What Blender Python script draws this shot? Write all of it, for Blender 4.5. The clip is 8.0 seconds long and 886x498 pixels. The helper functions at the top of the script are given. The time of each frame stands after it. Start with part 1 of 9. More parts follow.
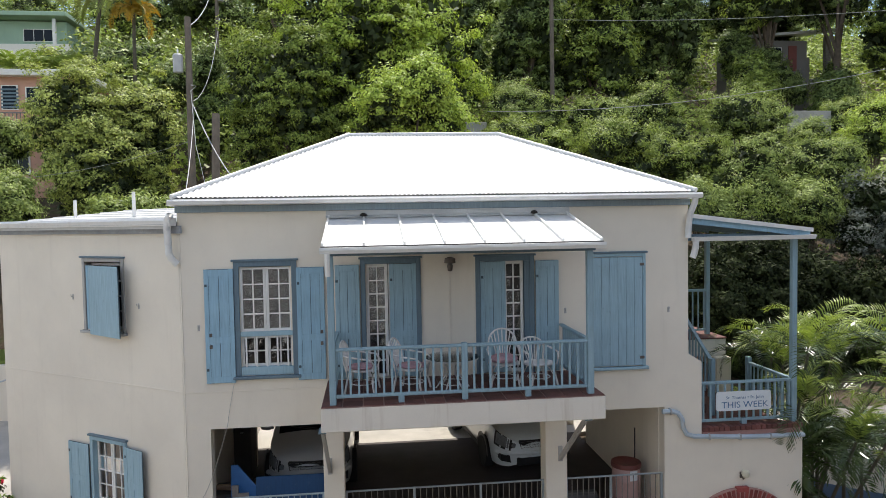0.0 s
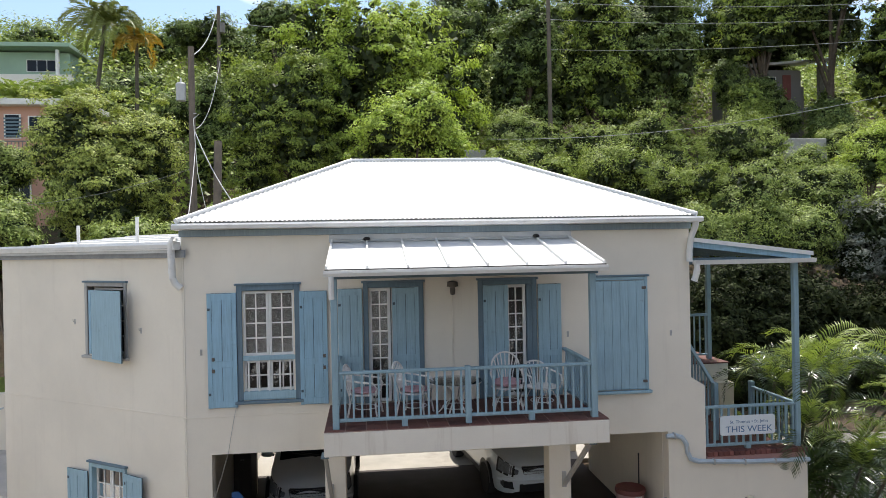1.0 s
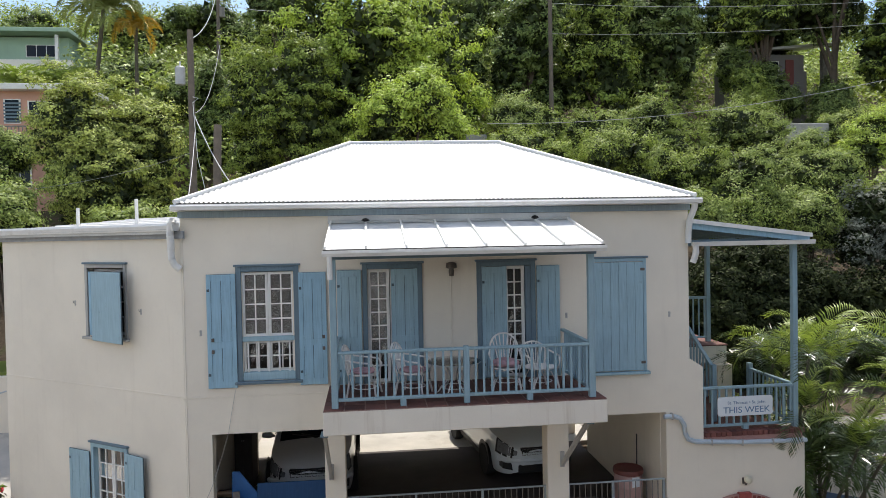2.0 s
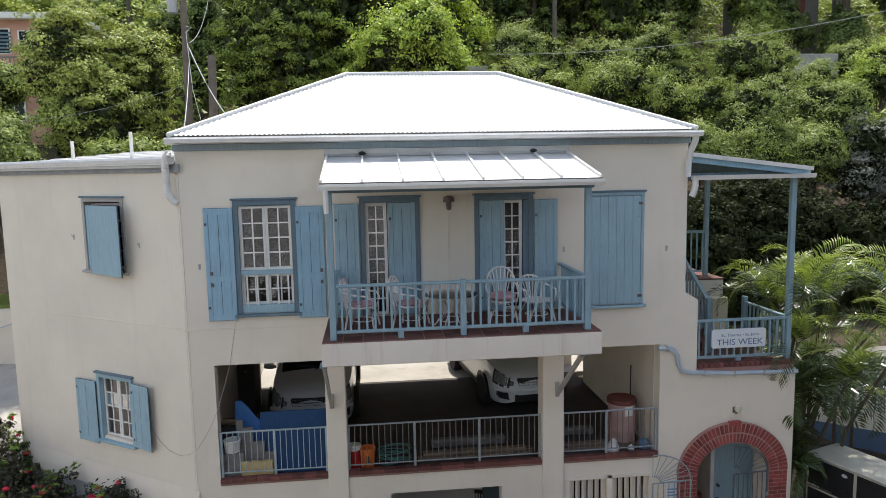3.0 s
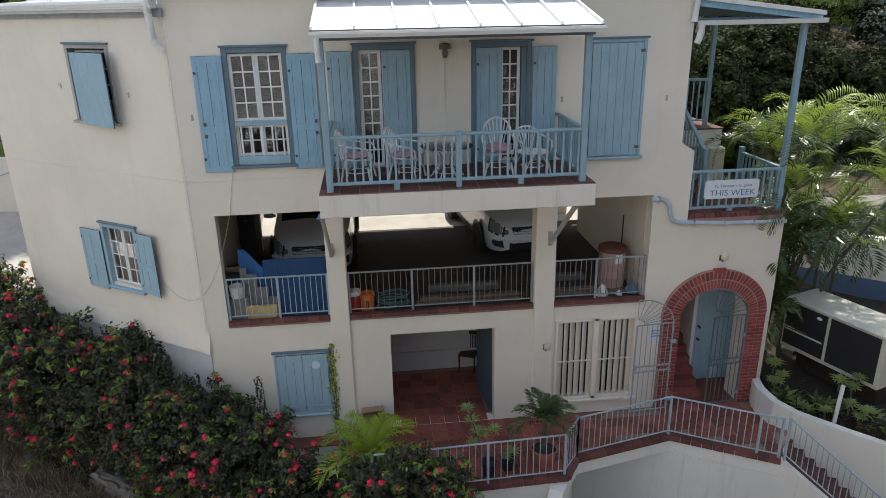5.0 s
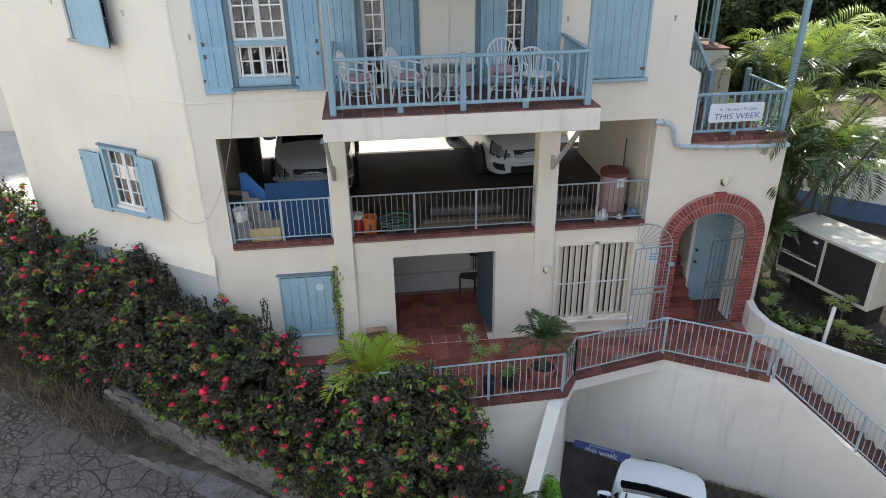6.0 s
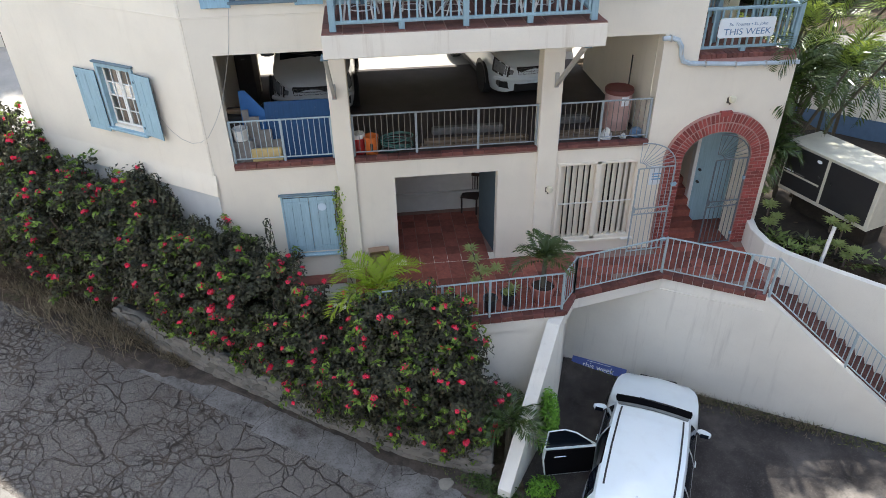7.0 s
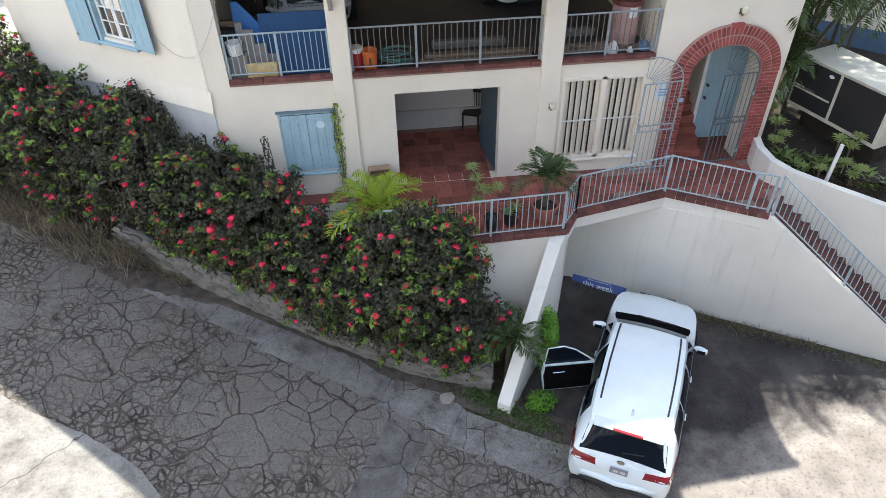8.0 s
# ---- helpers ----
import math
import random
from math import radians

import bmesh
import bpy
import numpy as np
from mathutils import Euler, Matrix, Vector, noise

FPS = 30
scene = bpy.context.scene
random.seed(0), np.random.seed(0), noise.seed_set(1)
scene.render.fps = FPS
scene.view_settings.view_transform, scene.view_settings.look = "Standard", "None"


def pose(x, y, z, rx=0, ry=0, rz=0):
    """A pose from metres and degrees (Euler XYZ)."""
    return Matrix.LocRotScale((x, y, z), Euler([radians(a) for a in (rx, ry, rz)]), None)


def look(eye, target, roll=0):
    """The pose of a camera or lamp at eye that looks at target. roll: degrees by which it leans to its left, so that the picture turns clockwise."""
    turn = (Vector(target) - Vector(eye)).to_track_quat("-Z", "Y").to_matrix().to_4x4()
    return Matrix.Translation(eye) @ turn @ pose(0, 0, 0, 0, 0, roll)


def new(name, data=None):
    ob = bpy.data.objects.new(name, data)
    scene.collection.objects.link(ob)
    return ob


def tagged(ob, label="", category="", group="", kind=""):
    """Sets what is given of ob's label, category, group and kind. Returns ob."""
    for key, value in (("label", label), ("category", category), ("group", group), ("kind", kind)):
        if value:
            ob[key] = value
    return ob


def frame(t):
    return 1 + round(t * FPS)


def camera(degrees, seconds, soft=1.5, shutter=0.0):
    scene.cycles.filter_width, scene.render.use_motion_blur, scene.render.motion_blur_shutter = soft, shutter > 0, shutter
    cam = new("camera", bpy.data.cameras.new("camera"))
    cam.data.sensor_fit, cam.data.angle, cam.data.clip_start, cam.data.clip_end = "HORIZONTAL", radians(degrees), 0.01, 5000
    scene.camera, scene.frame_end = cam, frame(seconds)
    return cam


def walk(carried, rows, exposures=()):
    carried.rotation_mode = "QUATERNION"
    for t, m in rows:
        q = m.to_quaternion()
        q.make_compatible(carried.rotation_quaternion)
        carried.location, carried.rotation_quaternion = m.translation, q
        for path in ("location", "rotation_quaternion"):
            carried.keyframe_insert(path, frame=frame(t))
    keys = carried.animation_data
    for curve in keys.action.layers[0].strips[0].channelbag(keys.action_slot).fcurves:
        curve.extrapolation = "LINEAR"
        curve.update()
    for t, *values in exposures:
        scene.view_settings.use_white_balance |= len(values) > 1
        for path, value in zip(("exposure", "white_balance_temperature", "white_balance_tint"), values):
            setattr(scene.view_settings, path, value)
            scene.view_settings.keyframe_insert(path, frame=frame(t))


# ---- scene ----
cam = camera(65.9, 8.0, 0.85)
# seconds, eye, target, roll
PATH = [
    (0, (-1.302, -11.947, 8.219), (-1.085, -9.961, 8.129), -1.0),
    (0.5, (-1.331, -11.983, 8.195), (-1.112, -9.995, 8.151), -1.1),
    (1, (-1.386, -11.992, 8.14), (-1.162, -10.005, 8.133), -1.1),
    (1.2, (-1.386, -11.995, 8.13), (-1.162, -10.008, 8.122), -1.1),
    (2.3, (-1.320, -12.012, 8.012), (-1.104, -10.024, 7.925), -1.1),
    (2.5, (-1.308, -12.014, 8.004), (-1.094, -10.029, 7.878), -1.1),
    (3, (-1.273, -11.991, 8.028), (-1.063, -10.016, 7.792), -1.1),
    (3.5, (-1.251, -11.997, 8.024), (-1.045, -10.038, 7.677), -1.1),
    (4, (-1.237, -12.021, 8.044), (-1.036, -10.084, 7.588), -1.1),
    (4.5, (-1.215, -12.044, 8.102), (-1.021, -10.136, 7.534), -1.0),
    (4.7, (-1.21, -12.04, 8.112), (-1.018, -10.145, 7.503), -1.1),
    (6, (-1.354, -12.063, 8.249), (-1.161, -10.282, 7.359), -0.9),
    (6.5, (-1.373, -12.091, 8.275), (-1.19, -10.365, 7.281), -1.0),
    (7, (-1.383, -12.086, 8.279), (-1.208, -10.421, 7.185), -1.0),
    (7.5, (-1.386, -12.046, 8.266), (-1.219, -10.447, 7.076), -1.1),
    (8, (-1.388, -12.003, 8.227), (-1.233, -10.478, 6.943), -1.2),
]
# seconds, stops, kelvin, tint
EXPOSURES = [(0, 0.46, 6620, 10), (1.2, 0.46, 6620, 10), (3.0, 0.44, 6600, 10), (4.7, 0.44, 6600, 9.5), (6.0, 1.18, 6500, 8.5), (7.3, 1.36, 6470, 8.5), (8, 1.52, 6450, 8.5)]
walk(cam, [(t, look(e, a, r)) for t, e, a, r in PATH], EXPOSURES)
SKY, SUN = 0.15, 4.0

# ---- world and light ----
world = bpy.data.worlds.new("sky")
world.use_nodes = True
scene.world = world
SUN_WAY = Vector((0.108, 0.515, 1.0)).normalized()
wn, wl = world.node_tree.nodes, world.node_tree.links
wn.clear()
w_out = wn.new("ShaderNodeOutputWorld")
w_bg = wn.new("ShaderNodeBackground")
w_sky = wn.new("ShaderNodeTexSky")
w_sky.sky_type = "NISHITA"
w_sky.sun_disc = False
w_sky.sun_elevation = math.asin(SUN_WAY.z)
w_sky.sun_rotation = math.atan2(SUN_WAY.x, SUN_WAY.y)
w_sky.altitude = 20
w_sky.dust_density = 0.6
w_bg.inputs["Strength"].default_value = SKY
# fair-weather clouds
w_co = wn.new("ShaderNodeTexCoord")
w_map = wn.new("ShaderNodeMapping")
w_map.inputs["Scale"].default_value = (1, 1, 2.6)
w_no = wn.new("ShaderNodeTexNoise")
w_no.inputs["Scale"].default_value = 4.0
w_no.inputs["Detail"].default_value = 7
w_ra = wn.new("ShaderNodeValToRGB")
w_ra.color_ramp.elements[0].position, w_ra.color_ramp.elements[1].position = 0.5, 0.62
w_mix = wn.new("ShaderNodeMix")
w_mix.data_type = "RGBA"
w_mix.inputs[7].default_value = (9, 9, 9.3, 1)
wl.new(w_co.outputs["Generated"], w_map.inputs["Vector"])
wl.new(w_map.outputs[0], w_no.inputs["Vector"])
wl.new(w_no.outputs["Fac"], w_ra.inputs["Fac"])
wl.new(w_ra.outputs["Color"], w_mix.inputs[0])
wl.new(w_sky.outputs[0], w_mix.inputs[6])
wl.new(w_mix.outputs[2], w_bg.inputs["Color"])
wl.new(w_bg.outputs[0], w_out.inputs["Surface"])

sun_data = bpy.data.lights.new("sun", "SUN")
sun_data.energy, sun_data.angle, sun_data.color = SUN, radians(0.53), (1.0, 0.95, 0.87)
sun = new("sun", sun_data)
sun.matrix_basis = look(SUN_WAY * 60, (0, 0, 0))


# ---- mesh helpers ----
class G:
    """Gathers faces for one mesh."""

    def __init__(self):
        self.v, self.f = [], []

    def add(self, verts, faces):
        n = len(self.v)
        self.v.extend(tuple(p) for p in verts)
        self.f.extend(tuple(i + n for i in face) for face in faces)
        return self

    def box(self, x0, x1, y0, y1, z0, z1, b=0.0, m=None):
        x0, x1, y0, y1, z0, z1 = min(x0, x1), max(x0, x1), min(y0, y1), max(y0, y1), min(z0, z1), max(z0, z1)
        if b <= 0:
            vs = [(x, y, z) for x in (x0, x1) for y in (y0, y1) for z in (z0, z1)]
            fs = [(0, 1, 3, 2), (4, 6, 7, 5), (0, 4, 5, 1), (2, 3, 7, 6), (0, 2, 6, 4), (1, 5, 7, 3)]
        else:
            b = min(b, 0.45 * min(x1 - x0, y1 - y0, z1 - z0))
            vs, fs, idx = [], [], {}
            lo, hi = (x0, y0, z0), (x1, y1, z1)
            for c in range(8):
                s = [(c >> k) & 1 for k in (2, 1, 0)]
                for ax in range(3):
                    p = [hi[k] - (0 if k == ax else b) if s[k] else lo[k] + (0 if k == ax else b) for k in range(3)]
                    idx[c, ax] = len(vs)
                    vs.append(tuple(p))
            for ax in range(3):
                o = [k for k in range(3) if k != ax]
                for side in (0, 1):
                    cs = []
                    for a, d in ((0, 0), (1, 0), (1, 1), (0, 1)):
                        s = [0, 0, 0]
                        s[ax], s[o[0]], s[o[1]] = side, a, d
                        cs.append(idx[s[0] * 4 + s[1] * 2 + s[2], ax])
                    fs.append(tuple(cs))
                for a in (0, 1):
                    for d in (0, 1):
                        s = [0, 0, 0]
                        s[o[0]], s[o[1]] = a, d
                        c0 = s[0] * 4 + s[1] * 2 + s[2]
                        s[ax] = 1
                        c1 = s[0] * 4 + s[1] * 2 + s[2]
                        fs.append((idx[c0, o[0]], idx[c1, o[0]], idx[c1, o[1]], idx[c0, o[1]]))
            for c in range(8):
                fs.append((idx[c, 0], idx[c, 1], idx[c, 2]))
        if m is not None:
            vs = [tuple(m @ Vector(p)) for p in vs]
        return self.add(vs, fs)

    def tube(self, p, q, r, n=8, r2=None, caps=True):
        p, q = Vector(p), Vector(q)
        d = q - p
        if d.length < 1e-6:
            return self
        rot = d.to_track_quat("Z", "Y")
        r2 = r if r2 is None else r2
        vs = []
        for base, rad in ((p, r), (q, r2)):
            for i in range(n):
                a = 2 * math.pi * i / n
                vs.append(base + rot @ Vector((rad * math.cos(a), rad * math.sin(a), 0)))
        fs = [(i, (i + 1) % n, n + (i + 1) % n, n + i) for i in range(n)]
        if caps:
            fs += [tuple(range(n))[::-1], tuple(range(n, 2 * n))]
        return self.add(vs, fs)

    def pipe(self, pts, r, n=8):
        pts = [Vector(p) for p in pts]
        rings = []
        up = Vector((0, 0, 1))
        for i, p in enumerate(pts):
            d = (pts[min(i + 1, len(pts) - 1)] - pts[max(i - 1, 0)]).normalized()
            side = d.cross(up)
            if side.length < 0.05:
                side = d.cross(Vector((0, 1, 0)))
            side.normalize()
            top = side.cross(d)
            rr = r[i] if isinstance(r, (list, tuple)) else r
            rings.append([p + rr * (math.cos(2 * math.pi * k / n) * side + math.sin(2 * math.pi * k / n) * top) for k in range(n)])
        vs = [v for ring in rings for v in ring]
        fs = []
        for i in range(len(pts) - 1):
            for k in range(n):
                fs.append((i * n + k, i * n + (k + 1) % n, (i + 1) * n + (k + 1) % n, (i + 1) * n + k))
        fs += [tuple(range(n))[::-1], tuple(range((len(pts) - 1) * n, len(pts) * n))]
        return self.add(vs, fs)

    def prism(self, poly, axis, lo, hi):
        """Extrudes a polygon of two coordinates along an axis, from lo to hi."""
        def put(a, d, w):
            return {"x": (w, a, d), "y": (a, w, d), "z": (a, d, w)}[axis]
        n = len(poly)
        vs = [put(a, d, lo) for a, d in poly] + [put(a, d, hi) for a, d in poly]
        fs = [tuple(range(n)), tuple(range(n, 2 * n))[::-1]]
        fs += [(i, n + i, n + (i + 1) % n, (i + 1) % n) for i in range(n)]
        return self.add(vs, fs)

    def lathe(self, profile, n=16, at=(0, 0, 0)):
        vs, fs = [], []
        for r, z in profile:
            for i in range(n):
                a = 2 * math.pi * i / n
                vs.append((at[0] + r * math.cos(a), at[1] + r * math.sin(a), at[2] + z))
        for j in range(len(profile) - 1):
            for i in range(n):
                fs.append((j * n + i, j * n + (i + 1) % n, (j + 1) * n + (i + 1) % n, (j + 1) * n + i))
        fs += [tuple(range(n))[::-1], tuple(range((len(profile) - 1) * n, len(profile) * n))]
        return self.add(vs, fs)

    def grid(self, rows):
        nu = len(rows[0])
        vs = [p for r in rows for p in r]
        fs = [(j * nu + i, j * nu + i + 1, (j + 1) * nu + i + 1, (j + 1) * nu + i) for j in range(len(rows) - 1) for i in range(nu - 1)]
        return self.add(vs, fs)

    def moved(self, m):
        self.v = [tuple(m @ Vector(p)) for p in self.v]
        return self

    def mesh(self, name, material, smooth=False):
        me = bpy.data.meshes.new(name)
        me.from_pydata(self.v, [], self.f)
        bm = bmesh.new()
        bm.from_mesh(me)
        bmesh.ops.recalc_face_normals(bm, faces=bm.faces)
        bm.to_mesh(me)
        bm.free()
        me.materials.append(material)
        if smooth:
            me.polygons.foreach_set("use_smooth", [True] * len(me.polygons))
            me.set_sharp_from_angle(angle=radians(38))
        return me


def part(name, g, material, parent=None, label="", smooth=False, kind=""):
    """One mesh object from gathered faces, under a thing or a part."""
    ob = new(name, g.mesh(name, material, smooth))
    if parent is not None:
        ob.parent = parent
    return tagged(ob, label, "", "", kind)


def thing(name, label, category, group="", kind="", at=None):
    ob = new(name)
    ob.empty_display_size = 0.1
    if at is not None:
        ob.matrix_basis = at
    return tagged(ob, label, category, group, kind)


def single(name, g, material, label, category, group="", kind="", smooth=False, at=None):
    """A thing that is one mesh."""
    ob = new(name, g.mesh(name, material, smooth))
    if at is not None:
        ob.matrix_basis = at
    return tagged(ob, label, category, group, kind)


def quick_mesh(name, verts, faces_n, material, smooth=False):
    """A big mesh from an array of corners, faces_n corners a face, each face an island."""
    verts = np.asarray(verts, dtype=np.float32).reshape(-1, 3)
    nf = len(verts) // faces_n
    me = bpy.data.meshes.new(name)
    me.vertices.add(len(verts))
    me.vertices.foreach_set("co", verts.ravel())
    me.loops.add(len(verts))
    me.loops.foreach_set("vertex_index", np.arange(len(verts), dtype=np.int32))
    me.polygons.add(nf)
    me.polygons.foreach_set("loop_start", np.arange(0, len(verts), faces_n, dtype=np.int32))
    me.update()
    me.materials.append(material)
    return me


# ---- materials ----
class Mat:
    def __init__(self, name):
        self.m = bpy.data.materials.new(name)
        self.m.use_nodes = True
        self.t = self.m.node_tree
        self.n, self.l = self.t.nodes, self.t.links
        self.b = self.n["Principled BSDF"]
        co = self.n.new("ShaderNodeTexCoord")
        self.co = co.outputs["Object"]

    def node(self, kind, **inputs):
        nd = self.n.new(kind)
        for k, v in inputs.items():
            nd.inputs[k.replace("_", " ")].default_value = v
        return nd

    def noise(self, scale, detail=4, rough=0.55, stretch=None, shift=None):
        nd = self.node("ShaderNodeTexNoise", Scale=scale, Detail=detail, Roughness=rough)
        src = shift or self.co
        if stretch:
            mp = self.n.new("ShaderNodeMapping")
            mp.inputs["Scale"].default_value = stretch
            self.l.new(src, mp.inputs["Vector"])
            src = mp.outputs[0]
        self.l.new(src, nd.inputs["Vector"])
        return nd.outputs["Fac"]

    def ramp(self, fac, stops):
        nd = self.n.new("ShaderNodeValToRGB")
        e = nd.color_ramp.elements
        while len(e) < len(stops):
            e.new(0.5)
        for el, (p, c) in zip(e, stops):
            el.position, el.color = p, (*c, 1) if len(c) == 3 else c
        self.l.new(fac, nd.inputs["Fac"])
        return nd.outputs["Color"]

    def mask(self, fac, lo, hi):
        nd = self.n.new("ShaderNodeMapRange")
        nd.inputs[1].default_value, nd.inputs[2].default_value = lo, hi
        self.l.new(fac, nd.inputs[0])
        return nd.outputs[0]

    def mix(self, fac, a, b, mode="MIX"):
        nd = self.n.new("ShaderNodeMix")
        nd.data_type, nd.blend_type = "RGBA", mode
        for sock, v in ((nd.inputs[0], fac), (nd.inputs[6], a), (nd.inputs[7], b)):
            if isinstance(v, (int, float)):
                sock.default_value = v
            elif isinstance(v, tuple):
                sock.default_value = (*v, 1)
            else:
                self.l.new(v, sock)
        return nd.outputs[2]

    def math(self, op, a, b):
        nd = self.n.new("ShaderNodeMath")
        nd.operation = op
        for sock, v in zip(nd.inputs, (a, b)):
            if isinstance(v, (int, float)):
                sock.default_value = v
            else:
                self.l.new(v, sock)
        return nd.outputs[0]

    def color(self, v):
        if isinstance(v, tuple):
            self.b.inputs["Base Color"].default_value = (*v, 1)
        else:
            self.l.new(v, self.b.inputs["Base Color"])
        return self

    def bump(self, height, strength=0.3, distance=0.01):
        nd = self.n.new("ShaderNodeBump")
        nd.inputs["Strength"].default_value, nd.inputs["Distance"].default_value = strength, distance
        self.l.new(height, nd.inputs["Height"])
        self.l.new(nd.outputs[0], self.b.inputs["Normal"])
        return self

    def set(self, rough=None, metal=None, spec=None, coat=None):
        for k, v in (("Roughness", rough), ("Metallic", metal), ("Specular IOR Level", spec), ("Coat Weight", coat)):
            if v is None:
                continue
            if isinstance(v, (int, float)):
                self.b.inputs[k].default_value = v
            else:
                self.l.new(v, self.b.inputs[k])
        return self


def plain(name, c, rough=0.6, metal=0.0, var=0.18, scale=6.0, fine=60.0, bump=0.15, dirt=None, coat=0.0):
    """A painted or solid surface with soft stains and fine grain."""
    m = Mat(name)
    dark = tuple(x * (1 - var) for x in c)
    col = m.mix(m.mask(m.noise(scale, 5), 0.35, 0.7), c, dark)
    f = m.noise(fine, 3)
    col = m.mix(m.mask(f, 0.45, 0.75), col, tuple(x * (1 - var * 0.8) for x in c))
    if dirt:
        col = m.mix(m.math("MULTIPLY", m.mask(m.noise(scale * 0.6, 8, 0.7), 0.52, 0.75), dirt[1]), col, dirt[0])
    m.color(col).bump(f, bump, 0.004)
    m.set(rough=rough, metal=metal, coat=coat)
    return m.m


def random_tint(m, col, amount=0.25):
    """Each piece a little lighter or darker."""
    info = m.n.new("ShaderNodeObjectInfo")
    hsv = m.n.new("ShaderNodeHueSaturation")
    m.l.new(m.mask(info.outputs["Random"], 0, 1), hsv.inputs["Value"])
    mr = m.n.new("ShaderNodeMapRange")
    mr.inputs[3].default_value, mr.inputs[4].default_value = 1 - amount, 1 + amount
    m.l.new(info.outputs["Random"], mr.inputs[0])
    m.l.new(mr.outputs[0], hsv.inputs["Value"])
    m.l.new(col, hsv.inputs["Color"])
    return hsv.outputs[0]


def stucco_mat(name, c, streak=(0.42, 0.36, 0.27), amount=0.5):
    m = Mat(name)
    big = m.noise(0.7, 6, 0.6)
    col = m.mix(m.mask(big, 0.35, 0.7), c, tuple(x * 0.9 for x in c))
    st = m.noise(3.0, 6, 0.65, stretch=(1.6, 1.6, 0.12))
    col = m.mix(m.math("MULTIPLY", m.mask(st, 0.56, 0.8), amount), col, streak)
    sp = m.noise(26, 4)
    col = m.mix(m.math("MULTIPLY", m.mask(sp, 0.66, 0.8), 0.25 * amount), col, (0.35, 0.31, 0.26))
    grain = m.noise(70, 6, 0.75)
    col = m.mix(m.math("MULTIPLY", m.mask(grain, 0.5, 0.68), 0.16), col, tuple(x * 0.62 for x in c))
    blot = m.noise(5.5, 5, 0.7)
    col = m.mix(m.math("MULTIPLY", m.mask(blot, 0.56, 0.74), 0.22), col, tuple(x * 0.80 for x in c))
    wav = m.noise(2.2, 3)
    m.color(col).bump(m.math("ADD", m.math("MULTIPLY", grain, 0.4), m.math("MULTIPLY", wav, 1.2)), 0.35, 0.012)
    return m.set(rough=0.85, spec=0.25).m


def leaf_mat(name, a, b, c=None, gloss=0.5, passing=0.20, spec=0.16):
    """Leaves: varied from one to the next, some light passing through."""
    m = Mat(name)
    geo = m.n.new("ShaderNodeNewGeometry")
    stops = [(0.0, a), (0.75, b)] + ([(0.97, b), (1.0, c)] if c else [(1.0, b)])
    col = m.ramp(geo.outputs["Random Per Island"], stops)
    m.color(col).set(rough=gloss, spec=spec)
    tr = m.n.new("ShaderNodeBsdfTranslucent")
    hs = m.n.new("ShaderNodeHueSaturation")
    hs.inputs["Value"].default_value = 1.75
    hs.inputs["Saturation"].default_value = 1.1
    m.l.new(col, hs.inputs["Color"])
    m.l.new(hs.outputs[0], tr.inputs["Color"])
    mx = m.n.new("ShaderNodeMixShader")
    mx.inputs[0].default_value = passing
    m.l.new(m.b.outputs[0], mx.inputs[1])
    m.l.new(tr.outputs[0], mx.inputs[2])
    m.l.new(mx.outputs[0], m.n["Material Output"].inputs["Surface"])
    return m.m


def glass_mat(name, tint=(0.75, 0.8, 0.8), ior=1.9):
    m = Mat(name)
    gl = m.n.new("ShaderNodeBsdfGlossy")
    gl.inputs["Roughness"].default_value = 0.008
    tr = m.n.new("ShaderNodeBsdfTransparent")
    tr.inputs["Color"].default_value = (*tint, 1)
    fr = m.n.new("ShaderNodeFresnel")
    fr.inputs["IOR"].default_value = ior
    wob = m.node("ShaderNodeTexNoise", Scale=2.6, Detail=1.5)
    bp = m.n.new("ShaderNodeBump")
    bp.inputs["Strength"].default_value, bp.inputs["Distance"].default_value = 0.8, 0.0022
    m.l.new(wob.outputs["Fac"], bp.inputs["Height"])
    m.l.new(bp.outputs[0], gl.inputs["Normal"])
    mx = m.n.new("ShaderNodeMixShader")
    m.l.new(fr.outputs[0], mx.inputs[0])
    m.l.new(tr.outputs[0], mx.inputs[1])
    m.l.new(gl.outputs[0], mx.inputs[2])
    m.l.new(mx.outputs[0], m.n["Material Output"].inputs["Surface"])
    return m.m


def paint_mat(name, c, chip=(0.3, 0.3, 0.28), amount=0.35):
    """Weathered brushed paint on wood, with vertical brush marks and chips."""
    m = Mat(name)
    col = m.mix(m.mask(m.noise(2.2, 5), 0.3, 0.75), c, tuple(x * 0.8 for x in c))
    br = m.noise(14, 4, 0.6, stretch=(3, 3, 0.2))
    col = m.mix(m.mask(br, 0.35, 0.8), col, tuple(min(1, x * 1.16) for x in c))
    col = m.mix(m.math("MULTIPLY", m.mask(m.noise(9, 8, 0.75), 0.6, 0.72), amount), col, chip)
    m.color(col).bump(br, 0.25, 0.004)
    return m.set(rough=0.55, spec=0.35).m


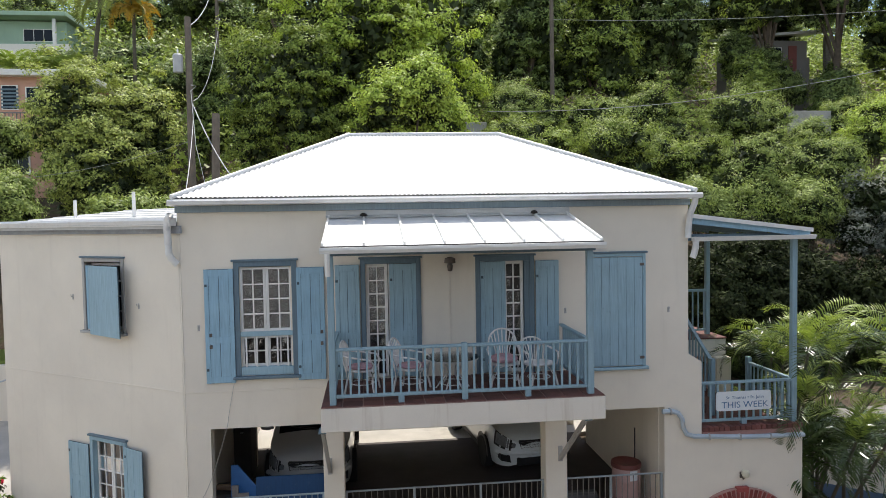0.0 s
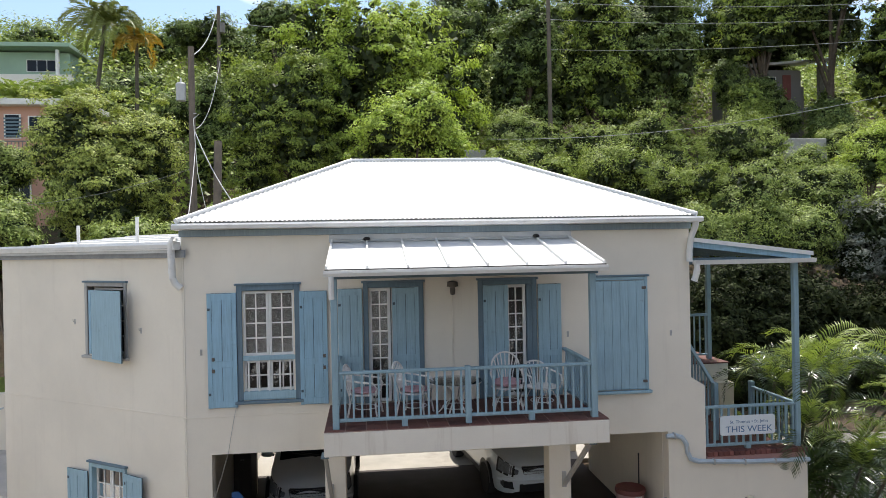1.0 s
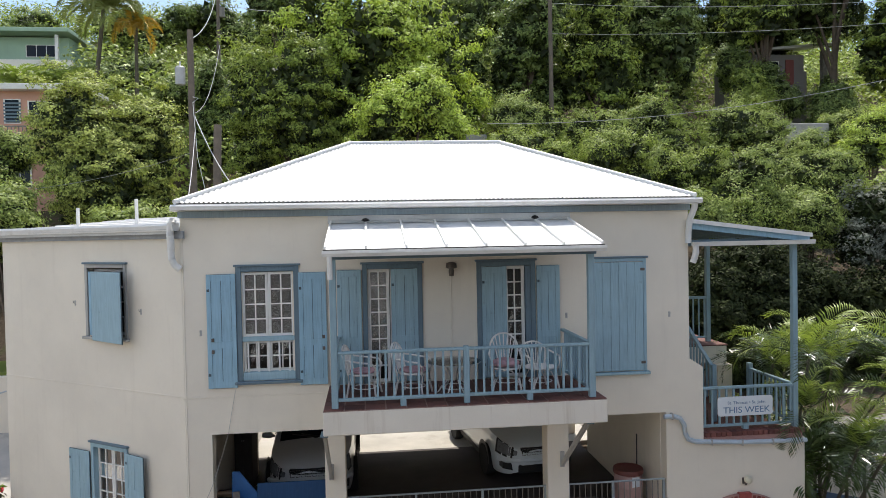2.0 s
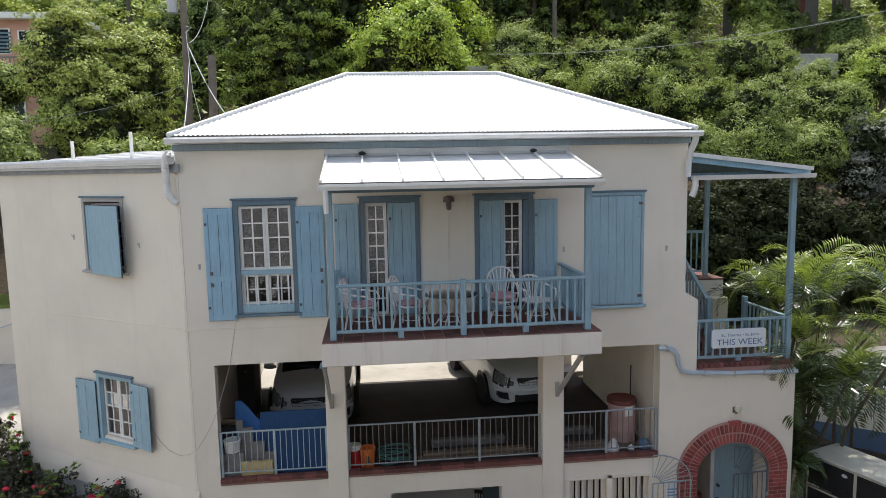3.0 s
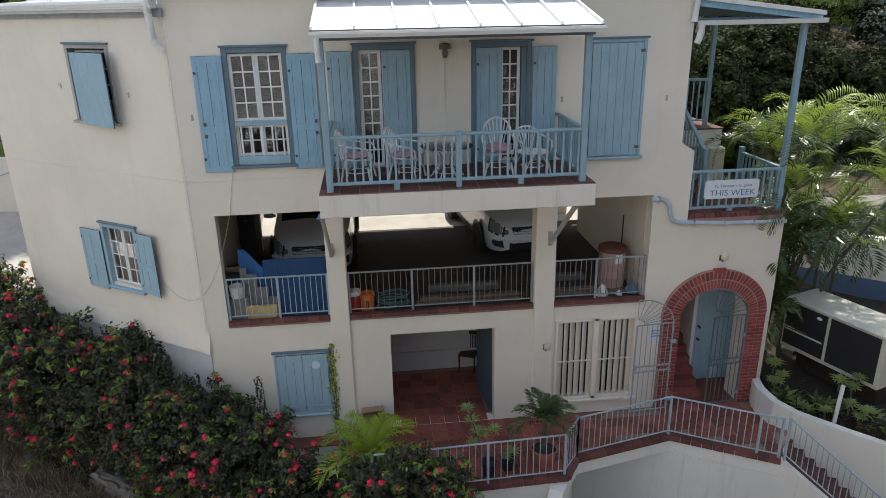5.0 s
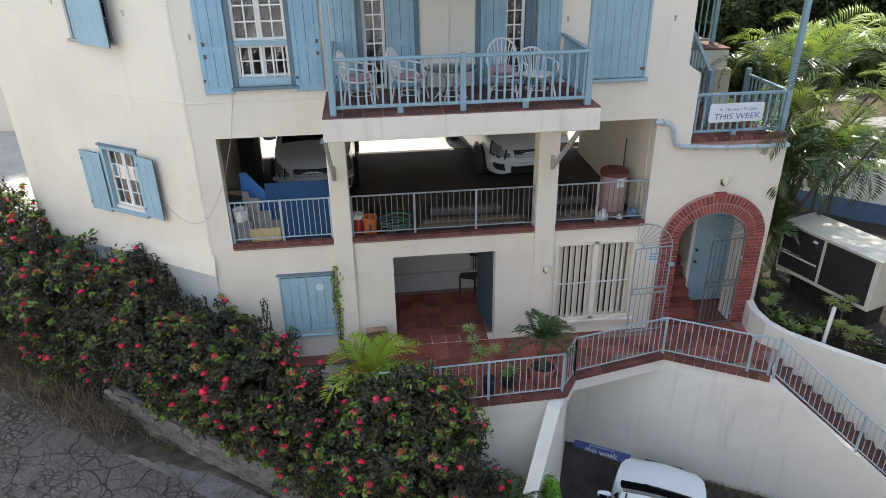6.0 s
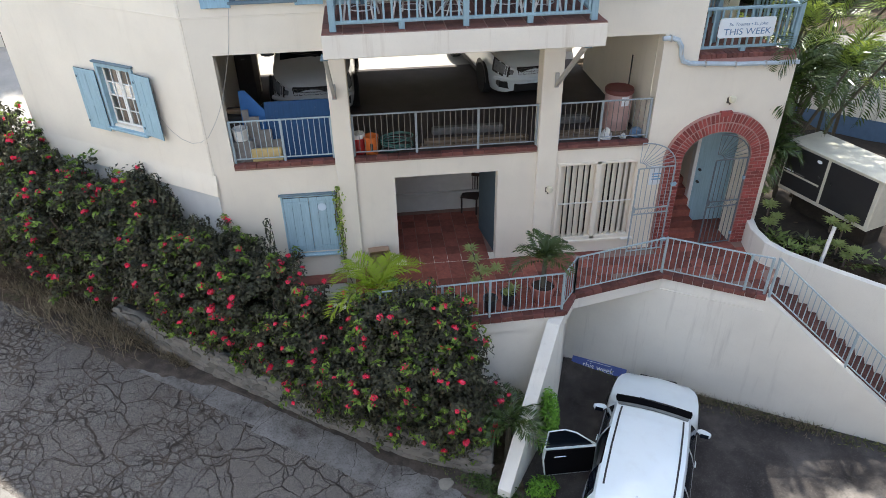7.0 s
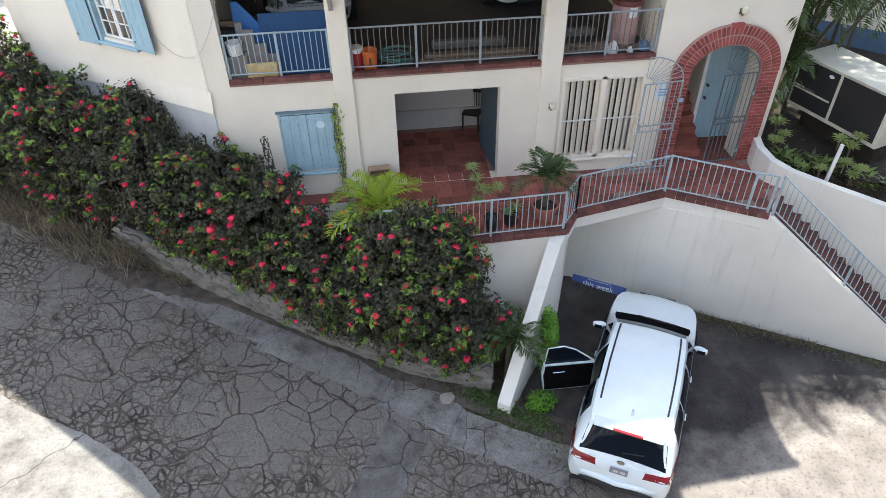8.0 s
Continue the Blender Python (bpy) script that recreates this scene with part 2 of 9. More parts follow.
CREAM = stucco_mat("cream_stucco", (0.835, 0.765, 0.645), (0.50, 0.43, 0.34), 0.2)
WHITE_WALL = stucco_mat("white_stucco", (0.80, 0.77, 0.695), (0.44, 0.41, 0.36), 0.6)
GROOVE = plain("grimy_blue_groove", (0.07, 0.105, 0.125), 0.8)
BLUE = paint_mat("blue_paint", (0.315, 0.46, 0.525), (0.17, 0.19, 0.20), 0.6)
BLUE_LIGHT = paint_mat("light_blue_paint", (0.285, 0.455, 0.56), (0.2, 0.22, 0.23), 0.5)
PALE_BLUE = paint_mat("pale_blue_paint", (0.35, 0.50, 0.57), (0.25, 0.27, 0.27), 0.6)
FRIEZE = paint_mat("frieze_paint", (0.26, 0.33, 0.37), (0.2, 0.19, 0.17), 0.6)
BLUE_GREY = paint_mat("grey_blue_paint", (0.135, 0.195, 0.235), (0.13, 0.125, 0.115), 0.6)
RAIL_BLUE = paint_mat("rail_blue_paint", (0.26, 0.375, 0.425), (0.15, 0.13, 0.11), 0.55)
RAIL_PALE = paint_mat("pale_rail_paint", (0.36, 0.44, 0.47), (0.22, 0.13, 0.08), 0.5)
WHITE_PAINT = plain("white_paint", (0.80, 0.79, 0.75), 0.45, var=0.08, bump=0.08, dirt=((0.4, 0.36, 0.3), 0.35))
WHITE_METAL = plain("white_roof_metal", (0.70, 0.70, 0.68), 0.5, var=0.06, scale=1.2, bump=0.05, dirt=((0.5, 0.47, 0.42), 0.3))
GREY_ROOF = plain("weathered_roof_metal", (0.62, 0.62, 0.60), 0.55, var=0.25, scale=1.6, bump=0.1, dirt=((0.3, 0.29, 0.27), 0.5))
GLASS = glass_mat("window_glass", ior=2.3)
# near-black colour that stands in for the shade of unlit rooms
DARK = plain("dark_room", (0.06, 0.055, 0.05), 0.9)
ROOM = plain("room_wall", (0.62, 0.6, 0.55), 0.9, var=0.1)
CONCRETE = plain("concrete", (0.42, 0.41, 0.38), 0.9, var=0.3, scale=1.5, bump=0.4, dirt=((0.16, 0.14, 0.11), 0.6))
RUST = plain("rusty_steel", (0.15, 0.125, 0.105), 0.7, var=0.4, scale=8, bump=0.3)
STEEL = plain("galvanised_steel", (0.55, 0.56, 0.56), 0.4, 0.7, var=0.15)
BLACK = plain("black_plastic", (0.02, 0.02, 0.022), 0.45, var=0.2)


def brick_mat(name, c, mortar=None):
    m = Mat(name)
    m.co = m.n.new("ShaderNodeNewGeometry").outputs["Position"]
    col = m.mix(m.mask(m.noise(10, 5), 0.3, 0.7), c, tuple(x * 0.7 for x in c))
    col = m.mix(m.math("MULTIPLY", m.mask(m.noise(2.3, 7, 0.7), 0.52, 0.70), 0.65), col, tuple(x * 0.33 for x in c))
    col = m.mix(m.math("MULTIPLY", m.mask(m.noise(5.0, 6, 0.7), 0.60, 0.76), 0.35), col, (0.36, 0.26, 0.22))
    col = m.mix(m.math("MULTIPLY", m.mask(m.noise(35, 5), 0.55, 0.75), 0.5), col, (0.10, 0.05, 0.04))
    m.color(random_tint(m, col, 0.3)).bump(m.noise(60, 4), 0.5, 0.006)
    return m.set(rough=0.8).m


BRICK = brick_mat("painted_red_brick", (0.33, 0.070, 0.060))
BRICK_DARK = brick_mat("dark_red_brick", (0.19, 0.068, 0.055))
TILE = brick_mat("terracotta_tile", (0.29, 0.088, 0.062))
TILE_DARK = brick_mat("dark_terracotta_tile", (0.15, 0.06, 0.045))
MORTAR = plain("pale_mortar", (0.42, 0.235, 0.205), 0.9, bump=0.3)
MORTAR_DARK = plain("dark_mortar", (0.30, 0.19, 0.155), 0.9, bump=0.3)


# ---- ground, road, driveway ----
def soft_step(a, b, v):
    k = min(1.0, max(0.0, (v - a) / (b - a)))
    return k * k * (3 - 2 * k)


def road_z(x, y):
    """The street climbs to the left; the driveway is level."""
    s = -0.88 * x + 0.47 * (y + 4.2)
    up = 0.21 * math.log1p(math.exp(min(40, s / 0.9))) * 0.9
    cap = 4.6
    return -3.0 + cap * (1 - math.exp(-up / cap * 1.15))


def back_z(x, y):
    """The yard behind the house and the hill above it."""
    z = 2.42
    if y > 12:
        d = min(y - 12, 70)
        z += 0.42 * d + 0.0005 * d * d
        z += min(1.0, d / 10) * 1.2 * noise.noise((x * 0.05, y * 0.05, 3.0))
    if x > 6.8:
        low = 0.25 + 1.9 * soft_step(4.6, 7, y)
        z = low if y < 7 else z
    return z


def edge_y(x):
    """Where the front ground meets the cut under the house."""
    if x < -8.75:
        return 16 + 0.2 * (-8.75 - x)
    if x < 6.9:
        return 4.2
    return -0.27 - 0.575 * (x - 2.97) + 1.55


def ground_z(x, y):
    e = edge_y(x)
    k = soft_step(e - 0.15, e + 0.15, y) if x > -8.75 else soft_step(e - 4, e + 4, y)
    return road_z(x, y) * (1 - k) + back_z(x, y) * k - 0.02


def spaced(stops):
    out = []
    for a, b, step in stops:
        n = max(1, round((b - a) / step))
        out += [a + (b - a) * i / n for i in range(n)]
    return out + [stops[-1][1]]


def earth_mat():
    m = Mat("earth_and_grass")
    a = m.noise(0.5, 6, 0.6)
    col = m.ramp(m.noise(9, 7, 0.7), [(0.3, (0.05, 0.035, 0.025)), (0.6, (0.13, 0.10, 0.07)), (0.8, (0.2, 0.17, 0.13))])
    grass = m.ramp(m.noise(22, 5), [(0.3, (0.03, 0.06, 0.015)), (0.7, (0.10, 0.14, 0.04))])
    m.color(m.mix(m.mask(a, 0.56, 0.70), col, grass)).bump(m.noise(30, 8, 0.75), 0.8, 0.05)
    return m.set(rough=0.95, spec=0.1).m


EARTH = earth_mat()
gx = spaced([(-400, -60, 34), (-60, -14, 2), (-14, 12, 0.3), (12, 60, 2), (60, 400, 34)])
gy = spaced([(-260, -40, 22), (-40, -9, 2), (-9, 6, 0.3), (6, 14, 0.8), (14, 80, 2.4), (80, 600, 40)])
g = G().grid([[(x, y, ground_z(x, y)) for x in gx] for y in gy])
single("ground", g, EARTH, "bare brown earth and grass rising to a wooded hill", "ground", kind="structure", smooth=True)


def strip(p, q, v0, v1, lift, n=60, k=12, wob=0.0):
    """A sheet on the street, in its own directions: along it from p to q, across it from v0 to v1."""
    rows = []
    for i in range(n + 1):
        s = p + (q - p) * i / n
        row = []
        for j in range(k + 1):
            v = v0 + (v1 - v0) * j / k
            if wob and j in (0, k):
                v += wob * noise.noise((s * 0.9, j * 3.1, 7.7)) + 0.4 * wob * noise.noise((s * 3.3, j * 3.1, 2.7)) + 0.25 * wob * noise.noise((s * 9.0, j * 3.1, 5.7))
            x, y = -0.88 * s + 0.47 * v, -4.2 + 0.47 * s + 0.88 * v
            row.append((x, y, road_z(x, y) + lift + 0.012 * noise.noise((x * 0.8, y * 0.8, 1.1))))
        rows.append(row)
    return G().grid(rows)


def cracked_mat():
    """Old exposed-aggregate paving, broken into plates by cracks."""
    m = Mat("cracked_road")
    ns = m.node("ShaderNodeTexNoise", Scale=2.6, Detail=5.0)
    m.l.new(m.co, ns.inputs["Vector"])
    ad = m.n.new("ShaderNodeVectorMath")
    ad.operation = "MULTIPLY_ADD"
    ad.inputs[1].default_value = (0.30, 0.30, 0.1)
    m.l.new(ns.outputs["Color"], ad.inputs[0])
    m.l.new(m.co, ad.inputs[2])

    def cracks(scale, lo, hi, shift):
        vo = m.n.new("ShaderNodeTexVoronoi")
        vo.feature = "DISTANCE_TO_EDGE"
        vo.inputs["Scale"].default_value = scale
        off = m.n.new("ShaderNodeVectorMath")
        off.operation = "ADD"
        off.inputs[1].default_value = (shift, shift * 0.7, 0)
        m.l.new(ad.outputs[0], off.inputs[0])
        fl = m.n.new("ShaderNodeVectorMath")
        fl.operation = "MULTIPLY"
        fl.inputs[1].default_value = (1, 1, 0.4)
        m.l.new(off.outputs[0], fl.inputs[0])
        m.l.new(fl.outputs[0], vo.inputs["Vector"])
        return m.mask(vo.outputs["Distance"], lo, hi)

    wide = cracks(1.15, 0.003, 0.017, 0.0)
    middle = cracks(2.5, 0.002, 0.022, 2.0)
    small = cracks(6.2, 0.02, 0.13, 5.0)
    where = m.mask(m.noise(0.42, 6, 0.65), 0.45, 0.57)
    some = m.mask(m.noise(0.8, 3), 0.36, 0.46)
    fine = m.math("MULTIPLY", m.mix(where, (1.0, 1.0, 1.0), small), m.mix(some, (1.0, 1.0, 1.0), middle))
    crack = m.math("MULTIPLY", wide, fine)
    grains = m.n.new("ShaderNodeTexVoronoi")
    grains.inputs["Scale"].default_value = 62
    m.l.new(m.co, grains.inputs["Vector"])
    grain = m.math("ADD", m.math("MULTIPLY", grains.outputs["Distance"], 0.45), m.math("MULTIPLY", m.noise(36, 7, 0.9), 0.9))
    speck = m.ramp(grain, [(0.46, (0.37, 0.338, 0.292)), (0.62, (0.208, 0.187, 0.160)), (0.80, (0.078, 0.069, 0.060))])
    base = m.mix(m.math("MULTIPLY", m.mask(m.noise(1.1, 6, 0.65), 0.45, 0.75), 0.5), speck, (0.135, 0.122, 0.112))
    base = m.mix(m.math("MULTIPLY", m.mask(m.noise(0.6, 5), 0.48, 0.75), 0.6), base, (0.15, 0.125, 0.102))
    dirtc = m.ramp(m.noise(3, 4), [(0.35, (0.036, 0.029, 0.024)), (0.7, (0.095, 0.074, 0.056))])
    m.color(m.mix(crack, dirtc, base))
    h = m.math("ADD", m.math("MULTIPLY", crack, 1.0), m.math("MULTIPLY", m.math("SUBTRACT", 1.0, grains.outputs["Distance"]), 0.35))
    return m.bump(h, 0.8, 0.025).set(rough=0.9, spec=0.2).m


def speckled(name, pale, mid, dark, crack=1.6, wide=0.010):
    """Weathered concrete: cloudy stains, dark grit and a few hair cracks."""
    m = Mat(name)
    col = m.ramp(m.noise(2.2, 8, 0.72), [(0.30, dark), (0.47, mid), (0.68, pale)])
    col = m.mix(m.math("MULTIPLY", m.mask(m.noise(26, 7, 0.85), 0.50, 0.62), 0.75), col, dark)
    col = m.mix(m.math("MULTIPLY", m.mask(m.noise(55, 4, 0.8), 0.56, 0.68), 0.5), col, pale)
    ns = m.node("ShaderNodeTexNoise", Scale=2.0, Detail=5.0)
    m.l.new(m.co, ns.inputs["Vector"])
    ad = m.n.new("ShaderNodeVectorMath")
    ad.operation = "MULTIPLY_ADD"
    ad.inputs[1].default_value = (0.5, 0.5, 0.1)
    m.l.new(ns.outputs["Color"], ad.inputs[0])
    m.l.new(m.co, ad.inputs[2])
    vo = m.n.new("ShaderNodeTexVoronoi")
    vo.feature = "DISTANCE_TO_EDGE"
    vo.inputs["Scale"].default_value = crack
    m.l.new(ad.outputs[0], vo.inputs["Vector"])
    line_ = m.mask(vo.outputs["Distance"], wide * 0.2, wide)
    m.color(m.mix(line_, (0.04, 0.033, 0.027), col))
    return m.bump(m.math("ADD", m.noise(40, 7, 0.8), m.math("MULTIPLY", line_, 0.6)), 0.7, 0.012).set(rough=0.92, spec=0.15).m


ROAD = cracked_mat()
single("road", strip(-14, 22, -12.0, 0.05, 0.0, 140, 50), ROAD, "steep street of cracked grey aggregate paving", "road", kind="structure", smooth=True)
GUTTER = speckled("gutter_concrete", (0.29, 0.277, 0.258), (0.19, 0.178, 0.163), (0.065, 0.055, 0.046), 0.8, 0.006)
gut_t = thing("gutter", "worn concrete gutter slabs along the street", "gutter", kind="structure")
s_at = -1.9
slab_i = 0
while s_at < 8.0:
    ln = (2.3, 1.5, 2.7, 1.2, 1.9)[slab_i % 5]
    dv_ = 0.02 * ((slab_i * 3) % 4 - 1.5)
    part("slab", strip(s_at, s_at + ln - 0.014, -0.50 + 0.055 * s_at + dv_ * 0.6, 0.30 + dv_, 0.015 + 0.006 * (slab_i % 3), 40, 8, 0.09), GUTTER, gut_t, "", True)
    s_at += ln
    slab_i += 1
SOIL = plain("gutter_soil", (0.125, 0.10, 0.080), 0.95, var=0.6, scale=4, fine=30, bump=1.2, dirt=((0.02, 0.015, 0.012), 0.8))
single("gutter_soil", strip(-1.8, 9.5, 0.30, 0.85, 0.030, 160, 8, 0.14), SOIL, "dark crumbled soil along the foot of the hedge wall", "soil", kind="structure", smooth=True)
rows = []
for i in range(121):
    s_ = 4.6 + 5.4 * i / 120
    v0 = 0.30 - 0.50 * soft_step(4.8, 7.6, s_) + 0.12 * noise.noise((s_ * 1.1, 2.2, 0)) + 0.07 * noise.noise((s_ * 4.0, 6.2, 0))
    row = []
    for j in range(7):
        v_ = v0 + (0.40 - v0) * j / 6
        x, y = -0.88 * s_ + 0.47 * v_, -4.2 + 0.47 * s_ + 0.88 * v_
        row.append((x, y, road_z(x, y) + (0.012 if j == 0 else 0.045) + 0.02 * noise.noise((x * 5, y * 5, 3))))
    rows.append(row)
single("gutter_soil", G().grid(rows), SOIL, "dark crumbled soil drifted over the gutter slabs", "soil", kind="structure", smooth=True)
APRON = speckled("smooth_concrete", (0.31, 0.295, 0.265), (0.235, 0.222, 0.198), (0.12, 0.108, 0.092), 0.3, 0.002)
rows = []
for i in range(321):
    s_ = 2.0 + 28.0 * i / 320
    rim_v = -3.36 - 0.75 * soft_step(5.4, 3.0, s_) + 0.10 * noise.noise((s_ * 0.9, 3.1, 7.7)) + 0.04 * noise.noise((s_ * 3.3, 3.1, 2.7)) + 0.02 * noise.noise((s_ * 11.0, 3.1, 5.7))
    row = []
    # runs on unseen behind the viewer, added there to bounce sunlight
    for v_ in (-26, -20, -15, -11, -8, -6.5, -5.5, -4.8, -4.3, rim_v - 0.25, rim_v):
        x, y = -0.88 * s_ + 0.47 * v_, -4.2 + 0.47 * s_ + 0.88 * v_
        row.append((x, y, road_z(x, y) + 0.022))
    rows.append(row)
single("pavement", G().grid(rows), APRON, "smooth pale concrete patch beside the cracked street", "pavement", kind="structure", smooth=True)


def asphalt_mat():
    m = Mat("dark_driveway")
    col = m.ramp(m.noise(1.0, 7, 0.65), [(0.3, (0.024, 0.021, 0.020)), (0.52, (0.055, 0.049, 0.046)), (0.74, (0.120, 0.108, 0.098))])
    # sunlit paleness put into the colour towards the street
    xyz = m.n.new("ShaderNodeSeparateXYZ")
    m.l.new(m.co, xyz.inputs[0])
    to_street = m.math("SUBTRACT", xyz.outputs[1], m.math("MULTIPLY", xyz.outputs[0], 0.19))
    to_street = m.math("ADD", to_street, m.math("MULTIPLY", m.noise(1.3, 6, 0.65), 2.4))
    sun_pale = m.ramp(m.noise(1.5, 6, 0.6), [(0.3, (0.15, 0.132, 0.115)), (0.7, (0.29, 0.262, 0.232))])
    col = m.mix(m.mask(to_street, -4.5, -5.3), col, sun_pale)
    col = m.mix(m.math("MULTIPLY", m.mask(m.noise(38, 5, 0.7), 0.52, 0.72), 0.4), col, (0.19, 0.175, 0.16))
    col = m.mix(m.math("MULTIPLY", m.mask(m.noise(16, 6, 0.75), 0.52, 0.66), 0.55), col, (0.03, 0.026, 0.023))
    m.color(col).bump(m.noise(70, 5, 0.7), 0.5, 0.008)
    return m.set(rough=0.9, spec=0.2).m


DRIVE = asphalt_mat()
rows = []
for i in range(41):
    x = 1.0 + 13.0 * i / 40
    top = -0.27 - 0.575 * (x - 2.97) + 0.06 if x > 2.7 else -0.1 - (2.7 - x) * 1.25
    bot = -5.35 - 0.10 * (x - 1.0) - 5 * soft_step(1.6, 4.5, x) + 0.12 * noise.noise((x, 0, 0))
    rows.append([(x, bot + (top - bot) * j / 14, road_z(x, bot + (top - bot) * j / 14) + 0.012) for j in range(15)])
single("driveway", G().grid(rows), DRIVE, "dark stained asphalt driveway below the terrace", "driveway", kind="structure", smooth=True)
# darker copy of the yard concrete, in place of dappled tree shade
REAR_YARD = plain("tree_shaded_yard", (0.30, 0.272, 0.235), 0.9, var=0.35, scale=1.0, fine=40, bump=0.4, dirt=((0.14, 0.12, 0.09), 0.9))
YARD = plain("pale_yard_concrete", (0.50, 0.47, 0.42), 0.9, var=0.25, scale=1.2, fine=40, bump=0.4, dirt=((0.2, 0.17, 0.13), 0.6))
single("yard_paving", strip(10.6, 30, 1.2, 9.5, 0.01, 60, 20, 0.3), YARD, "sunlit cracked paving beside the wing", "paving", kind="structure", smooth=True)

# the pale end of the driveway, towards the street, coloured as sunlit
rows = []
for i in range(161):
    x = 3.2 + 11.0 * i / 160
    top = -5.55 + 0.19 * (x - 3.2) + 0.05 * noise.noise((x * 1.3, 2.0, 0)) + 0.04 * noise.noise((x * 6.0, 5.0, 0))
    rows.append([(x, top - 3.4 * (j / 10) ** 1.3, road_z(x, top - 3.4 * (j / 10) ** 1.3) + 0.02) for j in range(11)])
single("drive_concrete", G().grid(rows), DRIVE, "street end of the driveway, sunlit paleness put into its colour", "driveway", kind="structure", smooth=True)
PATCH = speckled("patched_asphalt", (0.20, 0.187, 0.170), (0.125, 0.116, 0.106), (0.062, 0.056, 0.050), 0.8)
single("road_patch", strip(0.72, 1.56, -4.6, -0.62, 0.006, 60, 24, 0.14), PATCH, "smooth dark asphalt patch in the cracked street", "road patch", kind="structure", smooth=True)
# dark leaf litter round the palms
LITTER = plain("leaf_litter", (0.045, 0.034, 0.024), 0.95, var=0.5, scale=5, fine=25, bump=0.8, dirt=((0.015, 0.012, 0.01), 0.8))
rows = []
for i in range(25):
    x = 6.95 + 6.0 * i / 24
    rows.append([(x, y, ground_z(x, y) + 0.03 + 0.05 * noise.noise((x * 2, y * 2, 0))) for y in (edge_y(x) + 0.2 + (4.6 - edge_y(x)) * j / 24 for j in range(25))])
single("palm_bed", G().grid(rows), LITTER, "dark leaf litter under the palms", "flower bed", kind="structure", smooth=True)

rows = [[(-8.2 + 13.6 * i / 30, 6.97 + 5.2 * j / 10, ground_z(-8.2 + 13.6 * i / 30, 6.97 + 5.2 * j / 10) + 0.06) for j in range(11)] for i in range(31)]
single("rear_yard", G().grid(rows), REAR_YARD, "pale concrete yard behind the carport, darkened for tree shade", "yard", kind="structure", smooth=True)


# ---- the house: walls ----
def wall_mesh(x0, x1, z0, z1, holes, thick, inner=True):
    """A wall in the plane y = 0, from z0 to z1, its thickness towards +y, with openings (x0, x1, z0, z1) cut through it."""
    xs = sorted({x0, x1, *[min(max(h[k], x0), x1) for h in holes for k in (0, 1)]})
    zs = sorted({z0, z1, *[min(max(h[k], z0), z1) for h in holes for k in (2, 3)]})

    def solid(i, j):
        if not (0 <= i < len(xs) - 1 and 0 <= j < len(zs) - 1):
            return False
        cx, cz = (xs[i] + xs[i + 1]) / 2, (zs[j] + zs[j + 1]) / 2
        return not any(h[0] < cx < h[1] and h[2] < cz < h[3] for h in holes)

    g = G()
    for i in range(len(xs) - 1):
        for j in range(len(zs) - 1):
            if not solid(i, j):
                continue
            a, b, c, d = xs[i], xs[i + 1], zs[j], zs[j + 1]
            g.add([(a, 0, c), (b, 0, c), (b, 0, d), (a, 0, d)], [(0, 1, 2, 3)])
            g.add([(a, thick, c), (b, thick, c), (b, thick, d), (a, thick, d)], [(3, 2, 1, 0)])
            for di, dj, e in ((-1, 0, ((a, c), (a, d))), (1, 0, ((b, d), (b, c))), (0, -1, ((b, c), (a, c))), (0, 1, ((a, d), (b, d)))):
                if not solid(i + di, j + dj):
                    (p, q), (r, s) = e
                    g.add([(p, 0, q), (r, 0, s), (r, thick, s), (p, thick, q)], [(0, 1, 2, 3)])
    return g


def weld(g):
    seen, table, faces = {}, [], []
    for p in g.v:
        k = tuple(round(c, 4) for c in p)
        if k not in seen:
            seen[k] = len(table)
            table.append(p)
    for f in g.f:
        faces.append(tuple(seen[tuple(round(c, 4) for c in g.v[i])] for i in f))
    out = G()
    out.v, out.f = table, faces
    return out


house = thing("house", "two-storey cream stucco house with white hipped roof and blue shutters", "house")
ARCH_X, ARCH_A, ARCH_B, ARCH_Z = 5.54, 0.73, 0.60, 2.08
front_holes = [
    (-4.06, 4.06, 2.47, 4.67),
    (-1.04, 1.02, 0.0, 2.10),
    (2.25, 3.95, 0.33, 2.17),
    (ARCH_X - 0.95, ARCH_X + 0.95, -0.2, 2.95),
    (-3.50, -2.66, 5.62, 7.46),
    (-1.36, -0.48, 5.43, 7.46),
    (0.66, 1.54, 5.43, 7.46),
    (4.52, 9, 5.48, 9), (4.78, 9, 4.08, 9),
]
g = weld(wall_mesh(-4.5, 6.78, -3.1, 8.48, front_holes, 0.25))
part("wall", g, CREAM, house, "cream stucco street wall")
# the sloped shoulder of the wall beside the porch
part("wall", G().prism([(4.521, 5.478), (4.78, 5.478), (4.78, 5.485), (4.521, 5.65)], "y", 0.002, 0.248), CREAM, house)
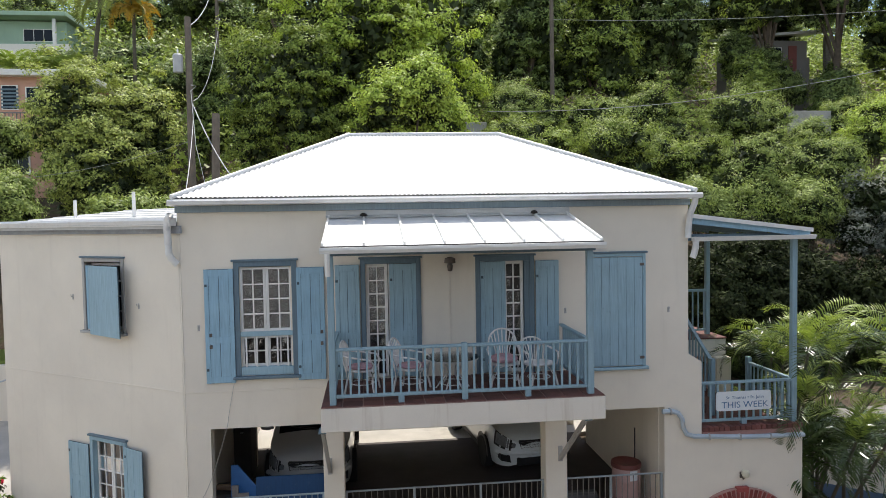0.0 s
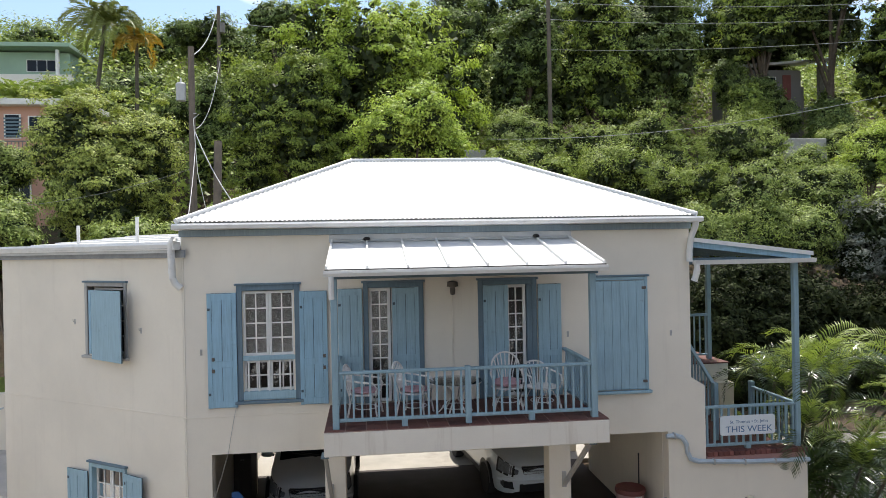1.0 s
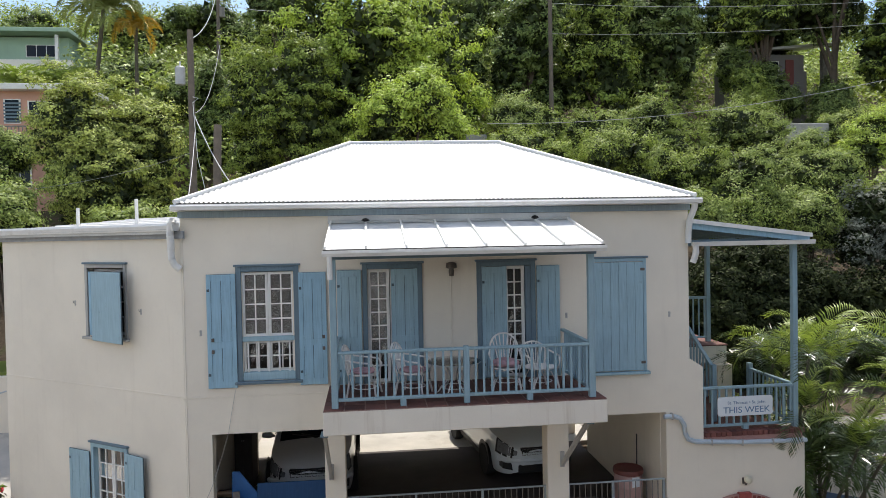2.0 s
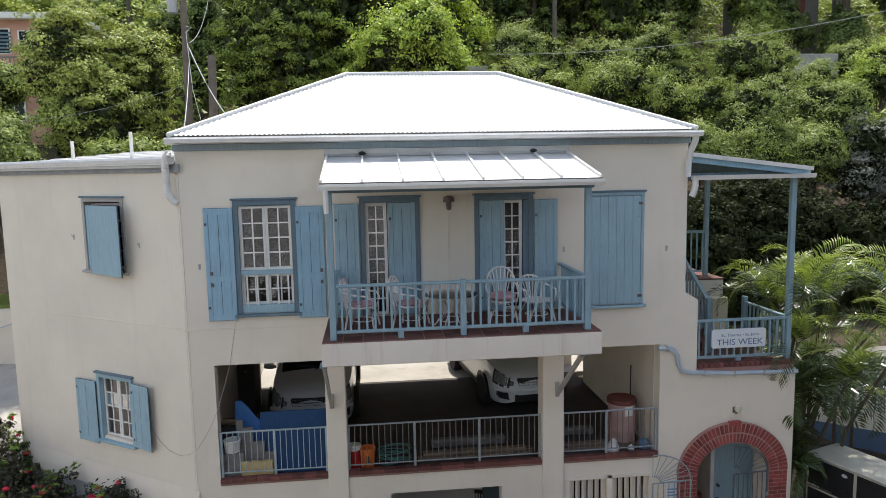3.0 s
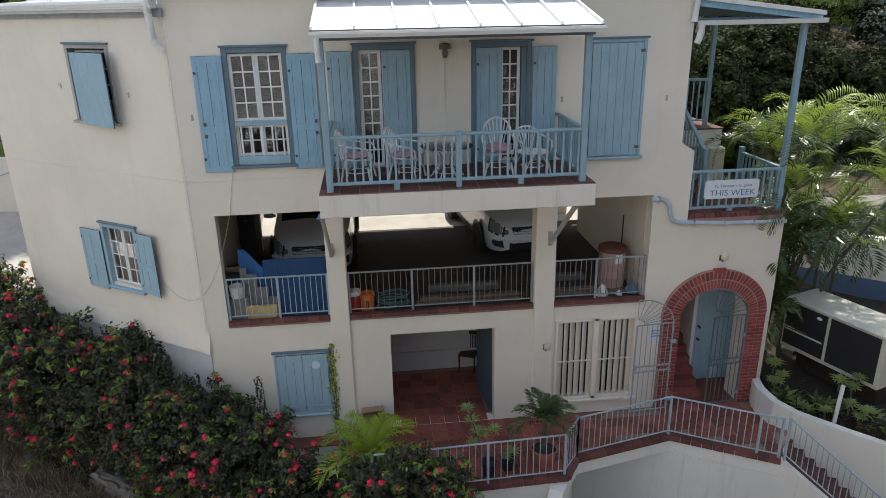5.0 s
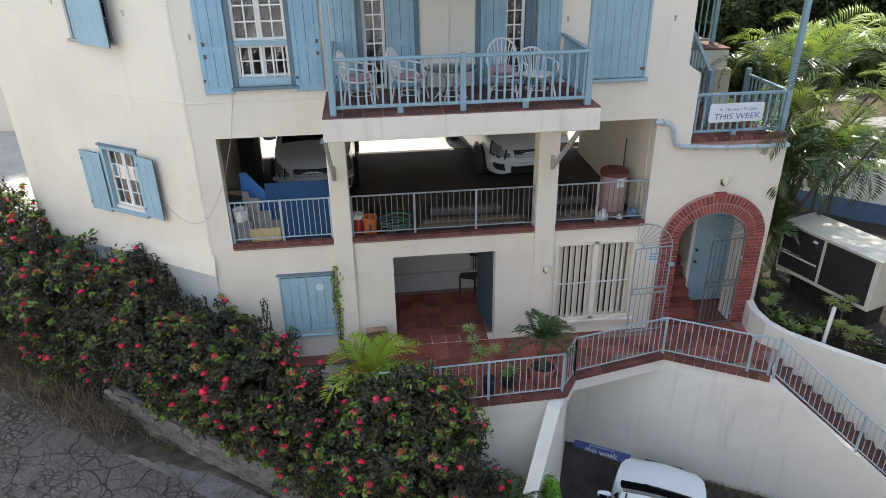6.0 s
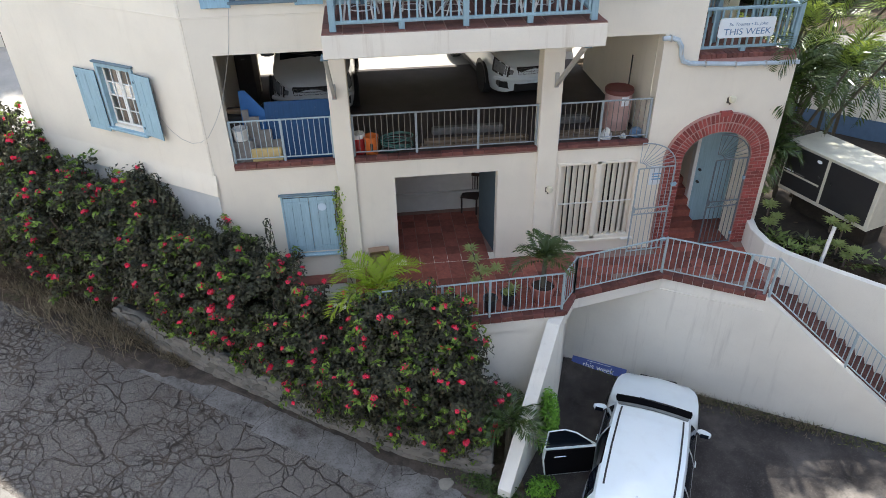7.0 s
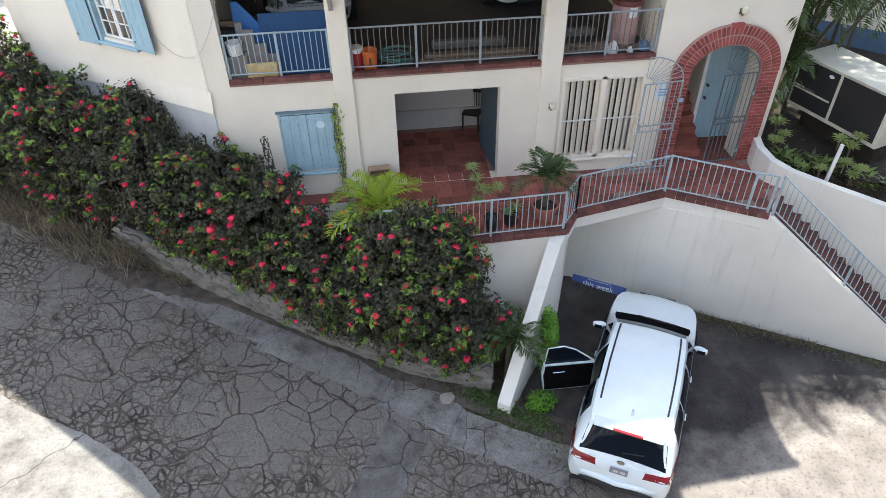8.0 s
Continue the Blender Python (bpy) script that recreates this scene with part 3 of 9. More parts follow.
# the wall round the arched entrance
pts_in = [(ARCH_X - ARCH_A, 0.0 - 0.2)] + [(ARCH_X - ARCH_A * math.cos(a), ARCH_Z + ARCH_B * math.sin(a)) for a in np.linspace(0, math.pi, 25)] + [(ARCH_X + ARCH_A, -0.2)]
poly = [(ARCH_X - 0.95, -0.2), *pts_in, (ARCH_X + 0.95, -0.2), (ARCH_X + 0.95, 2.95), (ARCH_X - 0.95, 2.95)]
g = G()
for y in (0.0, 0.45):
    left = [(x, z) for x, z in pts_in if x <= ARCH_X + 1e-6]
    right = [(x, z) for x, z in pts_in if x >= ARCH_X - 1e-6]
    for side, edge in ((left, ARCH_X - 0.95), (right, ARCH_X + 0.95)):
        for (xa, za), (xb, zb) in zip(side[:-1], side[1:]):
            ea = (edge, za)
            eb = (edge, zb)
            g.add([(xa, y, za), (xb, y, zb), (eb[0], y, eb[1]), (ea[0], y, ea[1])], [(0, 1, 2, 3)])
    top = max(z for _, z in pts_in)
    g.add([(ARCH_X - 0.95, y, top), (ARCH_X + 0.95, y, top), (ARCH_X + 0.95, y, 2.95), (ARCH_X - 0.95, y, 2.95)], [(0, 1, 2, 3)])
for (xa, za), (xb, zb) in zip(pts_in[:-1], pts_in[1:]):
    g.add([(xa, 0, za), (xb, 0, zb), (xb, 0.45, zb), (xa, 0.45, za)], [(0, 1, 2, 3)])
part("wall", weld(g), CREAM, house)

# the side, the back and the inner walls of the carport storey
part("wall", G().box(4.272, 4.522, 0.25, 6.6, 5.0, 8.48), CREAM, house)
part("wall", G().box(-4.5, -4.25, 0.25, 6.6, 5.0, 8.48), CREAM, house)
part("wall", weld(wall_mesh(-4.5, 4.52, 5.0, 8.48, [], 0.25)).moved(Matrix.Translation((0, 6.35, 0))), CREAM, house)
part("wall", G().box(4.05, 4.30, 0.25, 4.6, -0.2, 4.998), CREAM, house, "cream carport side wall")
part("wall", G().box(-4.62, -4.37, 0.3, 4.4, -1.5, 4.998), CREAM, house)
part("wall", G().box(-4.37, -3.99, 4.1, 4.3, 2.5, 4.678), CREAM, house)
part("wall", G().box(-4.5, 4.5, 6.12, 6.37, 4.66, 4.998), CREAM, house, "rear lintel of the carport")
for x in (-4.62, 3.9):
    part("pillar", G().box(x, x + 0.3, 6.1, 6.38, 2.40, 4.66, 0.01), CREAM, house)
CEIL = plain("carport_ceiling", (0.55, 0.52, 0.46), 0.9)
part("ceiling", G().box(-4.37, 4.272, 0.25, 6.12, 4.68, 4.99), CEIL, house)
# two floor colours paint the carport's shade and the sunlit strip behind it
FLOOR_DARK = plain("shaded_carport_floor", (0.075, 0.06, 0.055), 0.75, var=0.4, scale=1.2, bump=0.2, dirt=((0.03, 0.025, 0.02), 0.7))
part("carport_floor", G().box(-4.37, 4.05, 0.10, 5.45, 2.20, 2.50), FLOOR_DARK, house, "dark carport floor, coloured as lying in shade")
part("carport_floor", G().box(-4.37, 4.6, 5.452, 7.2, 2.20, 2.50), YARD, house, "pale concrete floor at the open rear, coloured as sunlit")
part("floor_slab", G().box(-4.25, 4.27, 0.25, 6.35, 5.0, 5.30), DARK, house)
part("ceiling", G().box(-4.25, 4.27, 0.25, 6.35, 8.20, 8.30), ROOM, house)
# dark sheet added behind the panes as the room's shade
part("dark_backing", G().box(-4.24, 4.26, 2.2, 2.3, 5.31, 8.19), DARK, house, "dark sheet behind the windows, standing in for room shade")
# front pillars, slightly proud of the wall
for x0, x1 in ((-2.16, -1.80), (1.79, 2.19)):
    part("pillar", G().box(x0, x1, -0.07, 0.30, -0.15, 5.04, 0.012), CREAM, house, "cream stucco pillar")
# low band over the carport edge, belt course and string line
part("belt_course", G().box(-4.52, -2.07, -0.010, -0.001, 5.30, 5.325, 0.003), CREAM, house)

# the annex, turned back from the street wall
ANNEX = Matrix.Translation((-4.48, 0, 0)) @ Matrix.Rotation(math.atan2(2.85, -4.27), 4, "Z")
# along +x of this frame the wall runs away from the corner; its outside is the side of +y
def annex_pt(u, out, z):
    return ANNEX @ Vector((u, out, z))


ANNEX_LEN = 5.14
au = lambda x: (x + 4.48) / (-4.27) * ANNEX_LEN
flip = ANNEX @ Matrix.Diagonal((1, -1, 1, 1))
annex = thing("annex", "lower cream stucco wing turned back from the street", "house wing")
up_w = (au(-5.70), au(-6.53), 6.28, 7.55)
lo_w = (au(-5.78), au(-6.50), 3.02, 4.22)
g = weld(wall_mesh(-0.02, ANNEX_LEN, -2.2, 8.05, [up_w, lo_w], 0.25)).moved(flip)
part("wall", g, CREAM, annex, "cream stucco wing wall")
g = weld(wall_mesh(0, 5.0, -2.2, 8.05, [], 0.25)).moved(Matrix.Translation(annex_pt(ANNEX_LEN, 0, 0)) @ Matrix.Rotation(radians(56), 4, "Z") @ Matrix.Diagonal((1, -1, 1, 1)))
part("wall", g, CREAM, annex)
part("wall", G().box(-4.60, -4.501, 0.3, 6.6, 4.99, 8.1), CREAM, annex)
# the thicker foot of the wing wall
foot = G()
prof = [(0.0, 1.94), (0.012, 1.94), (0.02, -2.2), (0.0, -2.2)]
foot.prism(prof, "x", -0.03, ANNEX_LEN + 0.02)
part("skirt", G().prism([(0.001, 2.40), (0.02, 2.22), (0.055, 2.02), (0.06, 1.97), (0.013, 1.945), (0.001, 1.95)], "x", -0.06, ANNEX_LEN + 0.03).moved(ANNEX), CREAM, annex, "flared stucco skirt", True)
part("plinth", foot.moved(ANNEX), plain("grey_white_plinth", (0.62, 0.62, 0.60), 0.9, var=0.15, scale=1.5, bump=0.4, dirt=((0.3, 0.28, 0.24), 0.5)), annex, "greyish battered foot of the wall")
part("belt_course", G().box(0, ANNEX_LEN, 0.001, 0.010, 5.315, 5.34, 0.003).moved(ANNEX), CREAM, annex)
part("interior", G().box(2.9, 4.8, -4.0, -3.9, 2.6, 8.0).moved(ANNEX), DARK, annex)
part("floor_slab", G().box(0.1, 5.0, -3.9, -0.26, 5.1, 5.3).moved(ANNEX), DARK, annex)
part("ceiling", G().box(0.05, 5.0, -4.4, -0.05, 8.05, 8.12).moved(ANNEX), ROOM, annex)

# annex roof: almost flat metal sheet with battens, fascia and gutter
tilt = ANNEX @ Matrix.Translation((0, 0, 8.17)) @ Matrix.Rotation(radians(-3.0), 4, "X") @ Matrix.Translation((0, 0, -8.17))
roof = part("roof", G().box(0.1, 5.75, -4.2, 0.18, 8.13, 8.185).moved(tilt), GREY_ROOF, annex, "weathered pale metal roof")
for k in range(7):
    for j in range(3):
        u0 = 0.06 + 1.9 * j + 0.05 * (k % 2)
        v1 = 0.22 - 0.60 * k
        part("roof_sheet", G().box(u0, u0 + 1.94, v1 - 0.64, v1, 8.187 + 0.006 * j, 8.235 + 0.006 * j, 0.022).moved(tilt @ Matrix.Translation((0, 0, 0.022 * k))), GREY_ROOF, roof)
part("fascia", G().box(-0.1, 5.7, 0.02, 0.06, 8.04, 8.17).moved(ANNEX), plain("grey_fascia", (0.36, 0.38, 0.40), 0.7, var=0.3), annex, "weathered grey fascia board")
gut = G().prism([(0.08, 8.30), (0.22, 8.30), (0.24, 8.26), (0.21, 8.17), (0.10, 8.17), (0.08, 8.2)], "x", -0.05, 5.8)
part("gutter", gut.moved(ANNEX), WHITE_PAINT, annex, "white box gutter")
for u, z in ((2.6, 8.86), (4.45, 8.74)):
    p = annex_pt(u, -1.2, 8.1)
    part("vent_pipe", G().tube(p, (p.x, p.y, z), 0.035, 10), WHITE_PAINT, annex, "white plastic vent pipe", True)
# downpipe at the corner
part("downpipe", G().pipe([annex_pt(-0.05, 0.2, 8.35), annex_pt(0.02, 0.2, 8.28), annex_pt(0.06, 0.18, 8.1), annex_pt(0.08, 0.14, 7.7), annex_pt(0.06, 0.1, 7.6), annex_pt(0.0, 0.04, 7.52)], 0.06, 10), WHITE_PAINT, annex, "white downpipe bend", True)

# ---- the roof of the main house ----
EX0, EX1, EY0, EY1, EZ = -4.50, 4.53, -0.30, 7.24, 8.63
RX0, RX1, RY, RZ = -1.67, 1.69, 3.47, 10.09


def wave(u):
    return 0.011 * math.sin(2 * math.pi * u / 0.0762)


def slope_sheet(a, b, c, d, horizontal):
    """A corrugated sheet between the eave a-b and the upper edge d-c; the waves run up the slope."""
    a, b, c, d = (Vector(p) for p in (a, b, c, d))
    along = (b - a).normalized()
    length = (b - a).length
    nrm = (b - a).cross(d - a).normalized()
    if nrm.z < 0:
        nrm = -nrm
    n = int(length / 0.0762 * 6)
    low, high = [], []
    up = nrm.cross(along)
    if up.z < 0:
        up = -up
    ud, uc = (d - a).dot(along), (c - a).dot(along)
    hgt = (d - a).dot(up)
    for i in range(n + 1):
        u = length * i / n
        if u < ud:
            h = hgt * u / ud
        elif u > uc:
            h = hgt * (length - u) / (length - uc)
        else:
            h = hgt
        off = nrm * wave(u)
        p = a + along * u
        low.append(p + off)
        high.append(p + up * max(h, 0.004) + off)
    return G().grid([low, [l.lerp(h, 0.5) for l, h in zip(low, high)], high])


c00, c10, c11, c01 = (EX0, EY0, EZ), (EX1, EY0, EZ), (EX1, EY1, EZ), (EX0, EY1, EZ)
r0, r1 = (RX0, RY, RZ), (RX1, RY, RZ)
for a, b, c, d in ((c00, c10, r1, r0), (c11, c01, r0, r1), (c10, c11, r1, r1), (c01, c00, r0, r0)):
    part("roof_slope", slope_sheet(a, b, c, d, True), WHITE_METAL, house, "white corrugated metal roofing", True)
for a, b in ((c00, r0), (c10, r1), (c11, r1), (c01, r0), (r0, r1)):
    a, b = Vector(a), Vector(b)
    up = Vector((0, 0, 0.02))
    part("roof_cap", G().tube(a + up * 0.6, b + up * 1.2, 0.045, 8), WHITE_METAL, house, "", True)
part("roof_deck", G().add([c00, c10, c11, c01, (RX0, RY, RZ - 0.05), (RX1, RY, RZ - 0.05)], [(0, 1, 5, 4), (2, 3, 4, 5), (1, 2, 5), (3, 0, 4), (3, 2, 1, 0)]).moved(Matrix.Translation((0, 0, -0.035))), GREY_ROOF, house)
# gutter, fascia and frieze board along the street
gut = G().prism([(-0.22, 8.60), (-0.34, 8.60), (-0.365, 8.57), (-0.35, 8.51), (-0.24, 8.50), (-0.22, 8.52)], "x", EX0 - 0.05, EX1 + 0.10)
part("gutter", gut, WHITE_PAINT, house, "white box gutter")
part("fascia", G().box(EX0 + 0.08, EX1 - 0.08, -0.20, -0.06, 8.50, 8.59), WHITE_PAINT, house)
part("frieze", G().box(-4.52, 4.54, -0.055, -0.002, 8.385, 8.498, 0.006), FRIEZE, house, "grey-blue frieze board")
for sx, x0, x1 in ((-1, -4.60, -4.54), (1, 4.56, 4.64)):
    part("gutter", G().box(x0, x1, -0.21, 7.2, 8.50, 8.59), WHITE_PAINT, house)
# downpipe at the right-hand corner of the main roof
part("downpipe", G().pipe([(4.53, -0.27, 8.52), (4.53, -0.24, 8.42), (4.50, -0.12, 8.22), (4.49, -0.08, 7.98), (4.485, -0.08, 7.78)], 0.055, 10), WHITE_PAINT, house, "white downpipe", True)

# ---- the garage room under the carport ----
part("wall", G().box(-1.9, 1.6, 2.28, 2.45, -0.1, 2.45), ROOM, house, "pale room wall")
part("wall", G().box(-1.98, -1.85, 0.25, 2.28, -0.1, 2.45), ROOM, house)
part("wall", G().box(1.18, 1.32, 0.25, 2.28, -0.1, 2.45), ROOM, house)
part("ceiling", G().box(-1.85, 1.18, 0.25, 2.28, 2.17, 2.195), ROOM, house)
part("ledge", G().box(-1.84, 1.1, 2.20, 2.28, 0.42, 0.50, 0.01), ROOM, house, "low ledge along the back wall")
# dark sheet standing in for shade behind the louvres; walls behind the entrance
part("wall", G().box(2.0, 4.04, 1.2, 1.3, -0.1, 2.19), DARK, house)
part("ceiling", G().box(4.31, 6.7, 0.25, 3.5, 3.6, 3.7), ROOM, house)
part("wall", G().box(4.31, 6.7, 3.4, 3.5, -0.1, 3.6), CREAM, house)
part("wall", G().box(6.53, 6.78, 0.25, 3.5, -3.1, 4.05), CREAM, house)
part("porch_floor", G().box(4.31, 6.78, 0.02, 5.2, 3.75, 4.08), TILE_DARK, house, "red tiled porch floor")


# ---- windows, doors and shutters ----
ANNEX_R = Matrix.Translation((-4.48, 0, 0)) @ Matrix.Rotation(math.atan2(-2.85, 4.27), 4, "Z")


def shutter_leaf(parent, x0, x1, z0, z1, y, paint, rails=(0.38,), planks=2, name="shutter", m=None, label="", d=0.032):
    """A ledged shutter: upright planks set back between stiles and rails; it faces -y at the depth y."""
    m = m or Matrix()
    w = x1 - x0
    leaf = part(name, G().box(x0, x1, y + 0.012, y + d - 0.004, z0, z1, 0.003).moved(m), GROOVE, parent, label)
    st = min(0.075, w * 0.2)
    for a, b in ((x0, x0 + st), (x1 - st, x1)):
        part("stile", G().box(a, b, y, y + 0.014, z0, z1, 0.003).moved(m), paint, leaf)
    for k in (0.0, *rails, 1.0):
        zc = z0 + (z1 - z0) * k
        zc = min(max(zc, z0 + 0.06), z1 - 0.06)
        part("rail", G().box(x0 + st, x1 - st, y + 0.001, y + 0.0135, zc - 0.055, zc + 0.055, 0.003).moved(m), paint, leaf)
    n = max(2, planks)
    for i in range(n):
        a = x0 + st + (w - 2 * st) * i / n
        b = x0 + st + (w - 2 * st) * (i + 1) / n
        part("plank", G().box(a + 0.004, b - 0.004, y + 0.004, y + 0.0125, z0 + 0.095, z1 - 0.095, 0.002).moved(m), paint, leaf)
    for k in (0.12, 0.86):
        zc = z0 + (z1 - z0) * k
        part("hinge", G().box(x0 + 0.01, x0 + 0.05, y - 0.006, y + 0.001, zc - 0.022, zc + 0.022, 0.002).moved(m), GROOVE, leaf)
    return leaf


def plank_leaf(parent, x0, x1, z0, z1, y, paint, planks=5, m=None, name="shutter", label=""):
    """A plain boarded shutter."""
    m = m or Matrix()
    leaf = part(name, G().box(x0, x1, y + 0.01, y + 0.03, z0, z1, 0.003).moved(m), GROOVE, parent, label)
    for i in range(planks):
        a = x0 + (x1 - x0) * i / planks
        b = x0 + (x1 - x0) * (i + 1) / planks
        part("plank", G().box(a + 0.002, b - 0.002, y, y + 0.011, z0 + 0.002, z1 - 0.002, 0.004).moved(m), paint, leaf)
    return leaf


def sash(parent, x0, x1, z0, z1, y, cols, rows, m=None, st=0.045, bar=0.022):
    """A white glazed sash with small panes."""
    m = m or Matrix()
    g = G()
    g.box(x0, x0 + st, y, y + 0.04, z0, z1, 0.004).box(x1 - st, x1, y, y + 0.04, z0, z1, 0.004)
    g.box(x0 + st, x1 - st, y, y + 0.04, z0, z0 + st, 0.004).box(x0 + st, x1 - st, y, y + 0.04, z1 - st, z1, 0.004)
    s = part("sash", g.moved(m), WHITE_PAINT, parent, "white glazed sash")
    g = G()
    for i in range(1, cols):
        x = x0 + st + (x1 - x0 - 2 * st) * i / cols
        g.box(x - bar / 2, x + bar / 2, y + 0.004, y + 0.034, z0 + st, z1 - st)
    for j in range(1, rows):
        z = z0 + st + (z1 - z0 - 2 * st) * j / rows
        g.box(x0 + st, x1 - st, y + 0.006, y + 0.032, z - bar / 2, z + bar / 2)
    part("glazing_bars", g.moved(m), WHITE_PAINT, s)
    for i in range(cols):
        for j in range(rows):
            a = x0 + st + (x1 - x0 - 2 * st) * i / cols
            b = x0 + st + (x1 - x0 - 2 * st) * (i + 1) / cols
            c = z0 + st + (z1 - z0 - 2 * st) * j / rows
            e = z0 + st + (z1 - z0 - 2 * st) * (j + 1) / rows
            tw = 0.0015 * ((i * 7 + j * 5) % 3 - 1)
            pane = part("pane", G().add([(a, y + 0.02 + tw, c), (b, y + 0.02 - tw, c), (b, y + 0.02 + tw, e), (a, y + 0.02 - tw, e)], [(0, 1, 2, 3)]).moved(m), GLASS, s)
            pane.visible_shadow = False
    return s


def casing(parent, x0, x1, z0, z1, w, paint, m=None, sill=True, cap=True, y=-0.03, depth=0.16):
    m = m or Matrix()
    g = G()
    g.box(x0, x0 + w, y, y + depth, z0, z1, 0.006).box(x1 - w, x1, y, y + depth, z0, z1, 0.006)
    g.box(x0 + w, x1 - w, y, y + depth, z1 - w, z1, 0.006)
    part("window_frame", g.moved(m), paint, parent)
    if cap:
        part("cap", G().box(x0 - 0.03, x1 + 0.03, y - 0.03, y + 0.08, z1, z1 + 0.035, 0.006).moved(m), BLUE_GREY, parent)
    if sill:
        part("window_sill", G().box(x0 - 0.04, x1 + 0.04, y - 0.06, y + depth, z0 - 0.05, z0, 0.008).moved(m), paint, parent)


w1 = thing("window_1", "tall white casement window with open blue shutters above the carport", "window", kind="structure")
casing(w1, -3.60, -2.54, 5.57, 7.54, 0.09, BLUE_GREY)
part("transom", G().box(-3.51, -2.63, -0.02, 0.08, 6.25, 6.33, 0.006), BLUE, w1)
part("apron_board", G().box(-3.51, -2.63, -0.02, 0.08, 5.58, 5.72, 0.006), BLUE, w1)
sash(w1, -3.505, -3.072, 6.33, 7.44, 0.03, 2, 4)
sash(w1, -3.068, -2.635, 6.33, 7.44, 0.03, 2, 4)
sash(w1, -3.505, -3.072, 5.72, 6.25, 0.06, 2, 2)
sash(w1, -3.068, -2.635, 5.72, 6.25, 0.06, 2, 2)
for i in range(5):
    x = -3.42 + 0.175 * i
    part("guard_bar", G().box(x - 0.014, x + 0.014, -0.005, 0.02, 5.70, 6.26, 0.003), WHITE_PAINT, w1)
shutter_leaf(w1, -4.085, -3.60, 5.47, 7.42, -0.055, BLUE_LIGHT, label="open pale blue shutter")
shutter_leaf(w1, -2.545, -2.075, 5.47, 7.42, -0.055, BLUE_LIGHT, label="open pale blue shutter")
for x in (-4.0, -2.14):
    for z in (6.1, 6.3):
        part("latch", G().box(x - 0.015, x + 0.03, -0.075, -0.05, z - 0.03, z + 0.03, 0.004), RUST, w1)

w2 = thing("window_2", "pair of closed blue boarded shutters beside the balcony", "window", kind="structure")
casing(w2, 2.64, 3.70, 5.46, 7.53, 0.06, BLUE, sill=True, y=-0.03, depth=0.05)
plank_leaf(w2, 2.71, 3.63, 5.48, 7.46, -0.045, BLUE, 6, label="closed blue boarded shutter")
part("hinge", G().box(3.58, 3.66, -0.056, -0.044, 7.30, 7.35, 0.003), RUST, w2)
part("hinge", G().box(3.58, 3.66, -0.056, -0.044, 5.6, 5.65, 0.003), RUST, w2)


def french_door(name, x0, x1, mirror):
    """A balcony door: one glazed leaf shows between blue shutters."""
    d = thing(name, "white glazed balcony door between blue shutters, partly closed", "door", kind="structure")
    casing(d, x0, x1, 5.43, 7.53, 0.085, BLUE_GREY, sill=False, y=-0.035)
    mid = (x0 + x1) / 2
    if not mirror:
        sash(d, x0 + 0.09, x0 + 0.47, 5.45, 7.44, 0.03, 2, 8, st=0.055)
        sash(d, x0 + 0.48, x1 - 0.09, 5.45, 7.44, 0.05, 2, 8, st=0.055)
        shutter_leaf(d, x0 + 0.50, x1 - 0.08, 5.45, 7.44, -0.02, BLUE, label="half-closed blue shutter")
        shutter_leaf(d, x0 - 0.44, x0 - 0.02, 5.45, 7.44, -0.055, BLUE, label="open blue shutter")
    else:
        sash(d, mid - 0.02, x1 - 0.19, 5.45, 7.44, 0.03, 2, 8, st=0.055)
        sash(d, x0 + 0.09, mid - 0.03, 5.45, 7.44, 0.05, 2, 8, st=0.055)
        shutter_leaf(d, x0 + 0.09, x0 + 0.54, 5.45, 7.44, -0.02, BLUE, label="half-closed blue shutter")
        part("post", G().box(x1 - 0.18, x1 - 0.085, -0.02, 0.1, 5.43, 7.44, 0.005), BLUE_GREY, d)
        shutter_leaf(d, x1 + 0.02, x1 + 0.44, 5.45, 7.44, -0.055, BLUE, label="open blue shutter")
    return d


french_door("door_1", -1.45, -0.40, False)
french_door("door_2", 0.57, 1.63, True)

w3 = thing("window_3", "small upper wing window with a blue shutter ajar", "window", kind="structure")
WEATHERED = paint_mat("weathered_grey_wood", (0.42, 0.41, 0.38), (0.2, 0.18, 0.15), 0.6)
ax0, ax1 = -up_w[1], -up_w[0]
casing(w3, ax0 - 0.07, ax1 + 0.07, 6.26, 7.60, 0.07, WEATHERED, m=ANNEX_R, y=-0.03)
sash(w3, ax0 + 0.01, ax1 - 0.01, 6.30, 7.50, 0.12, 2, 4, m=ANNEX_R)
plank_leaf(w3, ax0 + 0.02, ax0 + 0.24, 6.28, 7.46, -0.02, BLUE_LIGHT, 3, m=ANNEX_R, label="closed blue shutter leaf")
hinge_at = ANNEX_R @ Matrix.Translation((ax0 + 0.21, -0.06, 0)) @ Matrix.Rotation(radians(-9), 4, "Z")
plank_leaf(w3, 0, 1.02, 6.20, 7.47, -0.04, BLUE, 1, m=hinge_at, label="blue shutter leaf hanging ajar")

def shutter_hook(m):
    h = thing("shutter_hook", "small rusty iron shutter hook on the wall", "hook", "shutter hooks", at=m)
    part("plate", G().box(-0.02, 0.02, -0.008, -0.001, -0.05, 0.05, 0.003), WEATHERED, h)
    part("catch", G().pipe([(0, -0.008, 0.0), (0, -0.04, 0.01), (0, -0.045, 0.05)], 0.006, 5), WEATHERED, h)


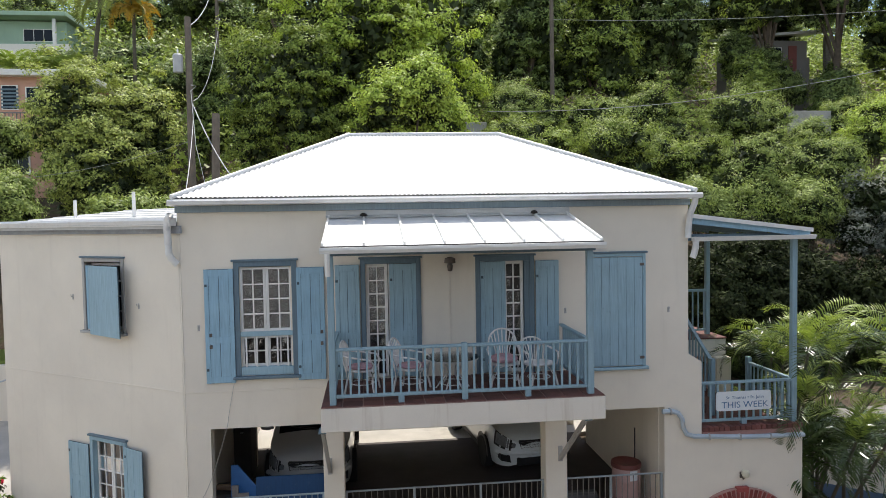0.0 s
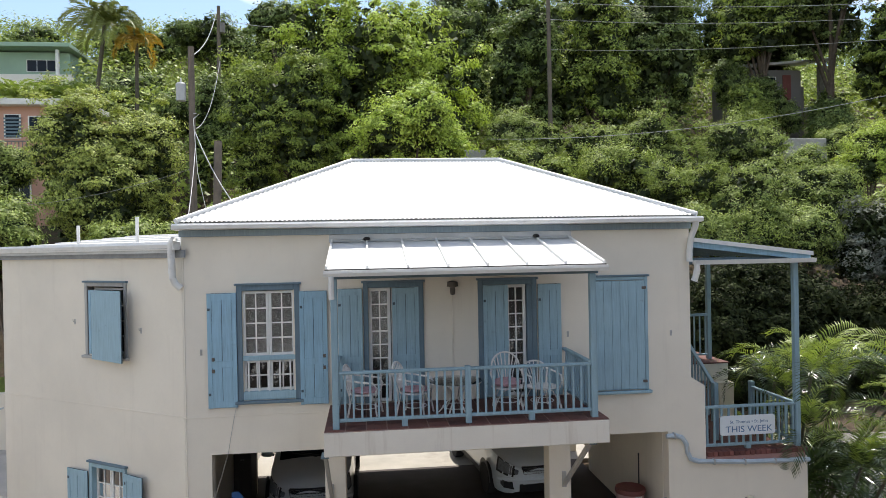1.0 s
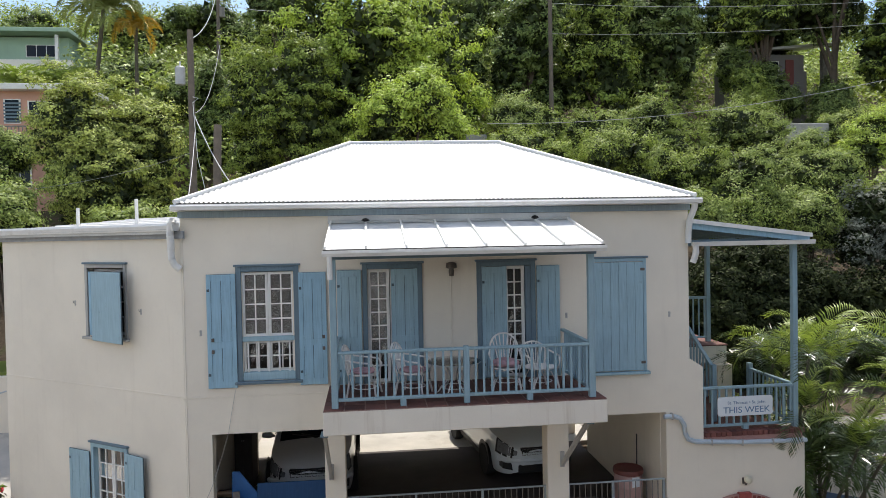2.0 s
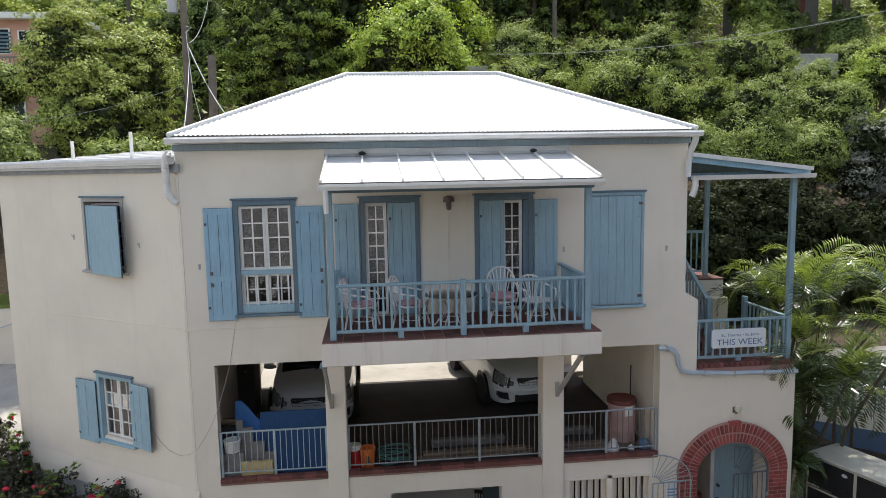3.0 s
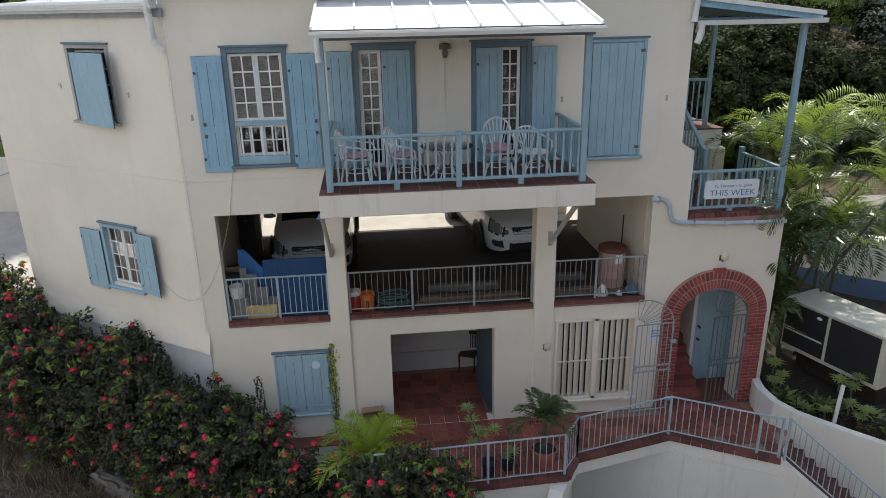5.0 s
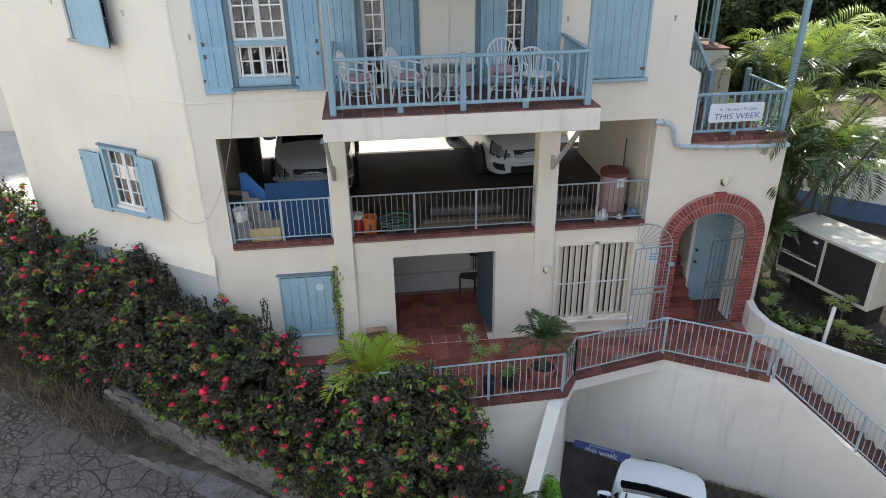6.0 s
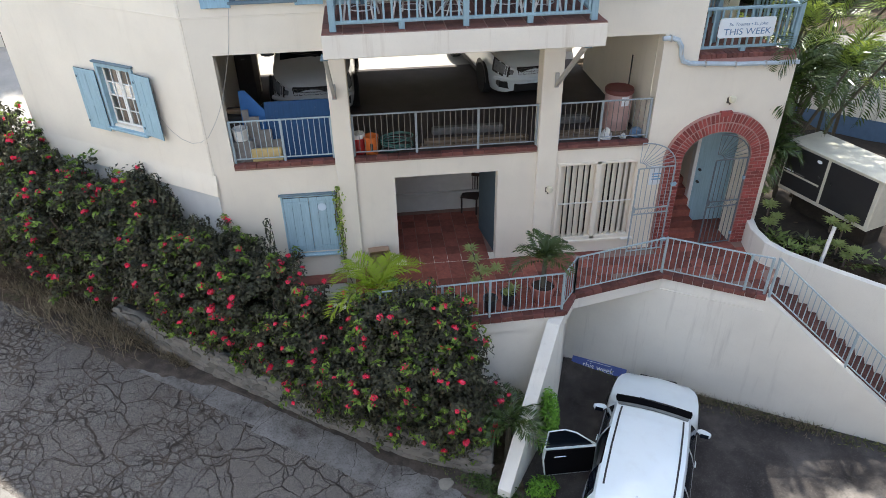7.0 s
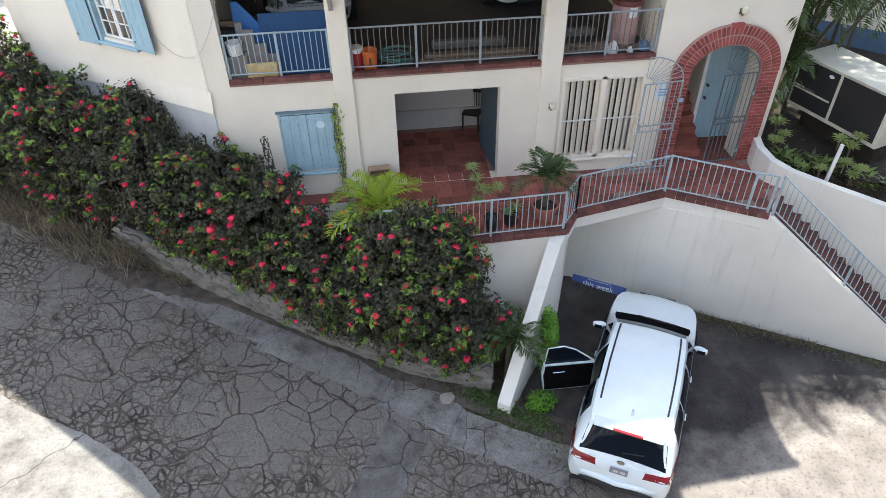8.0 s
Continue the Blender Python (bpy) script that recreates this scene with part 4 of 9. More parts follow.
for m in (Matrix.Translation((4.14, 0, 6.48)), Matrix.Translation((2.20, 0, 6.52)), ANNEX_R @ Matrix.Translation((-2.86, 0, 6.86)), ANNEX_R @ Matrix.Translation((-1.05, 0, 6.76)), ANNEX_R @ Matrix.Translation((-2.76, 0, 3.5)), Matrix.Translation((-4.2, 0, 6.42))):
    shutter_hook(m)

w4 = thing("window_4", "lower wing window with white panes and open blue shutters", "window", kind="structure")
bx0, bx1 = -lo_w[1], -lo_w[0]
casing(w4, bx0 - 0.07, bx1 + 0.07, 2.97, 4.27, 0.08, BLUE, m=ANNEX_R, y=-0.04)
sash(w4, bx0 + 0.01, (bx0 + bx1) / 2 - 0.002, 3.03, 4.19, 0.06, 2, 4, m=ANNEX_R)
sash(w4, (bx0 + bx1) / 2 + 0.002, bx1 - 0.01, 3.03, 4.19, 0.06, 2, 4, m=ANNEX_R)
CURTAIN = plain("faded_curtain", (0.5, 0.33, 0.27), 0.9)
fold = [[(bx0 + (bx1 - bx0) * i / 40, 0.2 + 0.02 * math.sin(i * 1.3), z) for i in range(41)] for z in (3.03, 4.2)]
part("curtain", G().grid(fold).moved(ANNEX_R), CURTAIN, w4, "faded pinkish curtain", True)
shutter_leaf(w4, bx0 - 0.66, bx0 - 0.08, 2.86, 4.10, -0.07, BLUE, (0.45,), 2, m=ANNEX_R, label="open blue shutter")
open_m = ANNEX_R @ Matrix.Translation((bx1 + 0.08, -0.06, 0)) @ Matrix.Rotation(radians(-6), 4, "Z")
shutter_leaf(w4, 0, 0.53, 2.98, 4.20, -0.02, BLUE, (0.45,), 2, m=open_m, label="open blue shutter")

w5 = thing("window_5", "closed light blue boarded shutters low on the wall", "window", kind="structure")
casing(w5, -3.31, -2.23, 0.50, 1.86, 0.04, PALE_BLUE, y=-0.03, depth=0.05)
plank_leaf(w5, -3.265, -2.775, 0.55, 1.81, -0.04, PALE_BLUE, 3, label="closed light blue shutter")
plank_leaf(w5, -2.769, -2.275, 0.55, 1.81, -0.04, PALE_BLUE, 3, label="closed light blue shutter")
for za in (0.64, 1.68):
    for xa, xb in ((-3.25, -2.80), (-2.745, -2.29)):
        part("strap", G().box(xa, xb, -0.052, -0.041, za, za + 0.05, 0.003), PALE_BLUE, w5)
sticker = G().tube((-2.52, -0.046, 1.58), (-2.52, -0.043, 1.58), 0.085, 20)
part("sticker", sticker, plain("pale_sticker", (0.62, 0.74, 0.82), 0.4), w5, "round pale sticker")

# louvred window of tall upright slats
w6 = thing("window_6", "white window of tall upright louvre slats, partly open", "window", kind="structure")
g = G()
for a, b in ((2.25, 2.31), (3.05, 3.15), (3.89, 3.95)):
    g.box(a, b, -0.02, 0.12, 0.33, 2.17, 0.005)
g.box(2.31, 3.89, -0.02, 0.12, 0.33, 0.40, 0.005).box(2.31, 3.89, -0.02, 0.12, 2.11, 2.17, 0.005)
part("window_frame", g, CREAM, w6)
part("window_sill", G().box(2.2, 4.0, -0.06, 0.05, 0.27, 0.33, 0.01), CREAM, w6)
for x0 in (2.31, 3.15):
    for i in range(6):
        x = x0 + 0.06 + 0.125 * i
        turn = Matrix.Translation((x, 0.05, 0)) @ Matrix.Rotation(radians(33 + 5 * ((i * 5) % 3)), 4, "Z")
        part("louvre_slat", G().box(-0.076, 0.076, -0.007, 0.007, 0.41, 2.10, 0.003).moved(turn), CREAM, w6)
    part("louvre_bar", G().box(x0 + 0.01, x0 + 0.73, -0.015, 0.0, 1.22, 1.25, 0.003), WHITE_PAINT, w6)
part("slipped_slat", G().box(3.72, 3.98, -0.16, -0.08, 0.332, 0.36, 0.005), WHITE_PAINT, w6)

# the garage door leaf, swung inwards
d3 = thing("door_3", "blue boarded door standing open into the tiled room", "door", kind="structure")
dm = Matrix.Translation((1.02, 0.27, 0)) @ Matrix.Rotation(radians(99), 4, "Z")
plank_leaf(d3, 0, 1.0, 0.03, 2.07, -0.02, BLUE_LIGHT, 6, m=dm, name="leaf")
part("handle", G().box(0.9, 0.94, -0.06, -0.02, 0.95, 1.05, 0.005).moved(dm), RUST, d3)

# the blue entrance door behind the arch
d4 = thing("door_4", "plain blue entrance door with two knobs behind the arch", "door", kind="structure")
g = G().box(5.585, 5.665, 0.88, 1.03, 0.01, 2.36, 0.006).box(6.62, 6.68, 0.88, 1.03, 0.01, 2.36, 0.006).box(5.665, 6.62, 0.88, 1.03, 2.28, 2.36, 0.006)
part("door_frame", g, WHITE_PAINT, d4)
part("leaf", G().box(5.67, 6.615, 0.92, 0.97, 0.02, 2.275, 0.004), BLUE, d4)
for z in (1.05, 1.35):
    part("knob", G().tube((5.76, 0.919, z), (5.76, 0.86, z), 0.03, 12), BLACK, d4, "", True)
part("wall", G().box(6.682, 6.73, 0.3, 1.0, -0.1, 3.6), CREAM, house)
part("entry_floor", G().box(4.60, 6.68, 0.002, 1.1, -0.2, 0.006), TILE, house, "red-tiled entrance floor")
part("wall", G().box(5.585, 6.68, 0.90, 1.0, 2.361, 3.6), CREAM, house)
part("wall", G().box(5.587, 5.66, 1.032, 2.6, -0.1, 3.6), CREAM, house)

# ---- balcony ----
bal = thing("balcony", "balcony slab with blue wooden railing and posts", "balcony")
SLAB = stucco_mat("balcony_stucco", (0.80, 0.74, 0.64), (0.45, 0.36, 0.26), 0.7)
part("slab", G().box(-2.06, 2.32, -1.76, -0.002, 5.05, 5.41, 0.012), SLAB, bal, "cream stucco slab edge")
part("deck_bed", G().box(-2.055, 2.315, -1.755, -0.004, 5.411, 5.422), MORTAR_DARK, bal)
RAIL_TOP = 6.29
for x in (-1.88, 2.12):
    part("post", G().box(x - 0.05, x + 0.05, -1.67, -1.57, 5.43, 7.68, 0.008), RAIL_BLUE, bal, "blue wooden post")
for x, z1 in ((0.13, RAIL_TOP + 0.02),):
    part("newel", G().box(x - 0.045, x + 0.045, -1.665, -1.575, 5.43, z1, 0.008), RAIL_BLUE, bal)
for x in (-0.85, 1.12):
    part("stub_post", G().box(x - 0.045, x + 0.045, -1.66, -1.58, 5.43, 5.55, 0.006), RAIL_BLUE, bal)
part("top_rail", G().box(-1.83, 2.07, -1.66, -1.58, RAIL_TOP - 0.045, RAIL_TOP, 0.01), RAIL_BLUE, bal)
part("bottom_rail", G().box(-1.83, 2.07, -1.65, -1.59, 5.53, 5.58, 0.008), RAIL_BLUE, bal)
for x in (-1.88, 2.12):
    part("top_rail", G().box(x - 0.04, x + 0.04, -1.57, -0.01, RAIL_TOP - 0.045, RAIL_TOP, 0.01), RAIL_BLUE, bal)
    part("bottom_rail", G().box(x - 0.03, x + 0.03, -1.57, -0.01, 5.53, 5.58, 0.008), RAIL_BLUE, bal)
bal_me = G().box(-0.016, 0.016, -0.016, 0.016, 5.58, RAIL_TOP - 0.045).mesh("baluster", RAIL_BLUE)


def put_piece(name, me, parent, loc, rz=0.0):
    ob = new(name, me)
    ob.parent = parent
    ob.location = loc
    ob.rotation_euler = (0, 0, rz)
    return ob


for i in range(31):
    x = -1.74 + 3.78 * i / 30
    if abs(x - 0.13) > 0.05:
        put_piece("baluster", bal_me, bal, (x, -1.62, 0))
for x in (-1.88, 2.12):
    for i in range(11):
        put_piece("baluster", bal_me, bal, (x, -1.46 + 0.13 * i, 0))
# braces below the slab
for x in (-2.05, 2.06):
    br = thing("balcony_brace", "weathered timber brace between pillar and balcony slab", "brace", "balcony braces")
    g = G().box(-0.028, 0.028, -0.04, 0.04, 0, 1.93, 0.006).moved(Matrix.Translation((x, -0.10, 3.86)) @ Matrix.Rotation(radians(52), 4, "X"))
    part("strut", g, WEATHERED, br)
    part("wall_plate", G().box(x - 0.04, x + 0.04, -0.10, -0.071, 3.80, 4.08, 0.006), WEATHERED, br)
    part("head_plate", G().box(x - 0.06, x + 0.06, -1.72, -1.45, 5.02, 5.048, 0.006), BLUE_GREY, br)

# ---- canopy over the balcony ----
can = thing("balcony_canopy", "white standing-seam metal canopy over the balcony", "canopy")
CX0, CX1, CY, CZF, CZB = -1.965, 2.225, -1.90, 7.84, 8.27
n_pan = 7
for i in range(n_pan):
    a = CX0 + (CX1 - CX0) * i / n_pan
    b = CX0 + (CX1 - CX0) * (i + 1) / n_pan
    g = G().prism([(CY, CZF), (0, CZB), (0, CZB - 0.02), (CY, CZF - 0.02)], "x", a + 0.002, b - 0.002)
    part("roof_panel", g, WHITE_METAL, can)
for i in range(n_pan + 1):
    a = CX0 + (CX1 - CX0) * i / n_pan
    g = G().prism([(CY - 0.01, CZF + 0.003), (0, CZB + 0.003), (0, CZB + 0.045), (CY - 0.01, CZF + 0.045)], "x", a - 0.016, a + 0.016)
    part("seam", g, WHITE_PAINT, can)
part("flashing", G().prism([(-0.14, CZB - 0.022), (-0.056, CZB + 0.02), (-0.056, CZB + 0.11), (-0.064, CZB + 0.11), (-0.066, CZB + 0.03), (-0.15, CZB - 0.012)], "x", CX0 - 0.05, CX1 + 0.05), GREY_ROOF, can, "weathered grey flashing")
for x in (-1.37, 1.61):
    part("leaf_debris", G().lathe([(0.02, -0.02), (0.07, 0.0), (0.05, 0.03), (0.01, 0.045)], 8, (x, -0.16, CZB + 0.02)), plain("rotted_leaves", (0.03, 0.026, 0.022), 0.95, var=0.5, scale=20), can, "dark leaf debris caught behind a seam")
gut = G().prism([(CY - 0.10, CZF - 0.02), (CY - 0.01, CZF - 0.02), (CY - 0.01, CZF - 0.10), (CY - 0.07, CZF - 0.11), (CY - 0.10, CZF - 0.06)], "x", CX0 - 0.04, CX1 + 0.04)
part("gutter", gut, WHITE_PAINT, can, "white box gutter")
part("grime_line", G().box(CX0 - 0.03, CX1 + 0.03, CY - 0.016, CY - 0.002, CZF - 0.032, CZF - 0.002), plain("gutter_grime", (0.09, 0.08, 0.07), 0.9, var=0.5, scale=9), can, "dark grime along the canopy edge")
part("beam", G().box(CX0 + 0.02, CX1 - 0.02, -1.68, -1.58, 7.68, 7.80, 0.008), BLUE_GREY, can)
for i in range(6):
    x = CX0 + 0.1 + 0.79 * i
    g = G().prism([(-1.85, CZF - 0.11), (-0.01, CZB - 0.125), (-0.01, CZB - 0.03), (-1.85, CZF - 0.015)], "x", x, x + 0.05)
    part("rafter", g, BLUE_GREY, can)
part("downpipe", G().pipe([(-1.90, -1.96, 7.74), (-1.90, -1.94, 7.64), (-1.90, -1.90, 7.50), (-1.90, -1.88, 7.40)], 0.04, 8), WHITE_PAINT, can, "white plastic downpipe stub", True)

# ---- side porch ----
por = thing("side_porch", "blue-posted side porch with shed roof and railing", "porch")
for x, y, z0 in ((6.65, 0.10, 4.08), (6.75, 3.6, 5.3)):
    part("post", G().box(x - 0.05, x + 0.05, y - 0.05, y + 0.05, z0, 7.72, 0.008), RAIL_BLUE, por, "blue wooden post")
g = G().prism([(4.535, 8.20), (6.86, 7.91), (6.86, 7.87), (4.535, 8.16)], "y", -0.12, 5.4)
part("roof", g, WHITE_METAL, por, "white metal shed roof")
part("barge_board", G().prism([(4.535, 8.16), (6.86, 7.865), (6.86, 7.76), (4.535, 8.04)], "y", -0.08, -0.04), BLUE_LIGHT, por, "blue-white barge board")
part("barge_cap", G().prism([(4.535, 8.22), (6.88, 7.925), (6.88, 7.85), (4.535, 8.145)], "y", -0.14, -0.121), WHITE_PAINT, por)
part("beam", G().box(4.535, 6.80, 0.04, 0.14, 7.72, 7.84, 0.008), BLUE_GREY, por)
part("gutter", G().prism([(-0.17, 7.80), (-0.05, 7.80), (-0.05, 7.73), (-0.14, 7.72)], "x", 4.56, 6.93), WHITE_PAINT, por, "white gutter")
part("downpipe", G().pipe([(4.62, -0.1, 7.74), (4.62, -0.1, 7.62), (4.60, -0.08, 7.50), (4.57, -0.07, 7.42)], 0.06, 10), WHITE_PAINT, por, "white pipe elbow", True)
for y in (1.2, 2.4, 3.6, 4.8):
    part("rafter", G().prism([(4.53, 8.15), (6.80, 7.87), (6.80, 7.76), (4.53, 8.04)], "y", y, y + 0.06), BLUE_GREY, por)
PT = 5.08
part("top_rail", G().box(4.79, 6.60, 0.06, 0.13, PT - 0.05, PT, 0.008), RAIL_BLUE, por)
part("bottom_rail", G().box(4.79, 6.60, 0.07, 0.12, 4.32, 4.37, 0.006), RAIL_BLUE, por)
part("stub_post", G().box(5.60, 5.70, 0.05, 0.14, 4.26, 4.37, 0.006), RAIL_BLUE, por)
pb = G().box(-0.016, 0.016, -0.016, 0.016, 4.37, PT - 0.05).mesh("baluster", RAIL_BLUE)
for i in range(13):
    put_piece("baluster", pb, por, (4.86 + 0.142 * i, 0.095, 0))
part("top_rail", G().box(6.61, 6.68, 0.15, 1.6, PT - 0.05, PT, 0.008), RAIL_BLUE, por)
part("bottom_rail", G().box(6.62, 6.67, 0.15, 1.6, 4.32, 4.37, 0.006), RAIL_BLUE, por)
for i in range(10):
    put_piece("baluster", pb, por, (6.645, 0.27 + 0.142 * i, 0))
part("post", G().box(6.60, 6.70, 1.58, 1.68, 4.08, PT + 0.1, 0.008), RAIL_BLUE, por)
# the stair up to the rear landing, and its railing
for i in range(6):
    part("step", G().box(4.55, 5.6, 1.4 + 0.28 * i, 3.2, 4.08 + 0.2 * i, 4.28 + 0.2 * i, 0.01), TILE_DARK, por, "red tiled step")
part("landing", G().box(4.53, 6.95, 3.1, 5.2, 4.9, 5.3, 0.01), WHITE_WALL, por, "cream landing")
part("landing_tiles", G().box(4.53, 6.97, 3.08, 5.2, 5.30, 5.33, 0.006), TILE_DARK, por)
part("landing_wall", G().box(6.6, 6.98, 2.9, 5.3, 0.5, 4.898, 0.02), CREAM, por)
part("stair_rail", G().prism([(1.3, 5.15), (3.1, 6.3), (3.1, 6.36), (1.3, 5.21)], "x", 5.62, 5.69), RAIL_BLUE, por)
part("newel", G().box(5.61, 5.70, 1.22, 1.31, 4.08, 5.25, 0.006), RAIL_BLUE, por)
for i in range(12):
    y = 1.42 + 0.14 * i
    z = 5.15 + (y - 1.3) * 0.64
    part("baluster", G().box(5.64, 5.67, y - 0.015, y + 0.015, z - 0.8, z), RAIL_BLUE, por)
for x0, x1 in ((4.6, 6.70),):
    part("top_rail", G().box(x0, x1, 3.55, 3.62, 6.36, 6.42, 0.006), RAIL_BLUE, por)
    part("bottom_rail", G().box(x0, x1, 3.56, 3.61, 5.42, 5.46, 0.006), RAIL_BLUE, por)
for i in range(15):
    x = 4.7 + 0.14 * i
    part("baluster", G().box(x - 0.014, x + 0.014, 3.57, 3.60, 5.46, 6.36), RAIL_BLUE, por)

# ---- terrace, its walls and the outside stair ----
ter = thing("terrace", "raised red-tiled terrace on white retaining walls", "terrace", kind="structure")
P_A, P_B, P_C, P_D, P_E = (-2.0, -2.12), (2.05, -1.98), (2.36, -1.50), (4.37, -1.05), (6.10, -2.06)
floor_poly = [P_A, P_B, P_C, P_D, P_E, (6.80, -1.25), (6.72, -0.25), (6.60, 0.0), (-2.0, 0.0)]
part("slab", G().prism(floor_poly, "z", -0.36, -0.035), WHITE_WALL, ter, "white terrace slab edge")


def wall_line(p, q, z0, z1, thick, m, parent, name="wall", z1b=None, label=""):
    """An upright wall whose outer face runs from p to q; it thickens to the left of that way."""
    p, q = Vector((*p, 0)), Vector((*q, 0))
    d = (q - p).normalized()
    nrm = Vector((-d.y, d.x, 0)) * thick
    z1b = z1 if z1b is None else z1b
    vs = []
    for base, top in ((p, z1), (q, z1b)):
        for o in (Vector(), nrm):
            for z in (z0, top):
                vs.append((base.x + o.x, base.y + o.y, z))
    fs = [(0, 1, 3, 2), (4, 6, 7, 5), (0, 4, 5, 1), (2, 3, 7, 6), (0, 2, 6, 4), (1, 5, 7, 3)]
    return part(name, G().add(vs, fs), m, parent, label)


wall_line((-2.0, -2.10), (2.04, -1.96), -3.2, -0.362, 0.25, WHITE_WALL, ter)
WY = lambda x: -0.27 - 0.575 * (x - 2.97)
wall_line((2.05, WY(2.05)), (6.11, WY(6.11)), -3.2, -0.362, 0.3, WHITE_WALL, ter, label="white driveway retaining wall")
wall_line((2.06, -1.94), (2.75, -0.1), -3.2, -0.362, 0.25, WHITE_WALL, ter)
# the sloping flank wall of the driveway
flank = thing("flank_wall", "sloping white stucco wall beside the driveway", "garden wall", kind="structure")
p0, p1 = Vector((2.05, -1.97, 0)), Vector((0.66, -4.02, 0))
dv = (p1 - p0).normalized()
sv = Vector((-dv.y, dv.x, 0)) * 0.26
g = G()
prof = [(0.0, -3.3, -0.10), (0.12, -3.3, -0.16), (1.0, -3.3, -2.62)]
vs = []
for k, z0, z1 in prof:
    c = p0.lerp(p1, k)
    vs += [(c.x, c.y, z0), (c.x, c.y, z1), (c.x - sv.x, c.y - sv.y, z1), (c.x - sv.x, c.y - sv.y, z0)]
fs = [(0, 1, 2, 3), (8, 11, 10, 9)]
for i in range(2):
    fs += [(4 * i + a, 4 * i + b, 4 * i + 4 + b, 4 * i + 4 + a) for a, b in ((0, 1), (1, 2), (2, 3), (3, 0))]
part("wall", g.add(vs, fs), WHITE_WALL, flank)

# outside stair down along the driveway wall
STEP_TILE = plain("stained_step_tile", (0.15, 0.055, 0.043), 0.75, var=0.5, scale=5, fine=30, bump=0.3, dirt=((0.025, 0.02, 0.018), 1.0))
stair = thing("outside_stair", "red-tiled stair descending beside the driveway wall", "staircase", kind="structure")
sd = Vector((1, -0.575, 0)).normalized()
sn = Vector((0.575, 1, 0)).normalized()
s0 = Vector((6.10, -2.06, 0))
N_ST = 16
for i in range(N_ST):
    a = s0 + sd * (0.22 * i)
    z = -0.165 * (i + 1)
    m = Matrix.Translation((a.x, a.y, 0)) @ Matrix.Rotation(math.atan2(sd.y, sd.x), 4, "Z")
    part("step", G().box(0.0, 0.262, 0.16, 1.10, z - 0.13, z, 0.008).moved(m), STEP_TILE, stair, "stained red-tiled step")
    part("riser", G().box(0.0, 0.03, 0.16, 1.10, z + 0.002, z + 0.165 - 0.01, 0.0).moved(m), TILE_DARK, stair)
m = Matrix.Translation(s0) @ Matrix.Rotation(math.atan2(sd.y, sd.x), 4, "Z")
L = 0.22 * N_ST
part("string_wall", G().prism([(0, -3.2), (L, -3.2), (L, -0.02 - 0.75 * L), (0, -0.02)], "y", -0.0, 0.158).moved(m), WHITE_WALL, stair, "white sloping string wall")
part("stair_fill", G().prism([(0.02, -3.2), (L, -3.2), (L, -0.32 - 0.75 * L), (0.02, -0.33)], "y", 0.16, 1.10).moved(m), CONCRETE, stair)

# planter wall beyond the stair
plw = thing("planter_wall", "white curved planter wall beside the outside stair", "garden wall", kind="structure")
pp = [(6.58, 0.02), (6.46, -0.45), (6.52, -0.95), (6.85, -1.30), (7.6, -1.75), (9.4, -2.85), (12, -4.4)]
tops = [0.55, 0.55, 0.52, 0.42, 0.25, -0.10, -0.6]
vs, fs = [], []
for i, ((x, y), z) in enumerate(zip(pp, tops)):
    a = Vector((*pp[max(i - 1, 0)], 0))
    b = Vector((*pp[min(i + 1, len(pp) - 1)], 0))
    d = (b - a).normalized()
    o = Vector((-d.y, d.x, 0)) * 0.16
    vs += [(x, y, -3.1), (x, y, z), (x + o.x, y + o.y, z), (x + o.x, y + o.y, -3.1)]
for i in range(len(pp) - 1):
    fs += [(4 * i + a, 4 * i + b, 4 * i + 4 + b, 4 * i + 4 + a) for a, b in ((0, 1), (1, 2), (2, 3), (3, 0))]
part("wall", G().add(vs, fs + [(0, 1, 2, 3)]), WHITE_WALL, plw)

# retaining wall of the hedge bed
HW = [(0.40, -3.45), (-1.36, -2.93), (-2.72, -2.31), (-4.40, -1.42), (-5.96, -0.54), (-7.20, 0.16)]


def hedge_wall_top(x, y):
    return road_z(x, y) + 0.78


STONE = stucco_mat("rubble_mortar", (0.235, 0.222, 0.198), (0.10, 0.09, 0.075), 1.0)
hw = thing("hedge_bed_wall", "low rubble stone retaining wall below the flowering hedge", "stone wall", kind="structure")
rows = []
for (xa, ya), (xb, yb) in zip(HW[:-1], HW[1:]):
    d = Vector((xb - xa, yb - ya, 0)).normalized()
    for k in range(24):
        x, y = xa + (xb - xa) * k / 24, ya + (yb - ya) * k / 24
        z = hedge_wall_top(x, y) - 0.02 + 0.05 * noise.noise((x * 1.6, y * 1.6, 0.4)) + 0.03 * noise.noise((x * 6, y * 6, 0.9))
        row = []
        for into, down in ((0.02, 1.6), (0.0, 0.8), (0.0, 0.55), (0.0, 0.30), (0.01, 0.12), (0.05, 0.03), (0.13, 0.0), (0.22, 0.03), (0.32, 0.10), (0.34, 1.6)):
            wob = 0.035 * noise.noise((x * 5, y * 5, down * 6)) if down < 1 else 0
            row.append((x + d.y * (into + wob), y - d.x * (into + wob), z - down))
        rows.append(row)
part("core", G().grid(rows), STONE, hw, "", True)
# the earth behind it
rows = []
